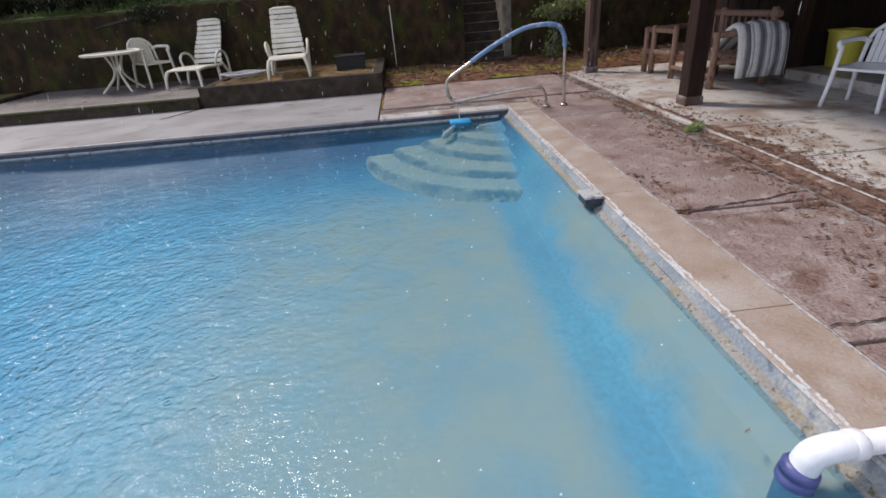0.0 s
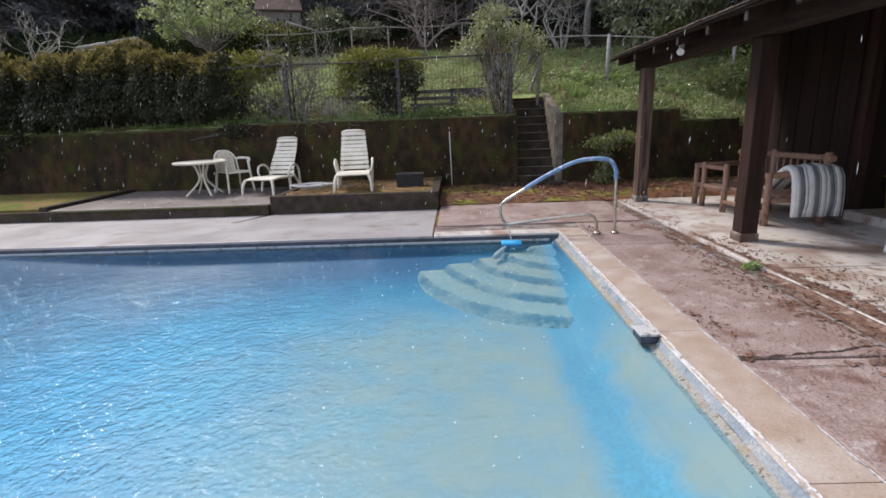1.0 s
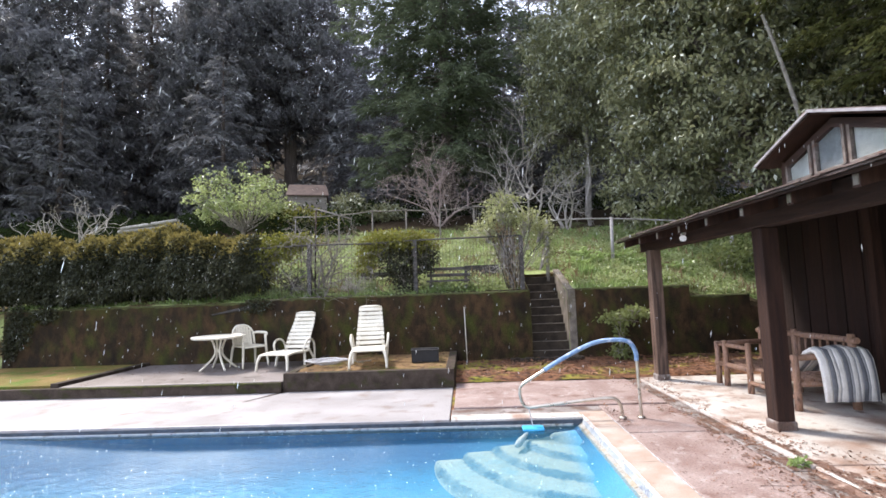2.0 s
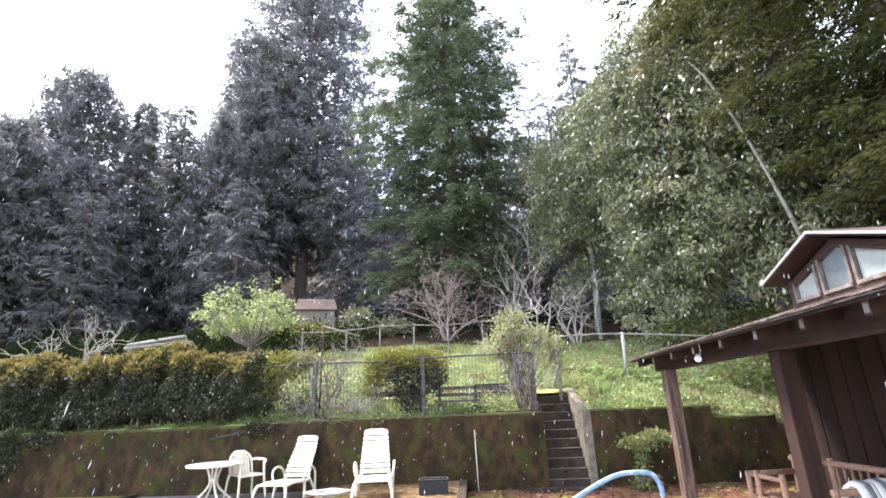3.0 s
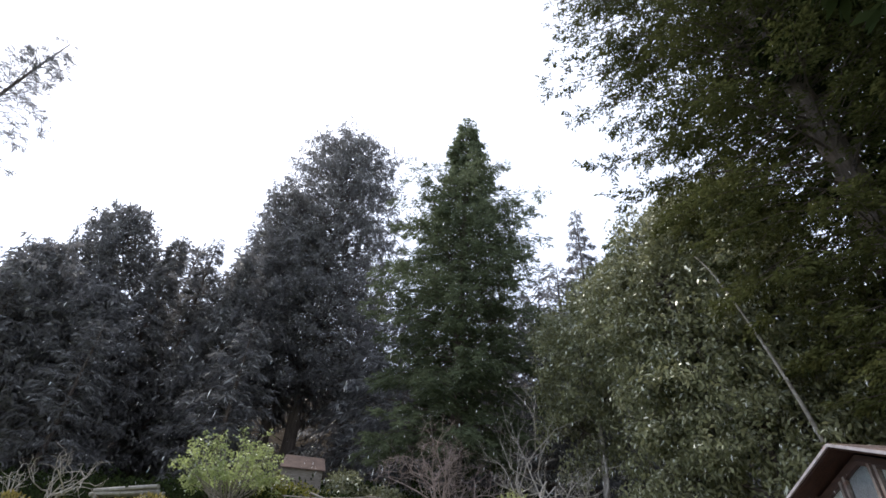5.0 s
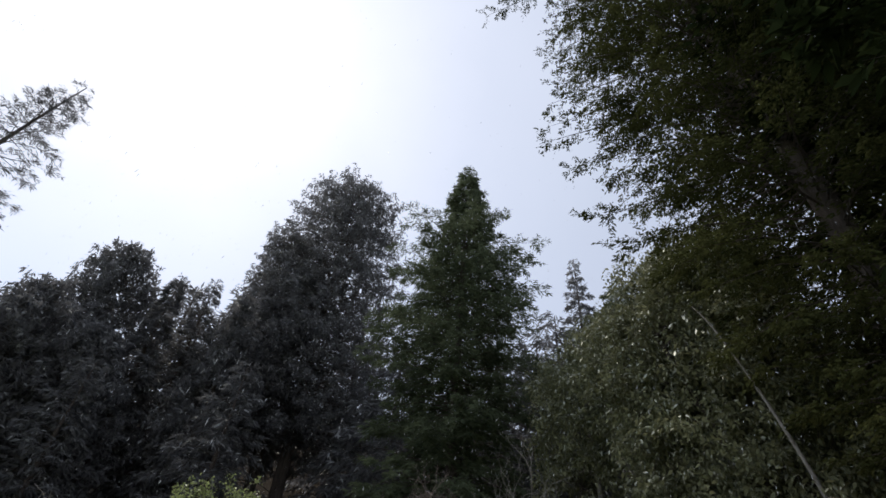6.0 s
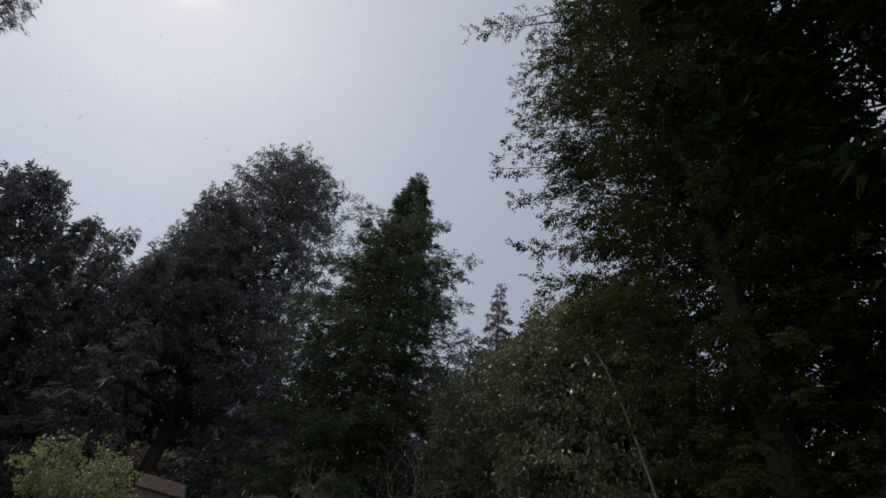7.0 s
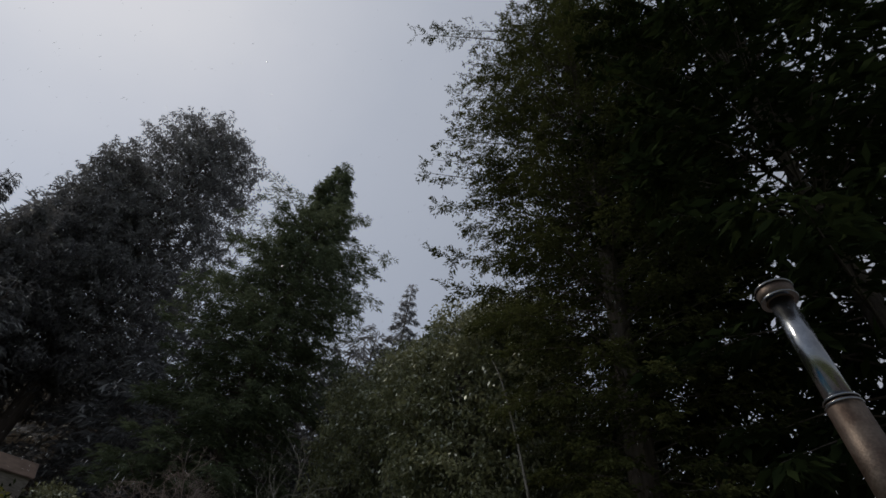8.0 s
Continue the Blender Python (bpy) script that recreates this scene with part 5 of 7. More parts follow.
def resin_chair(m, label, material):
    """Stacking armchair with a rounded fan back; faces local -y."""
    t = thing("garden_chair", label, "chair", m, group="white garden chairs")
    mt = M[material]
    for sx in (-1, 1):
        for sy, top in ((-1, 0.63), (1, 0.42)):
            part("leg", tubed(bend([(sx * 0.235, sy * 0.205, top), (sx * 0.25, sy * 0.225, 0.3), (sx * 0.275, sy * 0.26, 0.0)], 4), [0.026 - 0.0007 * k for k in range(9)], 8), mt, t)
        part("armrest", tubed(bend([(sx * 0.242, -0.21, 0.60), (sx * 0.265, -0.20, 0.655), (sx * 0.275, 0.0, 0.665), (sx * 0.255, 0.2, 0.66), (sx * 0.20, 0.25, 0.62)], 5), 0.027, 8), mt, t)
    bm = bmesh.new()
    n, k = 12, 10
    g = {}
    for layer, dz in ((0, 0.0), (1, -0.022)):
        for i in range(n + 1):
            for j in range(k + 1):
                u, v = i / n * 2 - 1, j / k * 2 - 1
                z = 0.425 - 0.03 * (1 - u * u) * (1 - v * v) - 0.02 * max(0, -v - 0.7) * 3
                g[layer, i, j] = bm.verts.new((u * (0.24 - 0.02 * v), v * 0.225, z + dz))
    for i in range(n):
        for j in range(k):
            bm.faces.new((g[0, i, j], g[0, i + 1, j], g[0, i + 1, j + 1], g[0, i, j + 1])).smooth = True
            bm.faces.new((g[1, i, j + 1], g[1, i + 1, j + 1], g[1, i + 1, j], g[1, i, j])).smooth = True
    for i in range(n):
        for j in (0, k):
            bm.faces.new((g[0, i, j], g[1, i, j], g[1, i + 1, j], g[0, i + 1, j]))
    for j in range(k):
        for i in (0, n):
            bm.faces.new((g[0, i, j], g[0, i, j + 1], g[1, i, j + 1], g[1, i, j]))
    bmesh.ops.recalc_face_normals(bm, faces=bm.faces)
    part("seat", bm, mt, t)
    # fan back: rim, slats with slots between
    fr = Matrix.Translation((0, 0.21, 0.42)) @ Matrix.Rotation(radians(-14), 4, "X")
    hw = lambda v: 0.225 * (1.0 if v < 0.5 else math.sqrt(max(0.0, 1 - ((v - 0.5) / 0.52) ** 2)))
    rim = [fr @ Vector((-hw(v), 0.03 - 0.10 * (hw(v) / 0.225) ** 2 * 0.4, 0.42 * v)) for v in (0, 0.2, 0.4, 0.6, 0.78, 0.92, 0.99)]
    rim += [fr @ Vector((hw(v), 0.03 - 0.10 * (hw(v) / 0.225) ** 2 * 0.4, 0.42 * v)) for v in (0.99, 0.92, 0.78, 0.6, 0.4, 0.2, 0)]
    part("back_rim", tubed(rim, 0.022, 8), mt, t)
    for k in range(7):
        u = (k - 3) / 3.6
        top = 0.42 * min(0.97, 0.5 + 0.5 * math.sqrt(max(0.0, 1 - u * u)))
        x = u * 0.20
        part("back_slat", boxed(x - 0.0255, x + 0.0255, 0.016, 0.028, 0.0, top, 0.005, fr), mt, t)
    return t


def make_furniture():
    sun_lounger(pose(-3.46, 7.46, 0.31, 0, 0, 8), "white slatted resin lounger with raised back on the planter bed", 60)
    sun_lounger(pose(-5.62, 8.20, 0.20, 0, 0, -10), "white slatted resin lounger with raised back on the terrace", 60)
    resin_chair(pose(-6.52, 9.12, 0.20, 0, 0, 52) @ Matrix.Diagonal((1.12, 1.12, 1.12, 1)), "white resin armchair with a fan back beside the table", "resin")
    resin_chair(pose(3.50, 2.98, 0.032, 0, 0, -68), "clean white resin armchair on the patio", "resin_clean")
    # round table on a three-legged stand
    t = thing("garden_table", "round white resin garden table on splayed legs", "table", pose(-7.05, 8.75, 0.20))
    bm = bmesh.new()
    tube(bm, [(0, 0, 0.70), (0, 0, 0.712), (0, 0, 0.728), (0, 0, 0.735)], [0.52, 0.565, 0.565, 0.54], 36)
    part("tabletop", bm, M["resin"], t)
    part("rim", tubed([(0.545 * math.cos(a), 0.545 * math.sin(a), 0.70) for a in (2 * math.pi * k / 36 for k in range(37))], 0.014, 6), M["resin"], t)
    for k in range(4):
        a = radians(45 + 90 * k)
        part("leg", tubed(bend([(0.16 * math.cos(a), 0.16 * math.sin(a), 0.70), (0.07 * math.cos(a), 0.07 * math.sin(a), 0.42), (0.14 * math.cos(a), 0.14 * math.sin(a), 0.24), (0.40 * math.cos(a), 0.40 * math.sin(a), 0.0)], 5), 0.024, 8), M["resin"], t)
    part("hub", tubed([(0, 0, 0.36), (0, 0, 0.46)], 0.06, 10), M["resin"], t)
    # rustic log bench
    b = thing("log_bench", "rustic peeled-log bench with spindle back on the patio", "bench", pose(0, 0, 0.032))
    def post(name, x, y, z, r=0.045):
        part(name, tubed([(x, y, 0), (x + 0.006, y, z * 0.5), (x, y - 0.005, z - 0.012), (x, y - 0.005, z)], [r * 1.06, r, r * 0.96, r * 0.8], 10), M["log"], b)
    for y, z in ((6.60, 0.70), (6.34, 0.74), (5.70, 0.76), (4.62, 0.72)):
        post("front_post", 2.72 + 0.02 * (y < 6), y, z)
    for y, z in ((6.62, 0.92), (5.75, 0.95), (4.62, 0.97)):
        post("back_post", 3.48, y, z, 0.05)
    for a, c, r in (((2.72, 6.66, 0.34), (2.74, 5.64, 0.36), 0.04), ((2.74, 5.70, 0.17), (2.74, 4.58, 0.17), 0.032), ((2.73, 6.64, 0.66), (2.74, 5.66, 0.68), 0.034), ((3.48, 6.66, 0.36), (3.48, 4.56, 0.36), 0.04)):
        part("rail", tubed([a, c], r, 9), M["log"], b)
    part("top_rail", tubed([(3.48, 6.70, 0.86), (3.48, 5.6, 0.88), (3.48, 4.52, 0.89)], 0.045, 10), M["log"], b)
    for y, z in ((6.60, 0.66), (4.62, 0.68)):
        part("arm_rail", tubed([(2.70, y, z), (3.50, y, z + 0.02)], 0.042, 9), M["log"], b)
        part("side_rail", tubed([(2.72, y, 0.34), (3.48, y, 0.34)], 0.035, 9), M["log"], b)
    for k in range(13):
        y = 4.75 + k * 0.15
        part("spindle", tubed([(3.48, y, 0.38), (3.48, y, 0.86)], 0.018, 6), M["log"], b)
    for k in range(5):
        x = 2.82 + k * 0.14
        part("seat_pole", tubed([(x, 6.58, 0.375), (x, 4.64, 0.375)], 0.034, 7), M["log"], b)
    # striped cushion draped over the arm
    cu = thing("striped_cushion", "tufted white and grey striped cushion draped over the bench arm", "cushion", pose(2.93, 4.66, 0.032))
    prof = [(0.36, 0.46), (0.20, 0.60), (0.08, 0.72), (-0.02, 0.775), (-0.11, 0.75), (-0.165, 0.66), (-0.19, 0.5), (-0.20, 0.32), (-0.205, 0.14)]
    W = 0.66
    cols = (("stripe_w", 0.08), ("stripe_g", 0.06), ("stripe_w", 0.035), ("stripe_m", 0.012), ("stripe_w", 0.07), ("stripe_g", 0.055), ("stripe_m", 0.03), ("stripe_w", 0.06), ("stripe_m", 0.012), ("stripe_w", 0.045), ("stripe_g", 0.055), ("stripe_m", 0.03), ("stripe_w", 0.07), ("stripe_g", 0.035), ("stripe_w", 0.011))
    x = 0.0
    for key, wd in cols:
        bm = bmesh.new()
        n = 3
        rows = []
        for i in range(n + 1):
            u = (x + wd * i / n) / W
            puff = 0.028 + 0.030 * (1 - (2 * u - 1) ** 4)
            top, bot = [], []
            for j, (py, pz) in enumerate(prof):
                v = j / (len(prof) - 1)
                tuft = 1 - 0.5 * max(0.0, math.cos(u * 4 * math.pi * 1.0 + math.pi)) * max(0.0, math.cos(v * 6 * math.pi)) - 0.5 * (abs(2 * v - 1) ** 8)
                a = Vector(prof[max(0, j - 1)]) - Vector(prof[min(len(prof) - 1, j + 1)])
                nrm = Vector((a.y, -a.x)).normalized()
                if nrm.y < 0 and j < 4 or (j >= 4 and nrm.x > 0):
                    nrm = -nrm
                q = Vector((py, pz)) + nrm * puff * tuft
                r = Vector((py, pz)) - nrm * puff * 0.5
                sx = x + wd * i / n + 0.05 * v
                top.append(bm.verts.new((sx, q.x, q.y)))
                bot.append(bm.verts.new((sx, r.x, r.y)))
            rows.append((top, bot))
        for (t0, b0), (t1, b1) in zip(rows, rows[1:]):
            for j in range(len(prof) - 1):
                bm.faces.new((t0[j], t1[j], t1[j + 1], t0[j + 1])).smooth = True
                bm.faces.new((b0[j + 1], b1[j + 1], b1[j], b0[j])).smooth = True
            for j in (0, len(prof) - 1):
                bm.faces.new((t0[j], b0[j], b1[j], t1[j]))
        for t0, b0 in (rows[0], rows[-1]):
            for j in range(len(prof) - 1):
                bm.faces.new((t0[j], t0[j + 1], b0[j + 1], b0[j]))
        bmesh.ops.recalc_face_normals(bm, faces=bm.faces)
        part("stripe", bm, M[key], cu)
        x += wd
    for u in (0.33, 0.66):
        for z in (0.28, 0.5, 0.66):
            bm = bmesh.new()
            bmesh.ops.create_icosphere(bm, subdivisions=1, radius=0.014, matrix=Matrix.Translation((u * W + 0.03, -0.232 if z < 0.6 else -0.20, z)))
            part("button", bm, M["stripe_w"], cu)
    # pool hand rail
    r = thing("hand_rail", "bent steel pool hand rail with a blue foam sleeve", "hand rail")
    y = 4.60
    path = bend([(0.71, y, -0.02), (0.70, y, 0.45), (0.685, y, 0.86), (0.60, y, 0.99), (0.40, y, 1.02), (0.12, y, 0.98), (-0.25, y, 0.81), (-0.52, y, 0.655), (-0.80, y, 0.49), (-0.865, y, 0.40), (-0.84, y, 0.24), (-0.76, y, 0.175), (-0.55, y, 0.19), (-0.1, y, 0.235), (0.28, y, 0.262), (0.40, y, 0.24), (0.455, y, 0.14), (0.465, y, -0.02)], 5)
    part("rail", tubed(path, 0.021, 10), M["steel"], r, "bent stainless tube with rust flecks")
    part("sleeve", tubed(bend([(0.695, y, 0.74), (0.683, y, 0.87), (0.60, y, 0.992), (0.40, y, 1.022), (0.12, y, 0.982), (-0.25, y, 0.812), (-0.53, y, 0.65)], 6), 0.029, 10), M["sleeve"], r, "faded blue foam sleeve")
    for xx in (0.71, 0.465):
        part("escutcheon", tubed([(xx, y, 0.004), (xx, y, 0.02), (xx, y, 0.028)], [0.055, 0.05, 0.028], 14), M["steel"], r)
    # skimmer lid at the edge
    s = thing("skimmer_block", "white capped skimmer block with a dark mouth on the pool edge", "skimmer")
    part("cap", boxed(-0.165, -0.015, 1.19, 1.38, 0.0, 0.02, 0.006), M["coping_edge"], s, "chipped white cap")
    part("mouth", boxed(-0.155, -0.03, 1.20, 1.37, -0.058, -0.001, 0.006), M["tile"], s, "dark slate-blue mouth")
    # pipe with elbow over the edge
    p = thing("return_pipe", "white elbow pipe with a violet cuff over the pool edge", "pipe")
    py = -1.135
    part("pipe", tubed([(-0.13, py, 0.055), (1.2, py + 0.02, 0.060)], 0.039, 18), M["pvc"], p)
    part("elbow", tubed(bend([(-0.10, py, 0.055), (-0.17, py, 0.052), (-0.225, py + 0.005, 0.022), (-0.243, py + 0.01, -0.06)], 6), 0.046, 18), M["pvc"], p)
    part("pipe_collar", tubed([(-0.125, py, 0.055), (-0.118, py, 0.055), (-0.085, py, 0.055), (-0.078, py, 0.055)], [0.045, 0.049, 0.049, 0.043], 18), M["pvc"], p)
    part("hose_cuff", tubed([(-0.240, py + 0.008, -0.025), (-0.243, py + 0.01, -0.036), (-0.246, py + 0.01, -0.062), (-0.247, py + 0.01, -0.066), (-0.249, py + 0.01, -0.070), (-0.251, py + 0.01, -0.100), (-0.255, py + 0.012, -0.105), (-0.260, py + 0.012, -0.22)], [0.048, 0.058, 0.060, 0.054, 0.060, 0.061, 0.050, 0.048], 18), M["purple"], p, "blue-violet rubber cuff")
    # blue brush left at the steps
    k = thing("pool_brush", "bright blue pool brush hanging at the steps", "pool brush")
    part("head", boxed(-0.86, -0.58, 4.44, 4.62, -0.10, -0.060, 0.018), M["cyan"], k)
    part("arm", tubed(bend([(-0.72, 4.54, -0.08), (-0.73, 4.58, 0.02), (-0.76, 4.6, 0.17)], 4), 0.006, 6), M["rag"], k)
    part("bristle_pad", tubed(bend([(-0.80, 4.46, -0.112), (-0.88, 4.30, -0.135), (-0.95, 4.14, -0.150), (-1.0, 4.05, -0.160)], 3), [0.012, 0.02, 0.028, 0.034, 0.04, 0.044, 0.044, 0.04, 0.03, 0.012], 8), M["rag"], k, "pale bristles trailing under the water")
    # small things
    c = thing("black_crate", "black plastic crate on the planter bed", "crate", pose(-2.42, 8.28, 0.31, 0, 0, 4))
    part("crate_wall", boxed(-0.28, 0.28, -0.16, -0.145, 0.0, 0.25, 0.004), M["black"], c)
    part("crate_wall", boxed(-0.28, 0.28, 0.145, 0.16, 0.0, 0.25, 0.004), M["black"], c)
    part("crate_wall", boxed(-0.28, -0.265, -0.144, 0.144, 0.0, 0.25, 0.004), M["black"], c)
    part("crate_wall", boxed(0.265, 0.28, -0.144, 0.144, 0.0, 0.25, 0.004), M["black"], c)
    part("crate_floor", boxed(-0.264, 0.264, -0.144, 0.144, 0.0, 0.02), M["black"], c)
    part("crate_rim", tubed([(-0.285, -0.165, 0.25), (0.285, -0.165, 0.25), (0.285, 0.165, 0.25), (-0.285, 0.165, 0.25), (-0.285, -0.165, 0.25)], 0.012, 6), M["black"], c)
    w = thing("white_pole", "thin white pole leaning on the retaining wall", "pole")
    part("pole", tubed([(-1.55, 9.45, 0.08), (-1.58, 9.73, 1.36)], 0.009, 8), M["resin"], w)
    y = thing("yellow_bin", "yellow plastic bin by the house door", "bin", pose(4.66, 4.68, 0.16))
    bm = bmesh.new()
    tube(bm, [(0, 0, 0.0), (0, 0, 0.02), (0, 0, 0.44), (0, 0, 0.47)], [0.19, 0.205, 0.245, 0.25], 4)
    bmesh.ops.rotate(bm, cent=(0, 0, 0), matrix=Matrix.Rotation(radians(45), 3, "Z"), verts=bm.verts)
    part("bin_body", bm, M["yellow"], y)
    part("bin_rim", tubed([(-0.177, -0.177, 0.47), (0.177, -0.177, 0.47), (0.177, 0.177, 0.47), (-0.177, 0.177, 0.47), (-0.177, -0.177, 0.47)], 0.018, 6), M["yellow"], y)
    # coiled hose beside the lounger
    rg = thing("hose_coil", "pale grey hose lying in a flat coil beside the loungers", "hose", pose(-4.45, 8.15, 0.325))
    loops = [((0.16 + 0.012 * k / 3.0) * math.cos(0.42 * k) * (1 + 0.10 * math.sin(k * 1.7)), (0.13 + 0.010 * k / 3.0) * math.sin(0.42 * k), 0.006 + 0.0012 * k + 0.006 * math.sin(k * 2.3)) for k in range(76)]
    part("hose", tubed(loops + [(0.62, 0.10, 0.01), (0.85, 0.35, 0.008)], 0.013, 6), M["rag"], rg)
    lf = thing("floating_leaf", "dark leaf floating on the pool", "leaf", pose(-0.29, -0.92, WATER_Z + 0.004, 0, 0, 20))
    rng = np.random.default_rng(2)
    quads("leaf", leaves(rng, np.array([[0, 0, 0.0]]), np.array([[1.0, 0.1, 0.05]]), 0.035, 0.6), M["litter"], lf)


make_furniture()


# ---- plants ----
def outline(shape, u):
    """How far the crown reaches, from its foot (u = 0) to its tip (u = 1)."""
    if shape == "cone":
        return (1 - u) ** 0.86 * min(1.0, 0.45 + 3.0 * u)
    if shape == "spire":
        return min(1.0, 0.6 + 1.4 * u) * (1.0 - 0.42 * u if u < 0.66 else 0.04 + 0.64 * (1 - u) / 0.34 * (0.52 if u > 0.70 else 1.0))
    if shape == "dome":
        return math.sqrt(max(0.02, 1 - max(0.0, (u - 0.22) / 0.79) ** 3.4)) * min(1.0, 0.85 + 1.2 * u)
    if shape == "column":
        return min(1.0, 0.55 + 1.1 * u) * (1.0 if u < 0.72 else max(0.1, 1 - ((u - 0.72) / 0.29) ** 1.6))
    return max(0.12, (1 - u) ** 0.6) * min(1.0, 0.6 + 1.5 * u)


def conifer(name, label, x, y, height, radius, seed, material, base=0.12, shape="cone", branches=170, sprays=46, size=0.5, trunk_r=0.4,
            lean=(0, 0), droop=0.35, ragged=0.35, base_z=None, bark="bark", group="conifers on the slope", width=0.20, twigs=4.0, tufts=0.0, boughs=()):
    """A conifer: tapered trunk, limbs in whorls, and sprays of needles along them, on flat fronds or (tufts) in close tufts. boughs: ends of single long limbs."""
    rng = np.random.default_rng(seed)
    gz = ground_z(x, y) - 0.3 if base_z is None else base_z
    tree = thing(name, label, "tree", pose(x, y, gz), group=group)
    lean = np.array([lean[0], lean[1], 0.0])
    axis = lambda h: np.array([0, 0, 1.0]) * h + lean * (h / height) ** 2
    bm = bmesh.new()
    hs = [height * k / 9 for k in range(10)]
    tube(bm, [axis(v) for v in hs], [max(0.03, trunk_r * (1.25 if k == 0 else 1.0) * (1 - 0.93 * k / 9)) for k in range(10)], 9)
    part("trunk", bm, M[bark], tree)
    limbs, at, along, sz = bmesh.new(), [], [], []

    def grow(p0, d, L, fall, dense=1.0):
        az = math.atan2(d[1], d[0])
        bends = [p0, p0 + d * L * 0.5 + np.array([0, 0, 0.05 * L]), p0 + d * L + np.array([0, 0, -fall * 0.35 * L])]
        if L > 0.8:
            tube(limbs, bends, [0.02 + 0.006 * L, 0.012 + 0.003 * L, 0.006], 4, cap=False)
        on = lambda s: (1 - s)[:, None] ** 2 * bends[0] + 2 * (s * (1 - s))[:, None] * bends[1] + (s ** 2)[:, None] * bends[2]
        if tufts:
            k = int(L * tufts) + 2
            c = on(0.22 + 0.82 * rng.random(k) ** 0.75) + rng.normal(size=(k, 3)) * np.array([0.34, 0.34, 0.26])
            n = max(6, sprays)
            p = c[:, None, :] + rng.normal(size=(k, n, 3)) * np.array([0.14, 0.14, 0.13])
            w = rng.normal(size=p.shape) * 0.8 + np.array([0, 0, -0.6])
            at.append(p.reshape(-1, 3))
            along.append(unit(w.reshape(-1, 3)))
            sz.append(size * (0.6 + 0.8 * rng.random(k * n)))
            return
        # flat fronds: twigs to both sides, each set with short needle sprays
        tw = max(3, int(L * twigs * dense) + 2)
        s = 0.06 + 0.94 * rng.random(tw) ** 0.6
        q = on(s)
        side = np.array([-math.sin(az), math.cos(az), 0])
        sgn = np.where(rng.random(tw) < 0.5, -1.0, 1.0)
        tl = np.minimum(0.22 * L + 0.35, 1.5) * (1.08 - 0.60 * s) * (0.7 + 0.6 * rng.random(tw))
        td = unit(d * 0.75 + side * sgn[:, None] * 0.7 + np.array([0, 0, -fall * 0.8]) + rng.normal(size=(tw, 3)) * 0.22)
        k = max(3, int(sprays * dense / tw * (0.12 + 0.95 * L / radius) * min(1.0, 0.1 + 3.6 * L / radius)))
        r = rng.random((tw, k)) ** 0.8
        p = q[:, None, :] + td[:, None, :] * (tl[:, None] * r)[:, :, None] + np.array([0, 0, -1.0]) * (fall * 0.5 * tl[:, None] * r * r)[:, :, None]
        p = p + rng.normal(size=p.shape) * 0.05
        across = np.cross(td, np.array([0, 0, 1.0]))
        alt = np.where(rng.random((tw, k)) < 0.5, -1.0, 1.0)
        w = td[:, None, :] * 0.65 + across[:, None, :] * alt[:, :, None] * 0.6 + np.array([0, 0, -fall * 0.7]) + rng.normal(size=p.shape) * 0.25
        at.append(p.reshape(-1, 3))
        along.append(unit(w.reshape(-1, 3)))
        sz.append(size * (0.6 + 0.8 * rng.random(tw * k)))

    for b in range(branches):
        u = (b + rng.random()) / branches
        h = height * (base + (0.995 - base) * u)
        az = b * 2.399 + rng.normal() * 0.35
        lump = noise.noise((math.cos(az) * 1.2, math.sin(az) * 1.2, h * 0.42 + seed))
        L = radius * outline(shape, u) * (1 + ragged * (rng.random() * 1.3 - 0.8) + ragged * 1.1 * lump) + 0.25
        rise = 0.35 * u - 0.12 + rng.normal() * 0.1
        grow(axis(h), np.array([math.cos(az), math.sin(az), rise]), L, droop)
    for end in boughs:
        e = np.array(end) - np.array([x, y, gz])
        way = e - axis(e[2] - 0.10 * math.hypot(e[0], e[1]))
        L = float(np.linalg.norm(way))
        grow(e - way, way / L, L, 0.10, 1.0)
    tagged(part("branchwork", limbs, M[bark], tree), kind="stuff")
    at, along, sz = np.concatenate(at), np.concatenate(along), np.concatenate(sz)
    quads("crown", leaves(rng, at, along, sz, width, 0.12), material, tree, "needled sprays in drooping tiers")
    return tree


def forked(bm, rng, p, d, length, r, depth, tips, spread=0.55, up=0.15, kids=(2, 4), shrink=0.68, seg=5, minr=0.004, wig=0.18):
    """Limbs that fork into finer ones; the ends are gathered in tips."""
    d = Vector(d).normalized()
    pts, rad = [Vector(p)], [r]
    cur, way = Vector(p), d.copy()
    for k in range(3):
        way = (way + Vector(rng.normal(size=3)) * wig + Vector((0, 0, up * 0.3))).normalized()
        cur = cur + way * length / 3
        pts.append(cur.copy())
        rad.append(max(minr, r * (1 - 0.14 * (k + 1))))
    tube(bm, pts, rad, seg if depth > 1 else 3, cap=False)
    tips.append((np.array(cur), np.array(way), depth))
    if depth == 0:
        return
    for k in range(int(rng.integers(kids[0], kids[1] + 1))):
        start = pts[1 + int(rng.integers(0, 3))] if k else pts[-1]
        turn = Vector(rng.normal(size=3)) * spread + Vector((0, 0, up))
        forked(bm, rng, start, way + turn, length * shrink * (0.75 + 0.5 * rng.random()), r * 0.58, depth - 1, tips, spread, up, kids, shrink, seg, minr, wig)


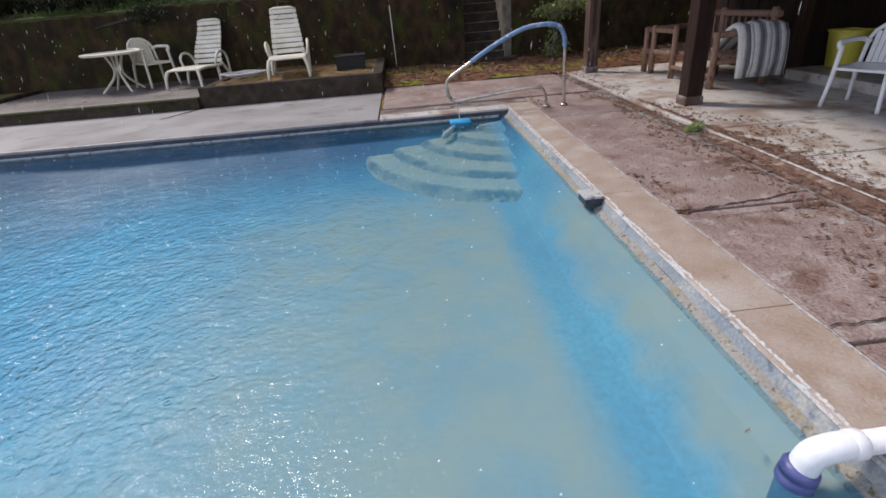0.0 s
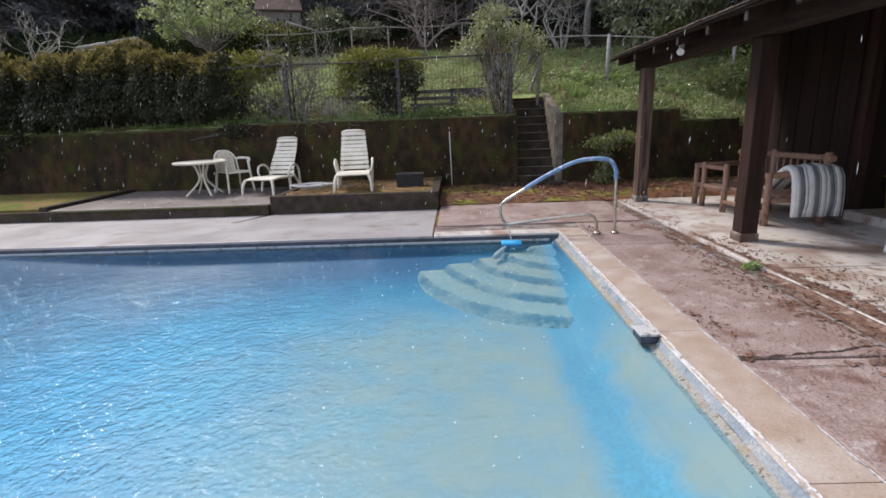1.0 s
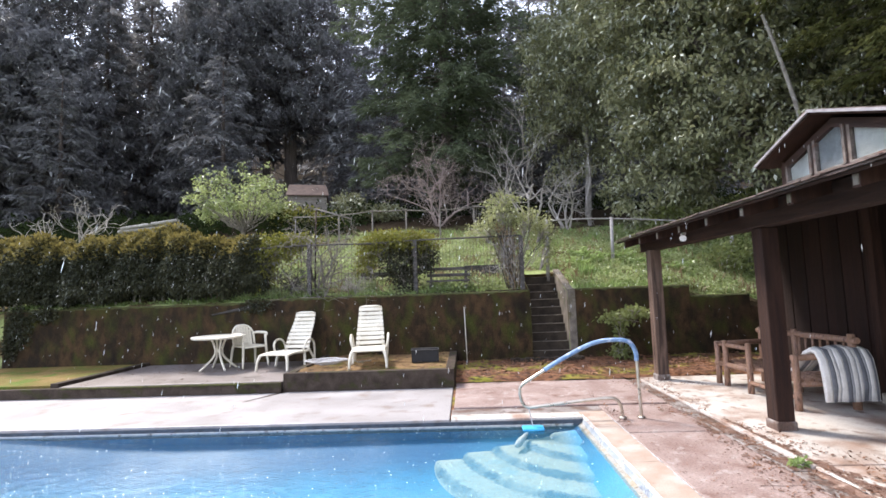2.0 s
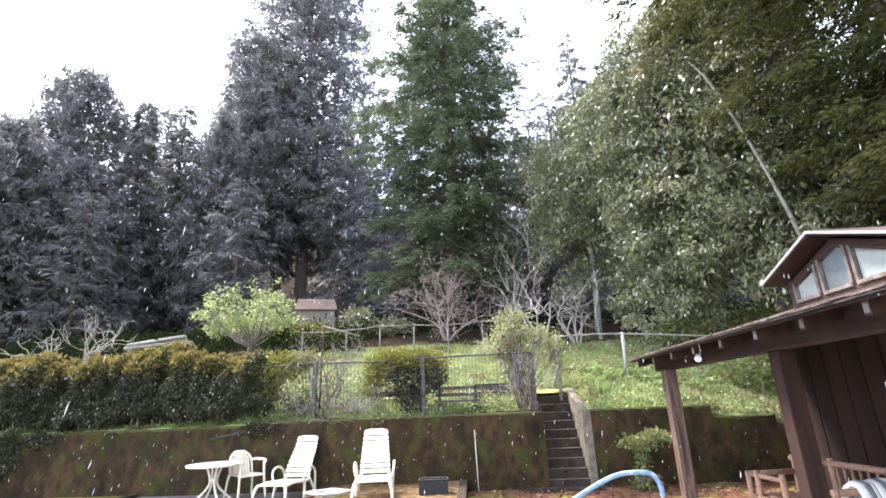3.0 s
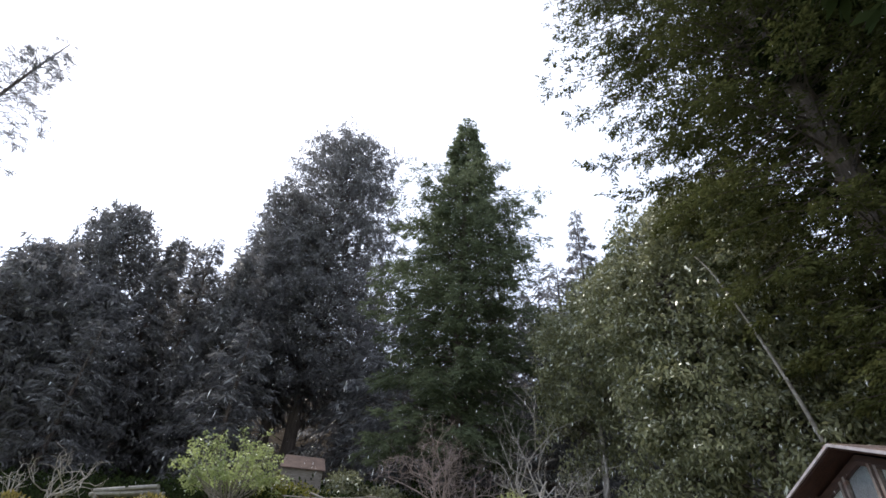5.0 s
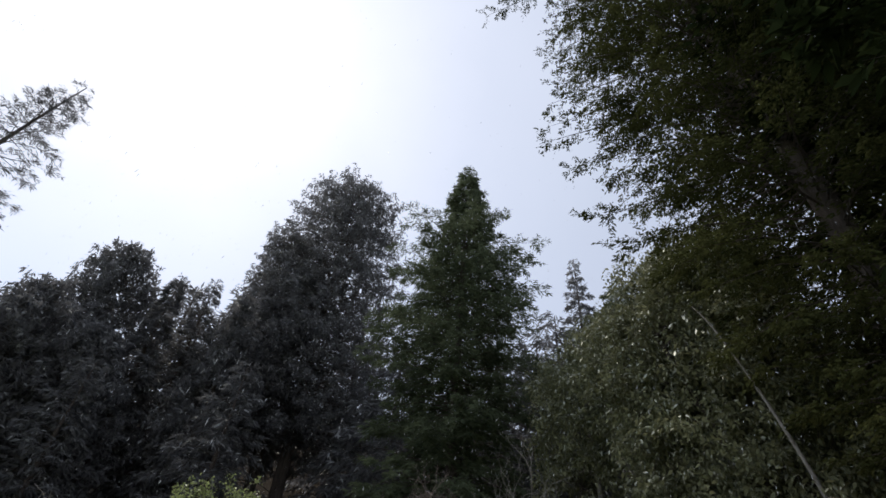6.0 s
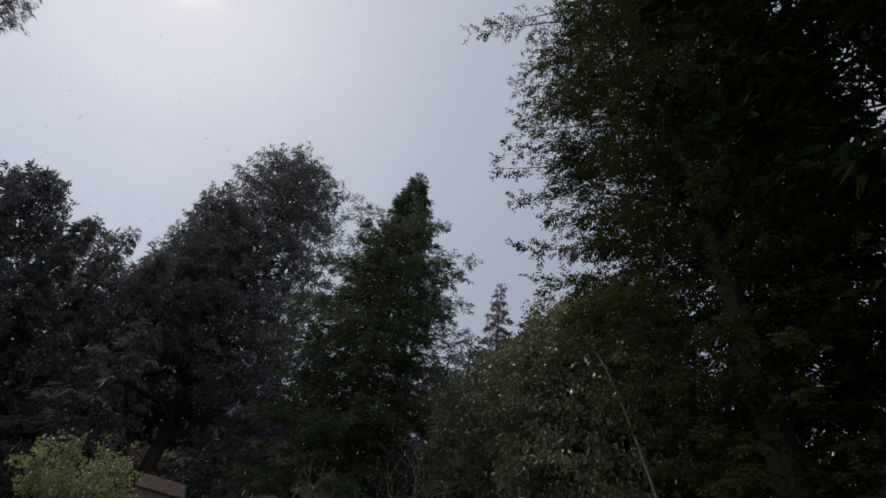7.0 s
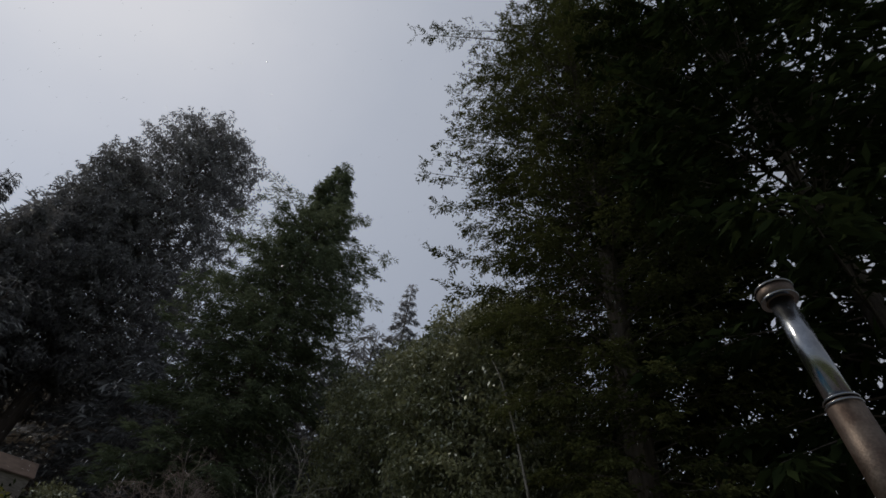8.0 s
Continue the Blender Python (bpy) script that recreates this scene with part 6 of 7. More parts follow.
def leaf_tips(rng, tips, n, spread, size, width=0.45, droop=0.2, depths=(0, 1)):
    at, way = [], []
    for p, d, k in tips:
        if k in depths:
            at.append(p + rng.normal(size=(n, 3)) * spread)
            way.append(unit(d * 0.4 + rng.normal(size=(n, 3)) + np.array([0, 0, -droop])))
    at, way = np.concatenate(at), np.concatenate(way)
    return leaves(rng, at, way, size * (0.7 + 0.6 * rng.random(len(at))), width, 0.1)


def broadleaf(name, label, x, y, height, blobs, seed, leaf_n, leaf_size, material, bark="bark", trunk_r=0.22, trunk_to=None, group="", base_z=None, limb=None):
    """An evergreen broadleaf tree: stems to each mass of foliage, and leaves clustered on twigs in it. blobs: centre and radii, from the foot."""
    rng = np.random.default_rng(seed)
    gz = ground_z(x, y) - 0.2 if base_z is None else base_z
    tree = thing(name, label, "tree", pose(x, y, gz), group=group)
    bm = bmesh.new()
    end = Vector(trunk_to) if trunk_to else Vector((0, 0, height * 0.8))
    mids = [Vector((0, 0, 0)), end * 0.35 + Vector((0.15, 0, 0.1)), end * 0.7, end]
    tube(bm, bend(mids, 4), [trunk_r * (1 - 0.075 * k) for k in range(13)], 9)
    part("trunk", bm, M[bark], tree)
    if limb:
        part("limb", tubed(bend([Vector(p) - Vector((x, y, gz)) for p in limb], 5), [0.095 - 0.0035 * k for k in range(5 * (len(limb) - 1) + 1)], 8), M["palebark"], tree, "pale leaning limb")
    lb = bmesh.new()
    at, way = [], []
    total = sum(b[3] * b[4] * b[5] for b in blobs) ** 1.0
    for cx, cy, cz, rx, ry, rz in blobs:
        c, rr = np.array([cx, cy, cz]), np.array([rx, ry, rz])
        f = min(0.95, max(0.15, cz / max(0.1, end.z) * 0.75))
        st = end * f
        tube(lb, bend([st, (st + Vector(c)) / 2 + Vector((0, 0, 0.15 * rz)), Vector(c)], 3), [trunk_r * 0.45 * (1 - 0.12 * k) for k in range(7)], 5, cap=False)
        share = int(leaf_n * (rx * ry * rz) / total)
        clumps = max(8, share // 55)
        u = unit(rng.normal(size=(clumps, 3))) * (rng.random((clumps, 1)) ** 0.30) * rr * (0.85 + 0.3 * rng.random((clumps, 1)))
        for k in range(0, clumps, max(1, clumps // 40)):
            tube(lb, [Vector(c), Vector(c + u[k] * 0.5) + Vector((0, 0, 0.1)), Vector(c + u[k])], [0.016, 0.010, 0.004], 3, cap=False)
        for k in range(clumps):
            n = 55
            at.append(c + u[k] + rng.normal(size=(n, 3)) * np.array([0.24, 0.24, 0.2]) * (0.7 + 0.06 * max(rx, rz)))
            way.append(unit(rng.normal(size=(n, 3)) + np.array([0, 0, -0.55]) + u[k] / np.linalg.norm(rr) * 0.6))
    tagged(part("branchwork", lb, M["bark"], tree), kind="stuff")
    at, way = np.concatenate(at), np.concatenate(way)
    quads("crown", leaves(rng, at, way, leaf_size * (0.65 + 0.7 * rng.random(len(at))), 0.42, 0.12), material, tree, "leafy crown with gaps")
    return tree


def bare_tree(name, label, x, y, height, seed, bark="twig", stems=3, spread=0.6, depth=4, up=0.2, r=0.06, kids=(2, 4), leafed=None, base_z=None, group="", ln=10, ls=0.12, lspread=0.14, shrink=0.68, wig=0.18):
    rng = np.random.default_rng(seed)
    tree = thing(name, label, "tree", pose(x, y, ground_z(x, y) - 0.1 if base_z is None else base_z), group=group)
    bm, tips = bmesh.new(), []
    for k in range(stems):
        a = 2 * math.pi * k / stems + rng.random()
        forked(bm, rng, (0.05 * math.cos(a), 0.05 * math.sin(a), 0), (0.45 * math.cos(a) * spread, 0.45 * math.sin(a) * spread, 1), height * 0.42, r, depth, tips, spread, up, kids, shrink, wig=wig)
    part("branchwork", bm, M[bark], tree)
    if leafed:
        quads("foliage", leaf_tips(rng, tips, ln, lspread, ls), M[leafed], tree)
    return tree


def shrub(name, label, m, blobs, n, size, material, seed, group="", category="shrub", bark="twig"):
    """A bush: stems from the foot and leaves in uneven masses."""
    rng = np.random.default_rng(seed)
    b = thing(name, label, category, m, group=group)
    st = bmesh.new()
    at, way = [], []
    tot = sum(q[3] * q[4] * q[5] for q in blobs)
    for cx, cy, cz, rx, ry, rz in blobs:
        c, rr = np.array([cx, cy, cz]), np.array([rx, ry, rz])
        k = max(30, int(n * rx * ry * rz / tot))
        u = unit(rng.normal(size=(k, 3)))
        rad = 0.45 + 0.58 * rng.random((k, 1))
        bump = np.array([noise.noise(Vector(v) * 2.3 + Vector((seed, cx, cy))) for v in u])[:, None]
        p = c + u * rr * (rad + 0.55 * bump)
        at.append(p)
        way.append(unit(u * 0.7 + rng.normal(size=(k, 3)) * 0.8))
        for j in range(0, k, max(1, k // 14)):
            tube(st, [Vector((cx * 0.8, cy * 0.8, max(0.0, cz - rz))), Vector(c * 0.6 + p[j] * 0.4), Vector(p[j])], [0.02, 0.012, 0.004], 3, cap=False)
    tagged(part("stemwork", st, M[bark], b), kind="stuff")
    at, way = np.concatenate(at), np.concatenate(way)
    quads("foliage", leaves(rng, at, way, size * (0.6 + 0.8 * rng.random(len(at))), 0.5, 0.1), material, b)
    return b


def leafing_tree(x, y):
    """A small spreading tree whose limbs carry separate puffs of young leaves."""
    rng = np.random.default_rng(93)
    t = thing("spring_tree", "small spreading tree with lime-green spring leaves", "tree", pose(x, y, ground_z(x, y) - 0.05))
    bm, at, way = bmesh.new(), [], []
    for k in range(34):
        a, r = k * 2.399, (0.25 + 0.75 * rng.random()) ** 0.6
        e = np.array([2.0 * r * math.cos(a) - 0.15, 1.5 * r * math.sin(a), 1.25 + 2.10 * rng.random() * (1.05 - 0.5 * r * r)])
        m = np.array([0.40 * e[0] + 0.12 * rng.normal(), 0.40 * e[1], 0.75 + 0.35 * rng.random()])
        tube(bm, bend([(0.05 * math.cos(a), 0.05 * math.sin(a), 0.42 + 0.012 * k), m, e * np.array([0.8, 0.8, 0.9]), e], 3), [0.034 - 0.003 * q for q in range(10)], 5, cap=False)
        for _ in range(6):
            f = rng.random() ** 0.3
            c = m * (1 - f) + e * f + rng.normal(size=3) * np.array([0.20, 0.20, 0.15])
            tube(bm, [m * 0.6 * (1 - f) + e * (0.4 + 0.6 * f) if f > 0.3 else m, c], [0.010, 0.004], 3, cap=False)
            n = 32
            at.append(c + rng.normal(size=(n, 3)) * np.array([0.12, 0.12, 0.08]))
            way.append(unit(rng.normal(size=(n, 3)) + np.array([0, 0, 0.35])))
    tube(bm, bend([(0.03, 0, -0.1), (-0.03, 0, 0.3), (0.02, 0, 0.55), (0, 0, 0.8)], 3), [0.10 - 0.006 * q for q in range(10)], 8)
    part("branchwork", bm, M["oldwood"], t)
    at, way = np.concatenate(at), np.concatenate(way)
    quads("foliage", leaves(rng, at, way, 0.104 * (0.6 + 0.8 * rng.random(len(at))), 0.5, 0.1), M["lime"], t, "puffs of lime-green leaves")
    return t


def fern(x, y):
    """A fern: arching fronds with leaflets to both sides."""
    rng = np.random.default_rng(int(x * 100 + y * 10))
    t = thing("fern", "bright green fern arching over the slope", "fern", pose(x, y, ground_z(x, y)), group="ferns")
    at, way, sz = [], [], []
    st = bmesh.new()
    for k in range(13):
        a, L = 2 * math.pi * k / 13 + rng.random() * 0.4, 0.45 + 0.3 * rng.random()
        out = np.array([math.cos(a), math.sin(a), 0])
        s = np.linspace(0.12, 1, 22)
        line = out * (L * s)[:, None] + np.array([0, 0, 1.0]) * (L * (1.15 * s - 0.75 * s * s))[:, None]
        tube(st, [(0, 0, -0.02)] + [tuple(v) for v in line[::5]], [0.005] * (1 + len(line[::5])), 3, cap=False)
        for sg in (-1, 1):
            at.append(line)
            way.append(unit(np.cross(out, [0, 0, 1.0]) * sg + out * 0.35 + rng.normal(size=(22, 3)) * 0.12))
            sz.append(0.16 * L / 0.6 * (1.08 - s) + 0.02)
    part("frond_stalks", st, M["bush"], t)
    quads("fronds", leaves(rng, np.concatenate(at), np.concatenate(way), np.concatenate(sz), 0.28, 0.12), M["grass"], t)
    return t


def make_wood():
    C = conifer
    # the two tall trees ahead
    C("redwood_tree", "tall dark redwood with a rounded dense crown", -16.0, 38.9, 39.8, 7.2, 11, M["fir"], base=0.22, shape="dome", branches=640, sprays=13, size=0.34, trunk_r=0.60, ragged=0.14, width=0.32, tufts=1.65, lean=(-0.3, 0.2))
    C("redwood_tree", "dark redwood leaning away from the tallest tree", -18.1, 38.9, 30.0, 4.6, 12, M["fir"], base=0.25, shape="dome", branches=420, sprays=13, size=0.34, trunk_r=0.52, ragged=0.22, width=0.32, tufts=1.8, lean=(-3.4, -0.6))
    C("fir_tree", "tall pointed fir with ragged green tiers", -2.2, 24.6, 28.6, 5.0, 13, M["firgreen"], base=0.10, shape="spire", branches=500, sprays=470, size=0.27, trunk_r=0.4, ragged=0.50, droop=0.16, width=0.20,
      boughs=((3.2, 24.1, 26.2), (2.5, 24.0, 24.6), (0.9, 24.2, 29.0), (3.2, 23.8, 21.9), (-4.8, 24.1, 25.2), (-4.2, 24.2, 23.9), (-5.1, 24.0, 21.8)))
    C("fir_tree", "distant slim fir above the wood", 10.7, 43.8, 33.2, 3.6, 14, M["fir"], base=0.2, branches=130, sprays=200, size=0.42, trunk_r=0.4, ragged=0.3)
    C("fir_tree", "distant rounded fir above the wood", 14.0, 40.8, 27.6, 5.0, 15, M["firgreen"], base=0.2, shape="wide", branches=120, sprays=300, size=0.5, trunk_r=0.4)
    # group towards the sun
    for i, (x, y, top, r, sh, base, tf) in enumerate(((-28.5, 22.8, 19.8, 5.0, "wide", 0.06, 1.9), (-30.2, 29.5, 28.0, 3.4, "dome", 0.32, 2.0), (-24.8, 28.8, 25.2, 2.0, "cone", 0.2, 0), (-23.8, 31.9, 27.4, 3.0, "cone", 0.10, 0), (-19.8, 30.8, 24.8, 3.6, "cone", 0.08, 1.9), (-25.5, 25.0, 18.0, 4.8, "wide", 0.06, 1.9), (-33.5, 20.5, 17.5, 5.0, "wide", 0.06, 0), (-31.5, 26.5, 20.0, 4.2, "wide", 0.06, 1.9), (-22.0, 33.5, 24.0, 4.6, "wide", 0.06, 1.9))):
        gz = ground_z(x, y)
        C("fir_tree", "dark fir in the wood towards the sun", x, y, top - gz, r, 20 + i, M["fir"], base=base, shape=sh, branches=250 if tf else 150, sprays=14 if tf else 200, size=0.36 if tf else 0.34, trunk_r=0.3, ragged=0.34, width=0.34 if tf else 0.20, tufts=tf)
    C("pine_tree", "tall pine whose tip leans into the sky", -27.4, 12.0, 24.4, 3.4, 31, M["fir"], base=0.5, shape="cone", branches=90, sprays=260, size=0.28, trunk_r=0.35, ragged=0.5, droop=0.0, width=0.12, lean=(3.2, 0.6))
    # dark wood between and behind
    for i, (x, y, h, r) in enumerate(((-6.8, 33, 13, 4.6), (3.8, 32, 14, 4.8), (8.5, 30, 15, 4.6), (-12.4, 41, 10, 5), (-2, 40, 9, 5), (6.5, 40, 12, 5), (14, 34, 15, 5), (20, 30, 15, 5), (-22, 40, 19, 5), (-30, 39, 18, 5), (-38, 30, 16, 5), (-42, 22, 15, 5), (22, 22, 14, 5), (-9.5, 36, 9.5, 5), (1.0, 36, 16, 5), (10, 36, 15, 5), (-34, 26, 12, 5), (-28, 21.5, 11, 4), (-22.5, 22.5, 9, 4), (-37, 35, 19, 5), (-16, 27, 10, 4), (-26, 36, 14, 5), (-5, 29.5, 11, 4), (5.5, 27.5, 10, 4), (-8, 44, 10, 5), (-14, 49, 13, 5), (3, 45, 11, 5), (-3.5, 47, 8, 5), (-26, 46, 20, 5), (-35, 44, 19, 5), (8.5, 47, 16, 5), (18, 40, 16, 5))):
        h += 0.17 * max(0.0, y - 23) + 0.22 * max(0.0, y - 26)
        if i < 3:
            proto = C("fir_tree", "dark fir in the depth of the wood", x, y, h, r, 40 + i, M["fir"], base=0.03, shape="wide", branches=90, sprays=72, size=0.62, trunk_r=0.35, ragged=0.4)
            if i == 0:
                first, h0 = proto, h
        else:
            s = h / h0
            copy_thing(first, pose(x, y, ground_z(x, y) - 0.3, 0, 0, 57 * i) @ Matrix.Diagonal((s, s, s, 1)))
    # evergreens beside and over the house
    broadleaf("bay_tree", "broad evergreen bay tree with glossy grey-green leaves", 8.8, 13.6, 12.5,
              [(-1.8, 1.6, 6.6, 3.0, 2.6, 3.8), (0.6, 1.0, 9.6, 3.2, 2.8, 3.2), (2.4, 0.2, 6.2, 2.8, 2.6, 3.6), (-3.0, 2.6, 3.6, 2.0, 2.0, 2.2), (0.2, -0.4, 4.6, 2.6, 1.8, 2.4), (-0.5, 3.0, 11.2, 2.6, 2.4, 2.2), (4.8, 0.8, 8.2, 2.6, 2.6, 3.2), (4.2, 1.0, 4.0, 2.6, 2.4, 2.6), (-1.6, 2.2, 12.0, 2.4, 2.2, 2.8), (1.2, 2.0, 13.2, 2.8, 2.4, 2.8), (-3.2, 2.4, 8.2, 2.0, 2.0, 2.8), (-4.0, 2.4, 9.9, 2.1, 2.0, 2.5), (-2.4, 2.4, 12.7, 2.3, 2.1, 2.5), (-0.6, 2.4, 14.5, 2.3, 2.1, 2.3), (1.6, 2.0, 14.9, 2.5, 2.1, 2.5)], 61, 170000, 0.20, M["bay"], trunk_r=0.2, trunk_to=(-3.2, 1.0, 11.0), bark="bark", group="trees beside the house",
              limb=[(8.8, 13.4, 2.6), (8.3, 12.2, 4.8), (8.02, 11.8, 6.24), (7.3, 11.7, 8.9), (6.53, 11.8, 11.4), (6.2, 12.2, 12.6)])
    broadleaf("bay_tree", "slender evergreen tree behind the fence", 4.2, 20.5, 12.0,
              [(-0.2, 0.5, 7.4, 2.6, 2.4, 3.6), (1.6, 0.3, 10.0, 2.8, 2.4, 3.0), (-0.6, 0.2, 4.0, 1.8, 1.8, 2.0), (3.2, -0.6, 6.6, 2.6, 2.2, 3.4)], 62, 48000, 0.2, M["bay"], trunk_r=0.16, bark="palebark", group="trees beside the house")
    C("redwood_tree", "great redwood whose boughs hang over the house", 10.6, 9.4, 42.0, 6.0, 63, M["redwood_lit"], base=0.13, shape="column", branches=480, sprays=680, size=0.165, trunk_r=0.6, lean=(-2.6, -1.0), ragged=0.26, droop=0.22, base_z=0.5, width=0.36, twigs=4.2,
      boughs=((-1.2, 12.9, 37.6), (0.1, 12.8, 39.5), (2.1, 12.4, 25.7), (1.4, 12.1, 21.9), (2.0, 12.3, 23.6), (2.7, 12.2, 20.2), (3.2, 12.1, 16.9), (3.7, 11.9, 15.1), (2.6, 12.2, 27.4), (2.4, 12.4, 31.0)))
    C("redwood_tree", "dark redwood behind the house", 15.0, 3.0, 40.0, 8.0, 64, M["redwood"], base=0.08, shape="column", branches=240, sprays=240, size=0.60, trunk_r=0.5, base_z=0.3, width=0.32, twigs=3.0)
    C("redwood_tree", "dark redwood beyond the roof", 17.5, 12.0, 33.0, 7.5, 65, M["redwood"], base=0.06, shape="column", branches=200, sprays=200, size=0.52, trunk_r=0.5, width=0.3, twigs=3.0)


make_wood()


def make_garden():
    # long hedge on the wall
    rng = np.random.default_rng(5)
    h = thing("hedge", "overgrown dark hedge with ochre shoots, hanging over the wall", "hedge", pose(-10.2, 10.30, 1.6))
    bm = bmesh.new()
    for k in range(60):
        x = -3.4 + 6.4 * rng.random()
        tube(bm, [(x, 0.15 * rng.normal(), 0), (x + 0.15 * rng.normal(), 0.2 * rng.normal(), 0.7), (x + 0.25 * rng.normal(), 0.25 * rng.normal(), 1.4)], [0.03, 0.02, 0.008], 4, cap=False)
    part("stemwork", bm, M["twig"], h)

    def mass(n, lo, hi):
        x = lo + (hi - lo) * rng.random(n)
        a = rng.random(n) * 2 * math.pi
        r = 0.55 + 0.5 * rng.random(n) ** 0.6
        lump = np.array([noise.noise((q * 1.3, 0.7 * math.cos(b), 3 + 0.7 * math.sin(b))) for q, b in zip(x, a)])
        ends = np.minimum(1, np.minimum((x - lo), (hi - x)) / 0.5) ** 0.5
        lump = lump + 0.5 * np.array([noise.noise((q * 4.1, 1.9 * math.cos(b), 7 + 1.9 * math.sin(b))) for q, b in zip(x, a)])
        flute = np.array([noise.noise((q * 2.4, 11.0, 0)) for q in x])
        y = np.cos(a) * 0.60 * r * (1 + 0.85 * lump + 0.55 * flute) * ends
        z = 1.02 + np.sin(a) * 0.80 * r * (1 + 0.42 * lump) * (0.4 + 0.6 * ends) + 0.10 * np.sin(x * 1.7)
        low = z < 0.75
        y = np.where(low, y - 0.22 * rng.random(n), y)
        z = np.where(low & (lump > 0.0), z - 0.25 * rng.random(n) ** 1.3, z)
        z = np.maximum(z, 0.22 + 0.30 * np.array([noise.noise((q * 1.9, 5.0, 0)) + 0.5 * noise.noise((q * 6, 8.0, 0)) for q in x]) + 0.16 * rng.random(n))
        return np.stack([x, y, z], 1)

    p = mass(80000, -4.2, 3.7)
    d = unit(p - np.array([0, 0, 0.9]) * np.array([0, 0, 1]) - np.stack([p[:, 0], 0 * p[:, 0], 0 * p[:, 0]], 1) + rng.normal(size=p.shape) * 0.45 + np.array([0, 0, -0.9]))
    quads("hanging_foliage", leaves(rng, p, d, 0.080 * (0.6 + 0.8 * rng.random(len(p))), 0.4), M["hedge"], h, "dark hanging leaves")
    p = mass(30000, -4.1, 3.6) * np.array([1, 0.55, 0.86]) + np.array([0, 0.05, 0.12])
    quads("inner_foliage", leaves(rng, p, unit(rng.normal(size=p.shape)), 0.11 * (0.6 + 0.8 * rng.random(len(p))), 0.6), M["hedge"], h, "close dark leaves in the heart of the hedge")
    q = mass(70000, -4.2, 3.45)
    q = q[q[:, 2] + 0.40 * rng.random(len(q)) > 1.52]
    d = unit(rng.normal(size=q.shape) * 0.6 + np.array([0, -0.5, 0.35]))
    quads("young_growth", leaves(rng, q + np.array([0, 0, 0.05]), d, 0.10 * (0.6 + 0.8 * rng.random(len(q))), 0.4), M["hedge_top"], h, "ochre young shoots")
    shrub("bush", "loose ochre brush spilling from the end of the hedge", pose(-6.5, 10.35, 1.6), [(0.1, 0, 1.35, 0.75, 0.4, 0.4), (0.7, 0.1, 1.55, 0.6, 0.35, 0.25), (-0.2, 0, 0.8, 0.35, 0.35, 0.6)], 3600, 0.09, M["olive"], 77)
    shrub("hanging_ivy", "dark ivy hanging from the hedge over the wall", pose(-12.2, 9.78, 0.35), [(-0.4, -0.06, 0.85, 0.35, 0.10, 0.55), (0.3, -0.05, 1.15, 0.40, 0.09, 0.20), (5.6, -0.05, 1.20, 0.4, 0.08, 0.18), (-0.6, -0.06, 0.4, 0.2, 0.08, 0.35)], 3400, 0.075, M["hedge"], 78, bark="darkwood")
    shrub("bush", "ochre-green bush growing over the wire fence", pose(-3.2, 10.45, 1.65), [(-0.1, 0, 1.42, 0.95, 0.45, 0.30), (0.45, 0, 1.30, 0.60, 0.4, 0.30), (-0.5, 0, 1.25, 0.5, 0.4, 0.34), (-0.85, 0, 0.9, 0.3, 0.3, 0.3)], 6800, 0.075, M["olive"], 7)
    shrub("bush", "dark trailing bush below the ochre one", pose(-3.1, 10.3, 1.65), [(0, 0, 0.80, 0.55, 0.3, 0.55), (0.15, 0, 0.30, 0.28, 0.25, 0.40), (0.6, 0.05, 0.95, 0.35, 0.25, 0.40)], 5200, 0.07, M["hedge"], 8)
    # vine over a post by the stairs
    shrub("climbing_vine", "pale green vine draped over the post beside the stairs", pose(-0.45, 10.35, 1.65), [(-0.55, 0, 1.55, 0.50, 0.35, 0.28), (-0.1, 0, 1.95, 0.55, 0.4, 0.30), (0.55, 0.2, 1.80, 0.60, 0.4, 0.34), (1.0, 0.3, 1.55, 0.35, 0.3, 0.30), (-0.05, 0.1, 2.35, 0.50, 0.3, 0.24), (-0.1, 0, 1.15, 0.28, 0.25, 0.45), (1.05, 0.3, 1.05, 0.20, 0.2, 0.50)], 4600, 0.070, M["vine"], 9)
    shrub("dead_vine", "column of dead brown vine leaves and stems on the post", pose(-0.35, 10.28, 1.62), [(-0.08, 0, 1.05, 0.30, 0.22, 0.55), (0.02, 0, 0.45, 0.26, 0.20, 0.50), (-0.2, 0, 1.5, 0.35, 0.25, 0.25)], 1900, 0.065, M["dry"], 209, bark="darkwood")
    bare_tree("vine_stems", "tangle of bare vine stems round the post", -0.38, 10.30, 2.0, 91, "darkwood", stems=7, spread=0.20, depth=3, r=0.018)
    bare_tree("vine_stems", "pale dry vine stems hanging round the post", -0.30, 10.25, 1.6, 191, "twig", stems=10, spread=0.5, depth=3, r=0.010)
    bare_tree("fence_brush", "dead brown twigs along the fence", -5.9, 10.35, 1.1, 192, "darkwood", stems=14, spread=1.1, depth=3, r=0.012, up=0.0)
    bare_tree("fence_brush", "dead brown twigs along the fence", -4.3, 10.35, 0.9, 193, "twig", stems=12, spread=1.2, depth=3, r=0.010, up=0.0)
    # leafing and bare trees
    bare_tree("fruit_tree", "bare espalier fruit tree against the fence post", -5.2, 10.5, 2.5, 92, "oldwood", stems=8, spread=0.95, depth=4, up=0.12, r=0.030, kids=(2, 4), wig=0.30)
    leafing_tree(-10.45, 17.5)
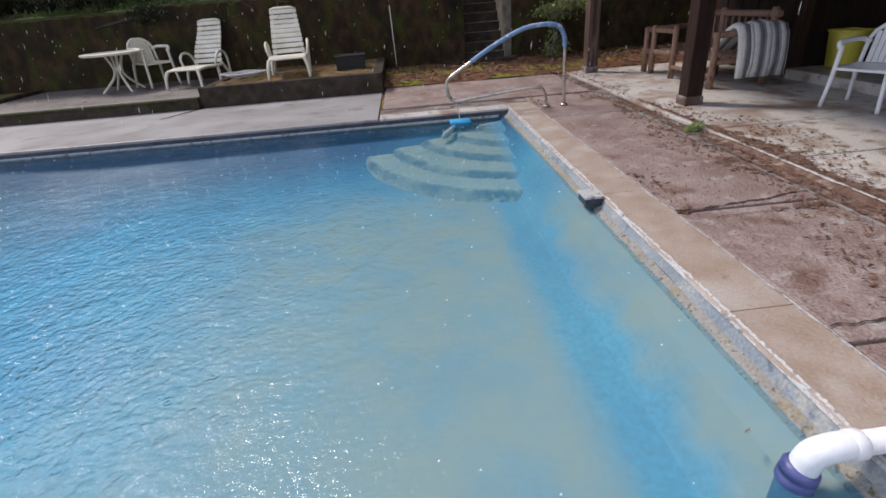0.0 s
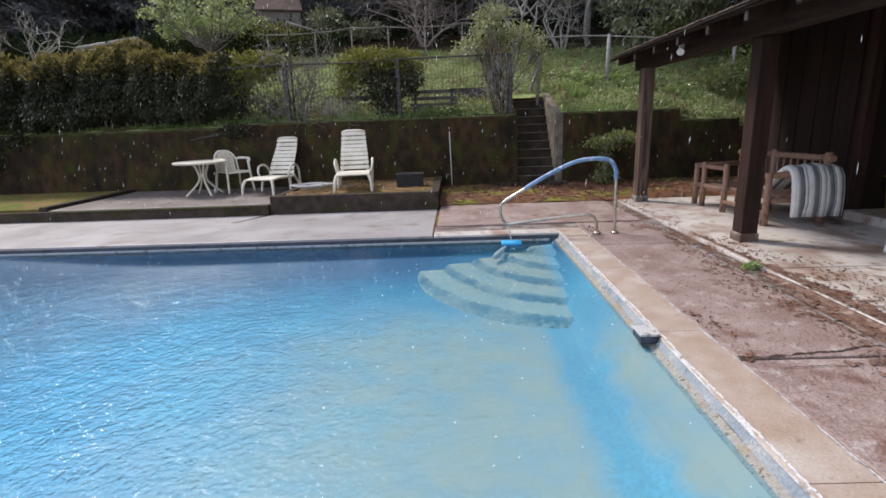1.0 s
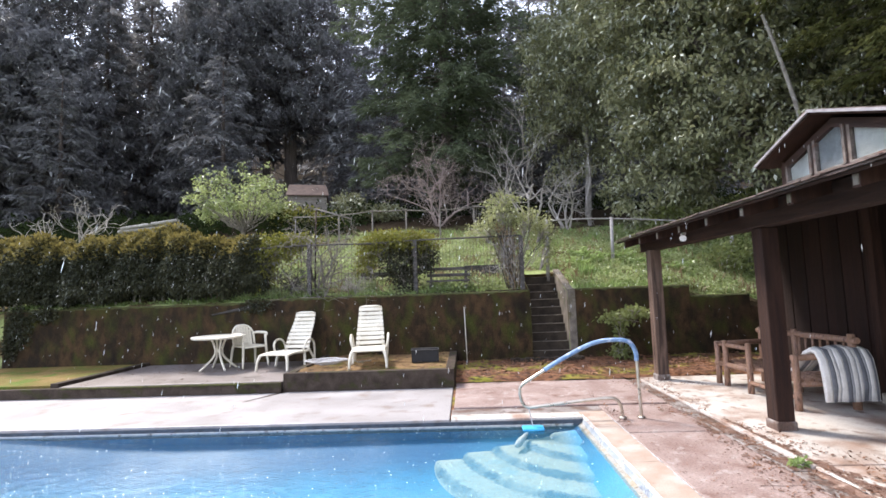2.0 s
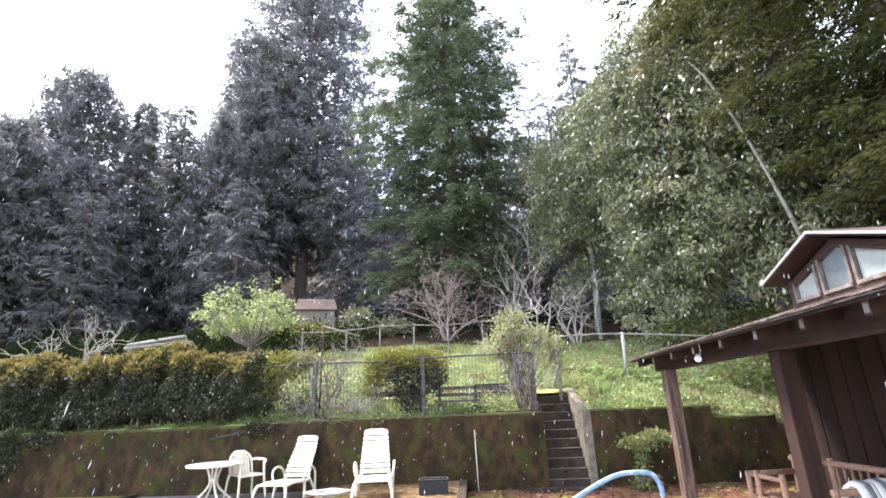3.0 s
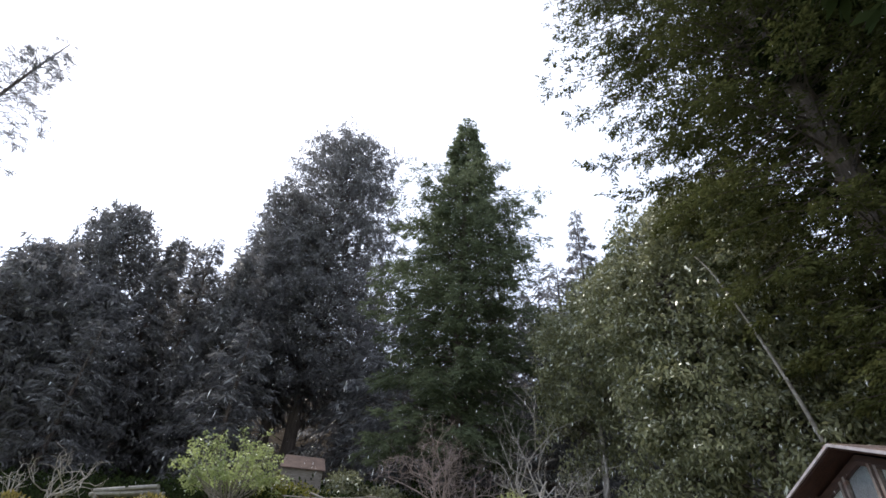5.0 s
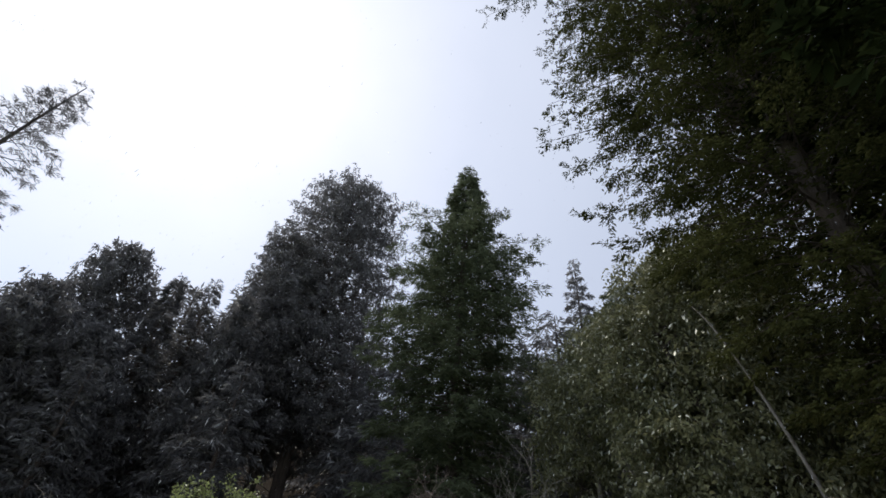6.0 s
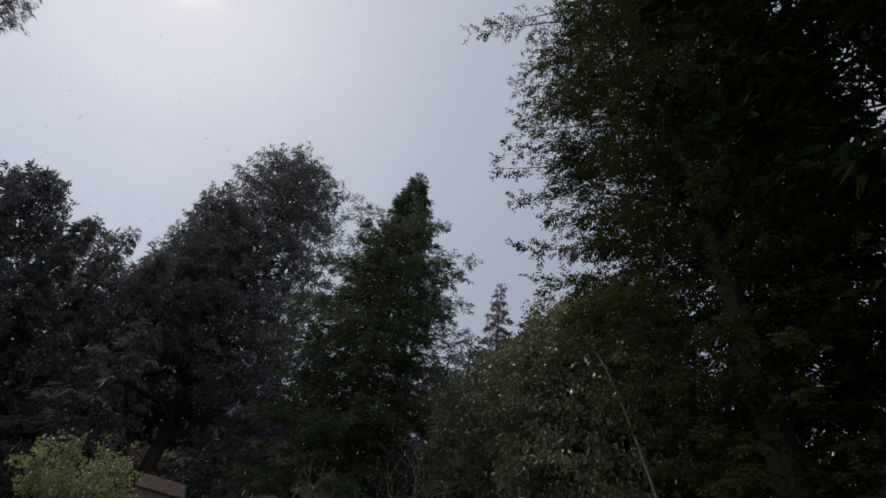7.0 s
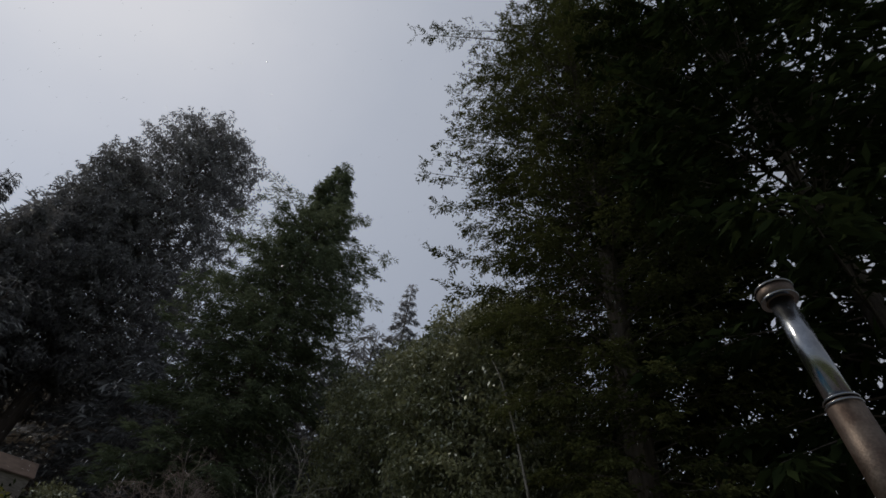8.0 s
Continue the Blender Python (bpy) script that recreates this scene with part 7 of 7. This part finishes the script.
    bare_tree("bare_tree", "bare crooked tree with mossy grey limbs", -16.9, 17.0, 3.0, 94, "twig", stems=3, spread=1.0, depth=3, r=0.052, up=0.12, kids=(2, 3), shrink=0.74, wig=0.34)
    bare_tree("bare_tree", "bare thin tree among dead stalks", -18.3, 16.4, 2.6, 95, "twig", stems=5, spread=0.9, depth=3, r=0.050, up=0.15, kids=(2, 3), shrink=0.66, wig=0.30)
    bare_tree("bare_shrub", "wide bare reddish shrub", -2.6, 20.0, 3.9, 96, "pinktwig", stems=6, spread=0.95, depth=5, r=0.045, up=0.08, kids=(2, 4), shrink=0.66)
    bare_tree("bare_tree", "tall bare tree with pale upright twigs", 1.2, 18.5, 5.0, 97, "twig", stems=3, spread=0.85, depth=5, r=0.06, up=0.22, kids=(2, 3), shrink=0.70)
    bare_tree("bare_tree", "low bare tree with spreading pale limbs", 2.6, 17.6, 3.4, 98, "twig", stems=4, spread=1.0, depth=5, r=0.05, up=0.0, kids=(2, 3))
    b = thing("tree_trunk", "slim pale trunk at the edge of the wood", "tree", pose(3.9, 19.0, ground_z(3.9, 19.0)))
    part("trunk", tubed(bend([(0, 0, -0.2), (-0.1, 0, 1.0), (0.1, 0, 2.0), (0.05, 0, 3.0)], 4), [0.085 - 0.004 * k for k in range(13)], 8), M["palebark"], b)
    shrub("green_bush", "loose pale bush before the shed", pose(-8.6, 19.6, ground_z(-8.6, 19.6)), [(0, 0, 0.6, 1.1, 0.5, 0.55), (1.0, 0.2, 0.4, 0.7, 0.5, 0.45), (-1.0, 0.1, 0.8, 0.7, 0.5, 0.7)], 2600, 0.12, M["olive"], 17)
    shrub("round_bush", "clipped round grey-green bush", pose(-7.2, 22.5, ground_z(-7.2, 22.5)), [(0, 0, 0.7, 0.95, 0.9, 0.75), (1.7, 0.3, 0.4, 1.1, 0.8, 0.5)], 4200, 0.14, M["bay"], 10)
    shrub("green_bush", "loose green bushes under the trees", pose(6.0, 12.6, 1.3), [(0, 0, 0.9, 1.0, 0.7, 0.7), (1.2, 0.4, 1.1, 0.9, 0.8, 0.9), (-0.9, 0.5, 0.6, 0.7, 0.6, 0.5), (2.4, 0, 0.8, 0.9, 0.7, 0.8)], 7000, 0.12, M["bush"], 11)
    shrub("green_bush", "low bushes at the edge of the slope", pose(8.8, 15.5, ground_z(8.8, 15.5)), [(0, 0, 0.8, 1.6, 0.9, 0.8), (-2.6, 0.4, 0.7, 1.3, 0.9, 0.7)], 5000, 0.14, M["bush"], 12)
    shrub("young_shrub", "young green shrub before the wall", pose(2.0, 9.2, 0.07), [(-0.1, 0, 0.55, 0.15, 0.12, 0.50), (-0.15, 0, 0.95, 0.42, 0.25, 0.13), (0.25, 0, 1.05, 0.35, 0.25, 0.14), (-0.1, 0, 0.2, 0.3, 0.2, 0.14)], 900, 0.10, M["bush"], 13)
    shrub("grass_tuft", "small green tuft in the paving joint", pose(1.52, 2.74, 0.0), [(0, 0, 0.03, 0.07, 0.05, 0.03)], 90, 0.055, M["grass"], 14, category="weed")
    for i, (x, y, s) in enumerate(((1.65, 10.9, 0.45), (-5.9, 11.4, 0.4))):
        rng = np.random.default_rng(70 + i)
        t = thing("iris_clump", "clump of upright green blades on the slope", "plant", pose(x, y, ground_z(x, y)), group="iris clumps")
        n = 70
        at = rng.normal(size=(n, 3)) * np.array([0.12, 0.10, 0])
        quads("tuft", leaves(rng, at, unit(rng.normal(size=(n, 3)) * 0.22 + np.array([0, 0, 1])), s * (0.7 + 0.6 * rng.random(n)), 0.08, 0.15), M["grass"], t)
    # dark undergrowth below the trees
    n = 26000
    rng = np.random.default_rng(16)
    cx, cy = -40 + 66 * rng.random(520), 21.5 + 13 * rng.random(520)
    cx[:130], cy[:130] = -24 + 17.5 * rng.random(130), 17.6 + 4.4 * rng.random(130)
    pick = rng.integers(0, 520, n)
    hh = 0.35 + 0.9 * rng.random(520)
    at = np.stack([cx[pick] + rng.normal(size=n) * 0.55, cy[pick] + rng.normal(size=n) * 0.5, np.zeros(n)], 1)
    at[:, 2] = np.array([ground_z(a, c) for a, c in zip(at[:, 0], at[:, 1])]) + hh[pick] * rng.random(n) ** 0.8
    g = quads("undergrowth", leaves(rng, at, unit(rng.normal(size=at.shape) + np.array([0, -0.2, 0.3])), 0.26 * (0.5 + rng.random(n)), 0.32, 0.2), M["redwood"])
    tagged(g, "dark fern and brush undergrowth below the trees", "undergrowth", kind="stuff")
    # grass on the slope
    n = 42000
    rng = np.random.default_rng(6)
    x = -9.0 + 17.5 * rng.random(n)
    y = 10.0 + 8.5 * rng.random(n) ** 1.4
    keep = np.array([noise.noise((a * 0.9, b * 0.9, 0)) > -0.10 for a, b in zip(x, y)]) & ~((x > -0.2) & (x < 1.1) & (y < 11.9))
    x, y = x[keep], y[keep]
    at = np.stack([x, y, np.array([ground_z(a, b) for a, b in zip(x, y)]) - 0.02], 1)
    g = quads("grass", leaves(rng, at, unit(rng.normal(size=at.shape) * 0.35 + np.array([0, -0.1, 1])), 0.15 * (0.5 + 1.0 * rng.random(len(at))), 0.12, 0.25), M["grass"])
    tagged(g, "lush spring grass on the slope", "grass", kind="stuff")
    # taller weeds and dry stalks in clumps
    for mt, n, seed, hgt, lab in (("vine", 7000, 41, 0.30, "pale weeds in clumps on the slope"), ("grass", 7000, 42, 0.30, "grass tussocks on the slope"), ("dry", 1700, 43, 0.45, "dry brown stalks among the grass")):
        rng = np.random.default_rng(seed)
        cx, cy = -8 + 16 * rng.random(130), 10.1 + 7.5 * rng.random(130) ** 1.2
        pick = rng.integers(0, 130, n)
        x, y = cx[pick] + rng.normal(size=n) * 0.16, cy[pick] + rng.normal(size=n) * 0.14
        ok = ~((x > -0.3) & (x < 1.2) & (y < 11.9)) & (y > 9.98)
        x, y = x[ok], y[ok]
        at = np.stack([x, y, np.array([ground_z(a, c) for a, c in zip(x, y)]) - 0.02], 1)
        g = quads("weeds", leaves(rng, at, unit(rng.normal(size=at.shape) * 0.30 + np.array([0, 0, 1])), hgt * (0.4 + 1.0 * rng.random(len(at))), 0.06, 0.25), M[mt])
        tagged(g, lab, "weeds", kind="stuff")
    n = 44000
    rng = np.random.default_rng(47)
    cx, cy = -7.5 + 14.5 * rng.random(900), 10.1 + 6.5 * rng.random(900) ** 1.2
    pick = rng.integers(0, 900, n)
    x, y = cx[pick] + rng.normal(size=n) * 0.13, cy[pick] + rng.normal(size=n) * 0.11
    ok = ~((x > -0.3) & (x < 1.2) & (y < 11.9)) & (y > 9.98)
    x, y = x[ok], y[ok]
    at = np.stack([x, y, np.array([ground_z(a, c) for a, c in zip(x, y)]) + 0.22 * rng.random(len(x))], 1)
    g = quads("weeds", leaves(rng, at, unit(rng.normal(size=at.shape) * np.array([1, 1, 0.5]) + np.array([0, 0, 0.3])), 0.075 * (0.5 + rng.random(len(at))), 0.55, 0.2), M["weed"])
    tagged(g, "leafy low weeds in pale green patches on the slope", "weeds", kind="stuff")
    for x, y in ((1.7, 11.9), (2.3, 12.4), (2.0, 12.9), (3.0, 12.6), (3.4, 12.0), (4.4, 12.0)):
        fern(x, y)
    rng = np.random.default_rng(44)
    # fringe of grass under the hedge
    n = 1900
    x = -13.0 + 6.2 * rng.random(n) ** 1.3
    at = np.stack([x, 9.96 + 0.25 * rng.random(n), np.full(n, 1.60)], 1)
    g = quads("grass", leaves(rng, at, unit(rng.normal(size=at.shape) * 0.4 + np.array([0, -0.3, 1])), 0.20 * (0.5 + rng.random(n)), 0.10, 0.3), M["grass"])
    tagged(g, "grass fringe along the top of the wall", "grass", kind="stuff")
    # wet leaf mould lying in patches along the border and in the cracks
    step = 0.013
    faces = []
    for i in range(int(1.95 / step)):
        for j in range(int(8.2 / step)):
            a, c = 0.95 + i * step, -1.6 + j * step
            v = 0.85 * math.exp(-((a - 1.40) / 0.24) ** 2) + 0.6 * math.exp(-((a - 1.66) / 0.16) ** 2) + 0.9 * math.exp(-((c - 0.72) / 0.07) ** 2) + 0.66 * math.exp(-((a - 1.95) / 0.5) ** 2 - ((c - 2.0) / 0.75) ** 2)
            if v < 0.2:
                continue
            if v + 0.55 * noise.noise((a * 2.2, c * 1.1, 1)) + 0.5 * noise.noise((a * 9, c * 6, 2)) + 0.35 * noise.noise((a * 30, c * 30, 3)) < 0.92 + 0.12 * max(0.0, c - 4):
                continue
            if a < 1.345:
                z = 0.0052
            elif 1.385 < a < 1.545:
                z = 0.0055
            elif 1.62 < a:
                z = 0.0360
            else:
                continue
            faces.append([(a + 0.006 * noise.noise((a * 60 + u * 3, c * 60, w)) + u * step, c + w * step, z + 0.002 * noise.noise((a * 50, c * 50, 0))) for u, w in ((0, 0), (1, 0), (1, 1), (0, 1))])
    g = quads("leaf_mould", np.array(faces), M["mould"])
    tagged(g, "wet reddish leaf mould along the paving border", "leaf litter", kind="stuff")
    # fallen leaves
    n = 5200
    x, y = -1.7 + 8.5 * rng.random(n), 7.35 + 2.35 * rng.random(n)
    x2, y2 = 0.36 + 2.1 * rng.random(13000) ** 1.1, -1.5 + 9.0 * rng.random(13000)
    k2 = np.array([noise.noise((a * 1.5, b * 0.8, 4)) + 0.9 * math.exp(-((a - 1.45) / 0.35) ** 2) + 0.6 * math.exp(-((a - 2.0) / 0.5) ** 2 - ((b - 1.9) / 0.9) ** 2) > 0.34 for a, b in zip(x2, y2)])
    x2, y2 = x2[k2], y2[k2]
    z2 = np.where(x2 > 1.58, 0.037, np.where(x2 > 1.37, 0.007, 0.006))
    at = np.concatenate([np.stack([x, y, 0.10 + 0.03 * rng.random(n)], 1), np.stack([x2, y2, z2], 1)])
    w = rng.normal(size=at.shape) * np.array([1, 1, 0.12])
    w[:, 2] = np.abs(w[:, 2])
    sz = np.where(np.arange(len(at)) < n, 0.07, 0.030) * (0.3 + 1.7 * rng.random(len(at)) ** 2)
    # specks of debris over the reddish slabs
    n3 = 3400
    xs, ys = 0.37 + 0.97 * rng.random(n3), -1.6 + 5.4 * rng.random(n3)
    zs = np.full(n3, 0.006)
    xs[1900:2900], ys[1900:2900], zs[1900:2900] = -4.75 + 2.7 * rng.random(1000), 7.2 + 2.4 * rng.random(1000), 0.335
    xs[2900:], ys[2900:], zs[2900:] = -9.0 + 3.9 * rng.random(500), 7.1 + 2.5 * rng.random(500) ** 0.6, 0.203
    at = np.concatenate([at, np.stack([xs, ys, zs], 1)])
    w = np.concatenate([w, rng.normal(size=(n3, 3)) * np.array([1, 1, 0.02])])
    sz = np.concatenate([sz, np.where(np.arange(n3) < 1900, 1.0, 2.2) * (0.008 + 0.022 * rng.random(n3) ** 2.5)])
    lv = leaves(rng, at, unit(w), sz, 0.5)
    lv[:, 1, 2] = np.maximum(lv[:, 1, 2], lv[:, 0, 2] + 0.002) * 0.5 + (lv[:, 0, 2] + 0.01) * 0.5
    lv[:, 3, 2] = lv[:, 0, 2] + 0.004
    g = quads("fallen_leaves", lv, M["litter"])
    tagged(g, "brown fallen leaves on soil and paving", "leaf litter", kind="stuff")


make_garden()


def make_fences():
    f = thing("wire_fence", "old wire fence on timber posts along the wall", "fence")
    y = 10.12
    for x in (-5.42, -2.75, -0.12):
        part("fence_post", boxed(x - 0.05, x + 0.05, y - 0.05, y + 0.05, 1.5, 3.05, 0.01), M["darkwood"], f)
    part("fence_rail", tubed(bend([(-6.9, y, 2.98), (-5.4, y, 3.02), (-3.8, y, 3.0), (-2.7, y, 3.04), (-0.1, y, 3.06)], 4), 0.022, 6), M["darkwood"], f)
    part("fence_rail", tubed([(-6.9, y, 1.72), (-0.1, y, 1.72)], 0.014, 5), M["timber"], f)
    bm = bmesh.new()
    x = -6.9
    while x < -0.12:
        tube(bm, [(x, y - 0.012, 1.70), (x + 0.01 * math.sin(x * 7), y - 0.012, 3.0)], 0.0042, 3, cap=False)
        x += 0.085
    for z in (1.95, 2.25, 2.6):
        tube(bm, [(-6.9, y - 0.01, z), (-3.5, y - 0.01, z - 0.02), (-0.1, y - 0.01, z)], 0.004, 3, cap=False)
    part("wire_mesh", bm, M["darkwire"], f, "thin grey fence wires")
    # pale rail fence farther up
    f = thing("rail_fence", "pale rail fence across the slope", "fence")
    yr = 16.6
    xs = [-8.0, -6.3, -5.0, -3.7, -2.4, -1.1, 0.2]
    for k, x in enumerate(xs):
        g = ground_z(x, yr)
        part("fence_post", tubed([(x, yr, g - 0.2), (x + 0.02, yr, g + 1.25)], 0.03, 7), M["oldwood"], f)
    for a, b in zip(xs, xs[1:]):
        for up in (1.22,):
            part("fence_rail", tubed([(a - 0.05, yr - 0.05, ground_z(a, yr) + up), ((a + b) / 2, yr - 0.05, (ground_z(a, yr) + ground_z(b, yr)) / 2 + up - 0.03), (b + 0.05, yr - 0.05, ground_z(b, yr) + up)], 0.022, 6), M["oldwood"], f)
    f = thing("strand_fence", "single rail on grey posts beside the stairs", "fence")
    pts = []
    for x, yy, h in ((0.74, 11.5, 1.5), (2.75, 12.3, 1.35), (6.6, 13.2, 1.35)):
        g = ground_z(x, yy)
        part("fence_post", tubed([(x, yy, g - 0.2), (x + 0.03, yy, g + h)], 0.05, 8), M["greypole"], f)
        pts.append((x, yy, g + h - 0.04))
    part("fence_rail", tubed(bend(pts, 4), 0.022, 6), M["greypole"], f)
    # white lattice arm over the fence
    a = thing("trellis_pole", "pale leaning trellis pole above the fence", "pole")
    part("pole", tubed([(-5.35, 10.3, 1.6), (-5.3, 10.35, 4.0)], 0.022, 6), M["timber"], a)
    part("pole", tubed([(-5.32, 10.33, 3.98), (-4.4, 10.5, 3.7)], 0.022, 6), M["oldwood"], a)
    # weathered bench and boards up on the wall
    b = thing("old_bench", "grey weathered bench standing on the slope", "bench")
    for z0, z1, yy in ((2.28, 2.36, 10.62), (2.12, 2.2, 10.6), (1.98, 2.03, 10.42)):
        part("slat", boxed(-2.5, -1.4, yy - (0.02 if z0 > 2.05 else 0.2), yy + 0.02, z0, z1, 0.006), M["darkwood"], b)
    for x in (-2.4, -1.5):
        for yy in (10.26, 10.63):
            part("leg", boxed(x - 0.03, x + 0.03, yy - 0.03, yy + 0.03, 1.6, 2.38 if yy > 10.5 else 1.97, 0.004), M["darkwood"], b)
    for i, (x0, x1, yy, z) in enumerate(((-4.35, -3.35, 11.2, 2.02), (-1.5, -0.6, 11.3, 2.12))):
        p = thing("raised_bed", "grey board side of a raised bed", "planter", group="raised beds")
        part("board", boxed(x0, x1, yy, yy + 0.04, z - 0.1, z + 0.3, 0.006), M["darkwood"], p)
        part("board", boxed(x0, x0 + 0.04, yy + 0.041, yy + 0.6, z - 0.1, z + 0.28, 0.006), M["darkwood"], p)
        part("board", boxed(x1 - 0.04, x1, yy + 0.041, yy + 0.6, z - 0.1, z + 0.28, 0.006), M["darkwood"], p)
    # shed and stacked poles higher up
    s = thing("shed", "small shed with a rusty brown roof", "shed", pose(-9.17, 21.83, 6.71, 0, 0, 16))
    part("wall", boxed(-0.94, 0.94, 0.12, 1.9, -2.6, 0.02), M["oldwood"], s, "grey board wall")
    bm = bmesh.new()
    for k in range(2):
        y0, y1 = (0.0, 1.0) if k == 0 else (2.02, 1.02)
        z0, z1 = 0.0, 0.72
        vs = [bm.verts.new(p) for p in ((-1.04, y0, z0), (1.04, y0, z0), (0.92, y1, z1), (-0.92, y1, z1), (-1.04, y0, z0 + 0.05), (1.04, y0, z0 + 0.05), (0.92, y1, z1 + 0.05), (-0.92, y1, z1 + 0.05))]
        for q in ((3, 2, 1, 0), (4, 5, 6, 7), (0, 1, 5, 4), (1, 2, 6, 5), (2, 3, 7, 6), (3, 0, 4, 7)):
            bm.faces.new([vs[i] for i in q])
    bmesh.ops.recalc_face_normals(bm, faces=bm.faces[:])
    part("roof", bm, M["rustroof"], s, "rusty brown sheet roof")
    rng = np.random.default_rng(3)
    l = thing("log_pile", "stack of pale grey weathered poles", "wood pile", pose(-14.2, 17.0, ground_z(-14.2, 17.0) + 0.42))
    for k in range(7):
        a = rng.normal() * 0.08
        part("log", tubed([(-1.2 + 0.3 * rng.random(), 0.14 * (k % 4), 0.35 + 0.15 * (k // 4) + 0.12 * a), (1.1 + 0.3 * rng.random(), 0.14 * (k % 4) + a, 0.6 + 0.15 * (k // 4))], 0.07, 8), M["greypole"], l)
    part("trestle", boxed(-0.9, -0.8, -0.1, 0.6, -0.8, 0.36), M["oldwood"], l)
    part("trestle", boxed(0.8, 0.9, -0.1, 0.6, -0.8, 0.5), M["oldwood"], l)


make_fences()


def make_splash_specks():
    """Pale low domes of a few millimetres, standing in for rain splash glints on the pool."""
    rng = random.Random(77)
    verts, faces = [], []
    for _ in range(1100):
        x, y = rng.uniform(-9.5, -0.15), rng.uniform(POOL[2] + 0.1, POOL[3] - 0.05)
        if rng.random() > 0.35 + 0.65 * smooth(y, 0.5, 3.5):
            continue
        r = rng.choice((0.004, 0.005, 0.006, 0.008))
        b = len(verts)
        for q, h in ((1.0, 0.0), (0.75, 0.5)):
            for k in range(6):
                a = k * math.pi / 3
                verts.append((x + math.cos(a) * r * q, y + math.sin(a) * r * q, WATER_Z + 0.001 + h * r))
        verts.append((x, y, WATER_Z + 0.001 + 0.75 * r))
        for k in range(6):
            n = (k + 1) % 6
            faces += [(b + k, b + n, b + 6 + n, b + 6 + k), (b + 6 + k, b + 6 + n, b + 12)]
    me = bpy.data.meshes.new("rain_bubbles")
    me.from_pydata(verts, [], faces)
    me.materials.append(M["splash_speck"])
    tagged(new("rain_bubbles", me), "small pale domes standing in for rain splash glints on the pool water", "bubbles", kind="stuff")


make_splash_specks()


def make_rain():
    """Drops hanging in the air over the yard, clear of the porch."""
    rng = np.random.default_rng(19)
    n = 4300
    c = np.array([-10.0, 0.0, 0.4]) + np.array([15.5, 14.0, 9.5]) * rng.random((n, 3))
    dry = (c[:, 0] > EAVE_X - 0.1) & (c[:, 2] < EAVE_Z + PITCH * (c[:, 0] - EAVE_X) + 0.15) & (c[:, 1] < 7.8)
    low = (c[:, 1] > WALL_Y - 0.1) & (c[:, 2] < 3.4)
    near = np.linalg.norm(c - np.array([-1.55, -2.4, 1.7]), axis=1) < 3.4
    c = c[~(dry | low | near)]
    n = len(c)
    r = 0.0016 + 0.0019 * rng.random(n) ** 2
    l = r * (6 + 9 * rng.random(n) ** 2)
    ring = [(math.cos(a), math.sin(a), 0.0) for a in (0.0, math.pi / 2, math.pi, 3 * math.pi / 2)]
    way = np.stack([0.22 * l * rng.random(n), 0.1 * l, l], 1)
    v = np.concatenate([c[:, None, :] + np.array(ring)[None] * r[:, None, None], (c + way)[:, None, :], (c - way)[:, None, :]], axis=1)
    tri = [(0, 1, 4), (1, 2, 4), (2, 3, 4), (3, 0, 4), (1, 0, 5), (2, 1, 5), (3, 2, 5), (0, 3, 5)]
    ob = quads("rain_drops", v[:, np.array(tri), :].reshape(-1, 3, 3), M["drop"], n=3)
    tagged(ob, "clear falling raindrops over the pool and garden", "rain", kind="stuff")


make_rain()
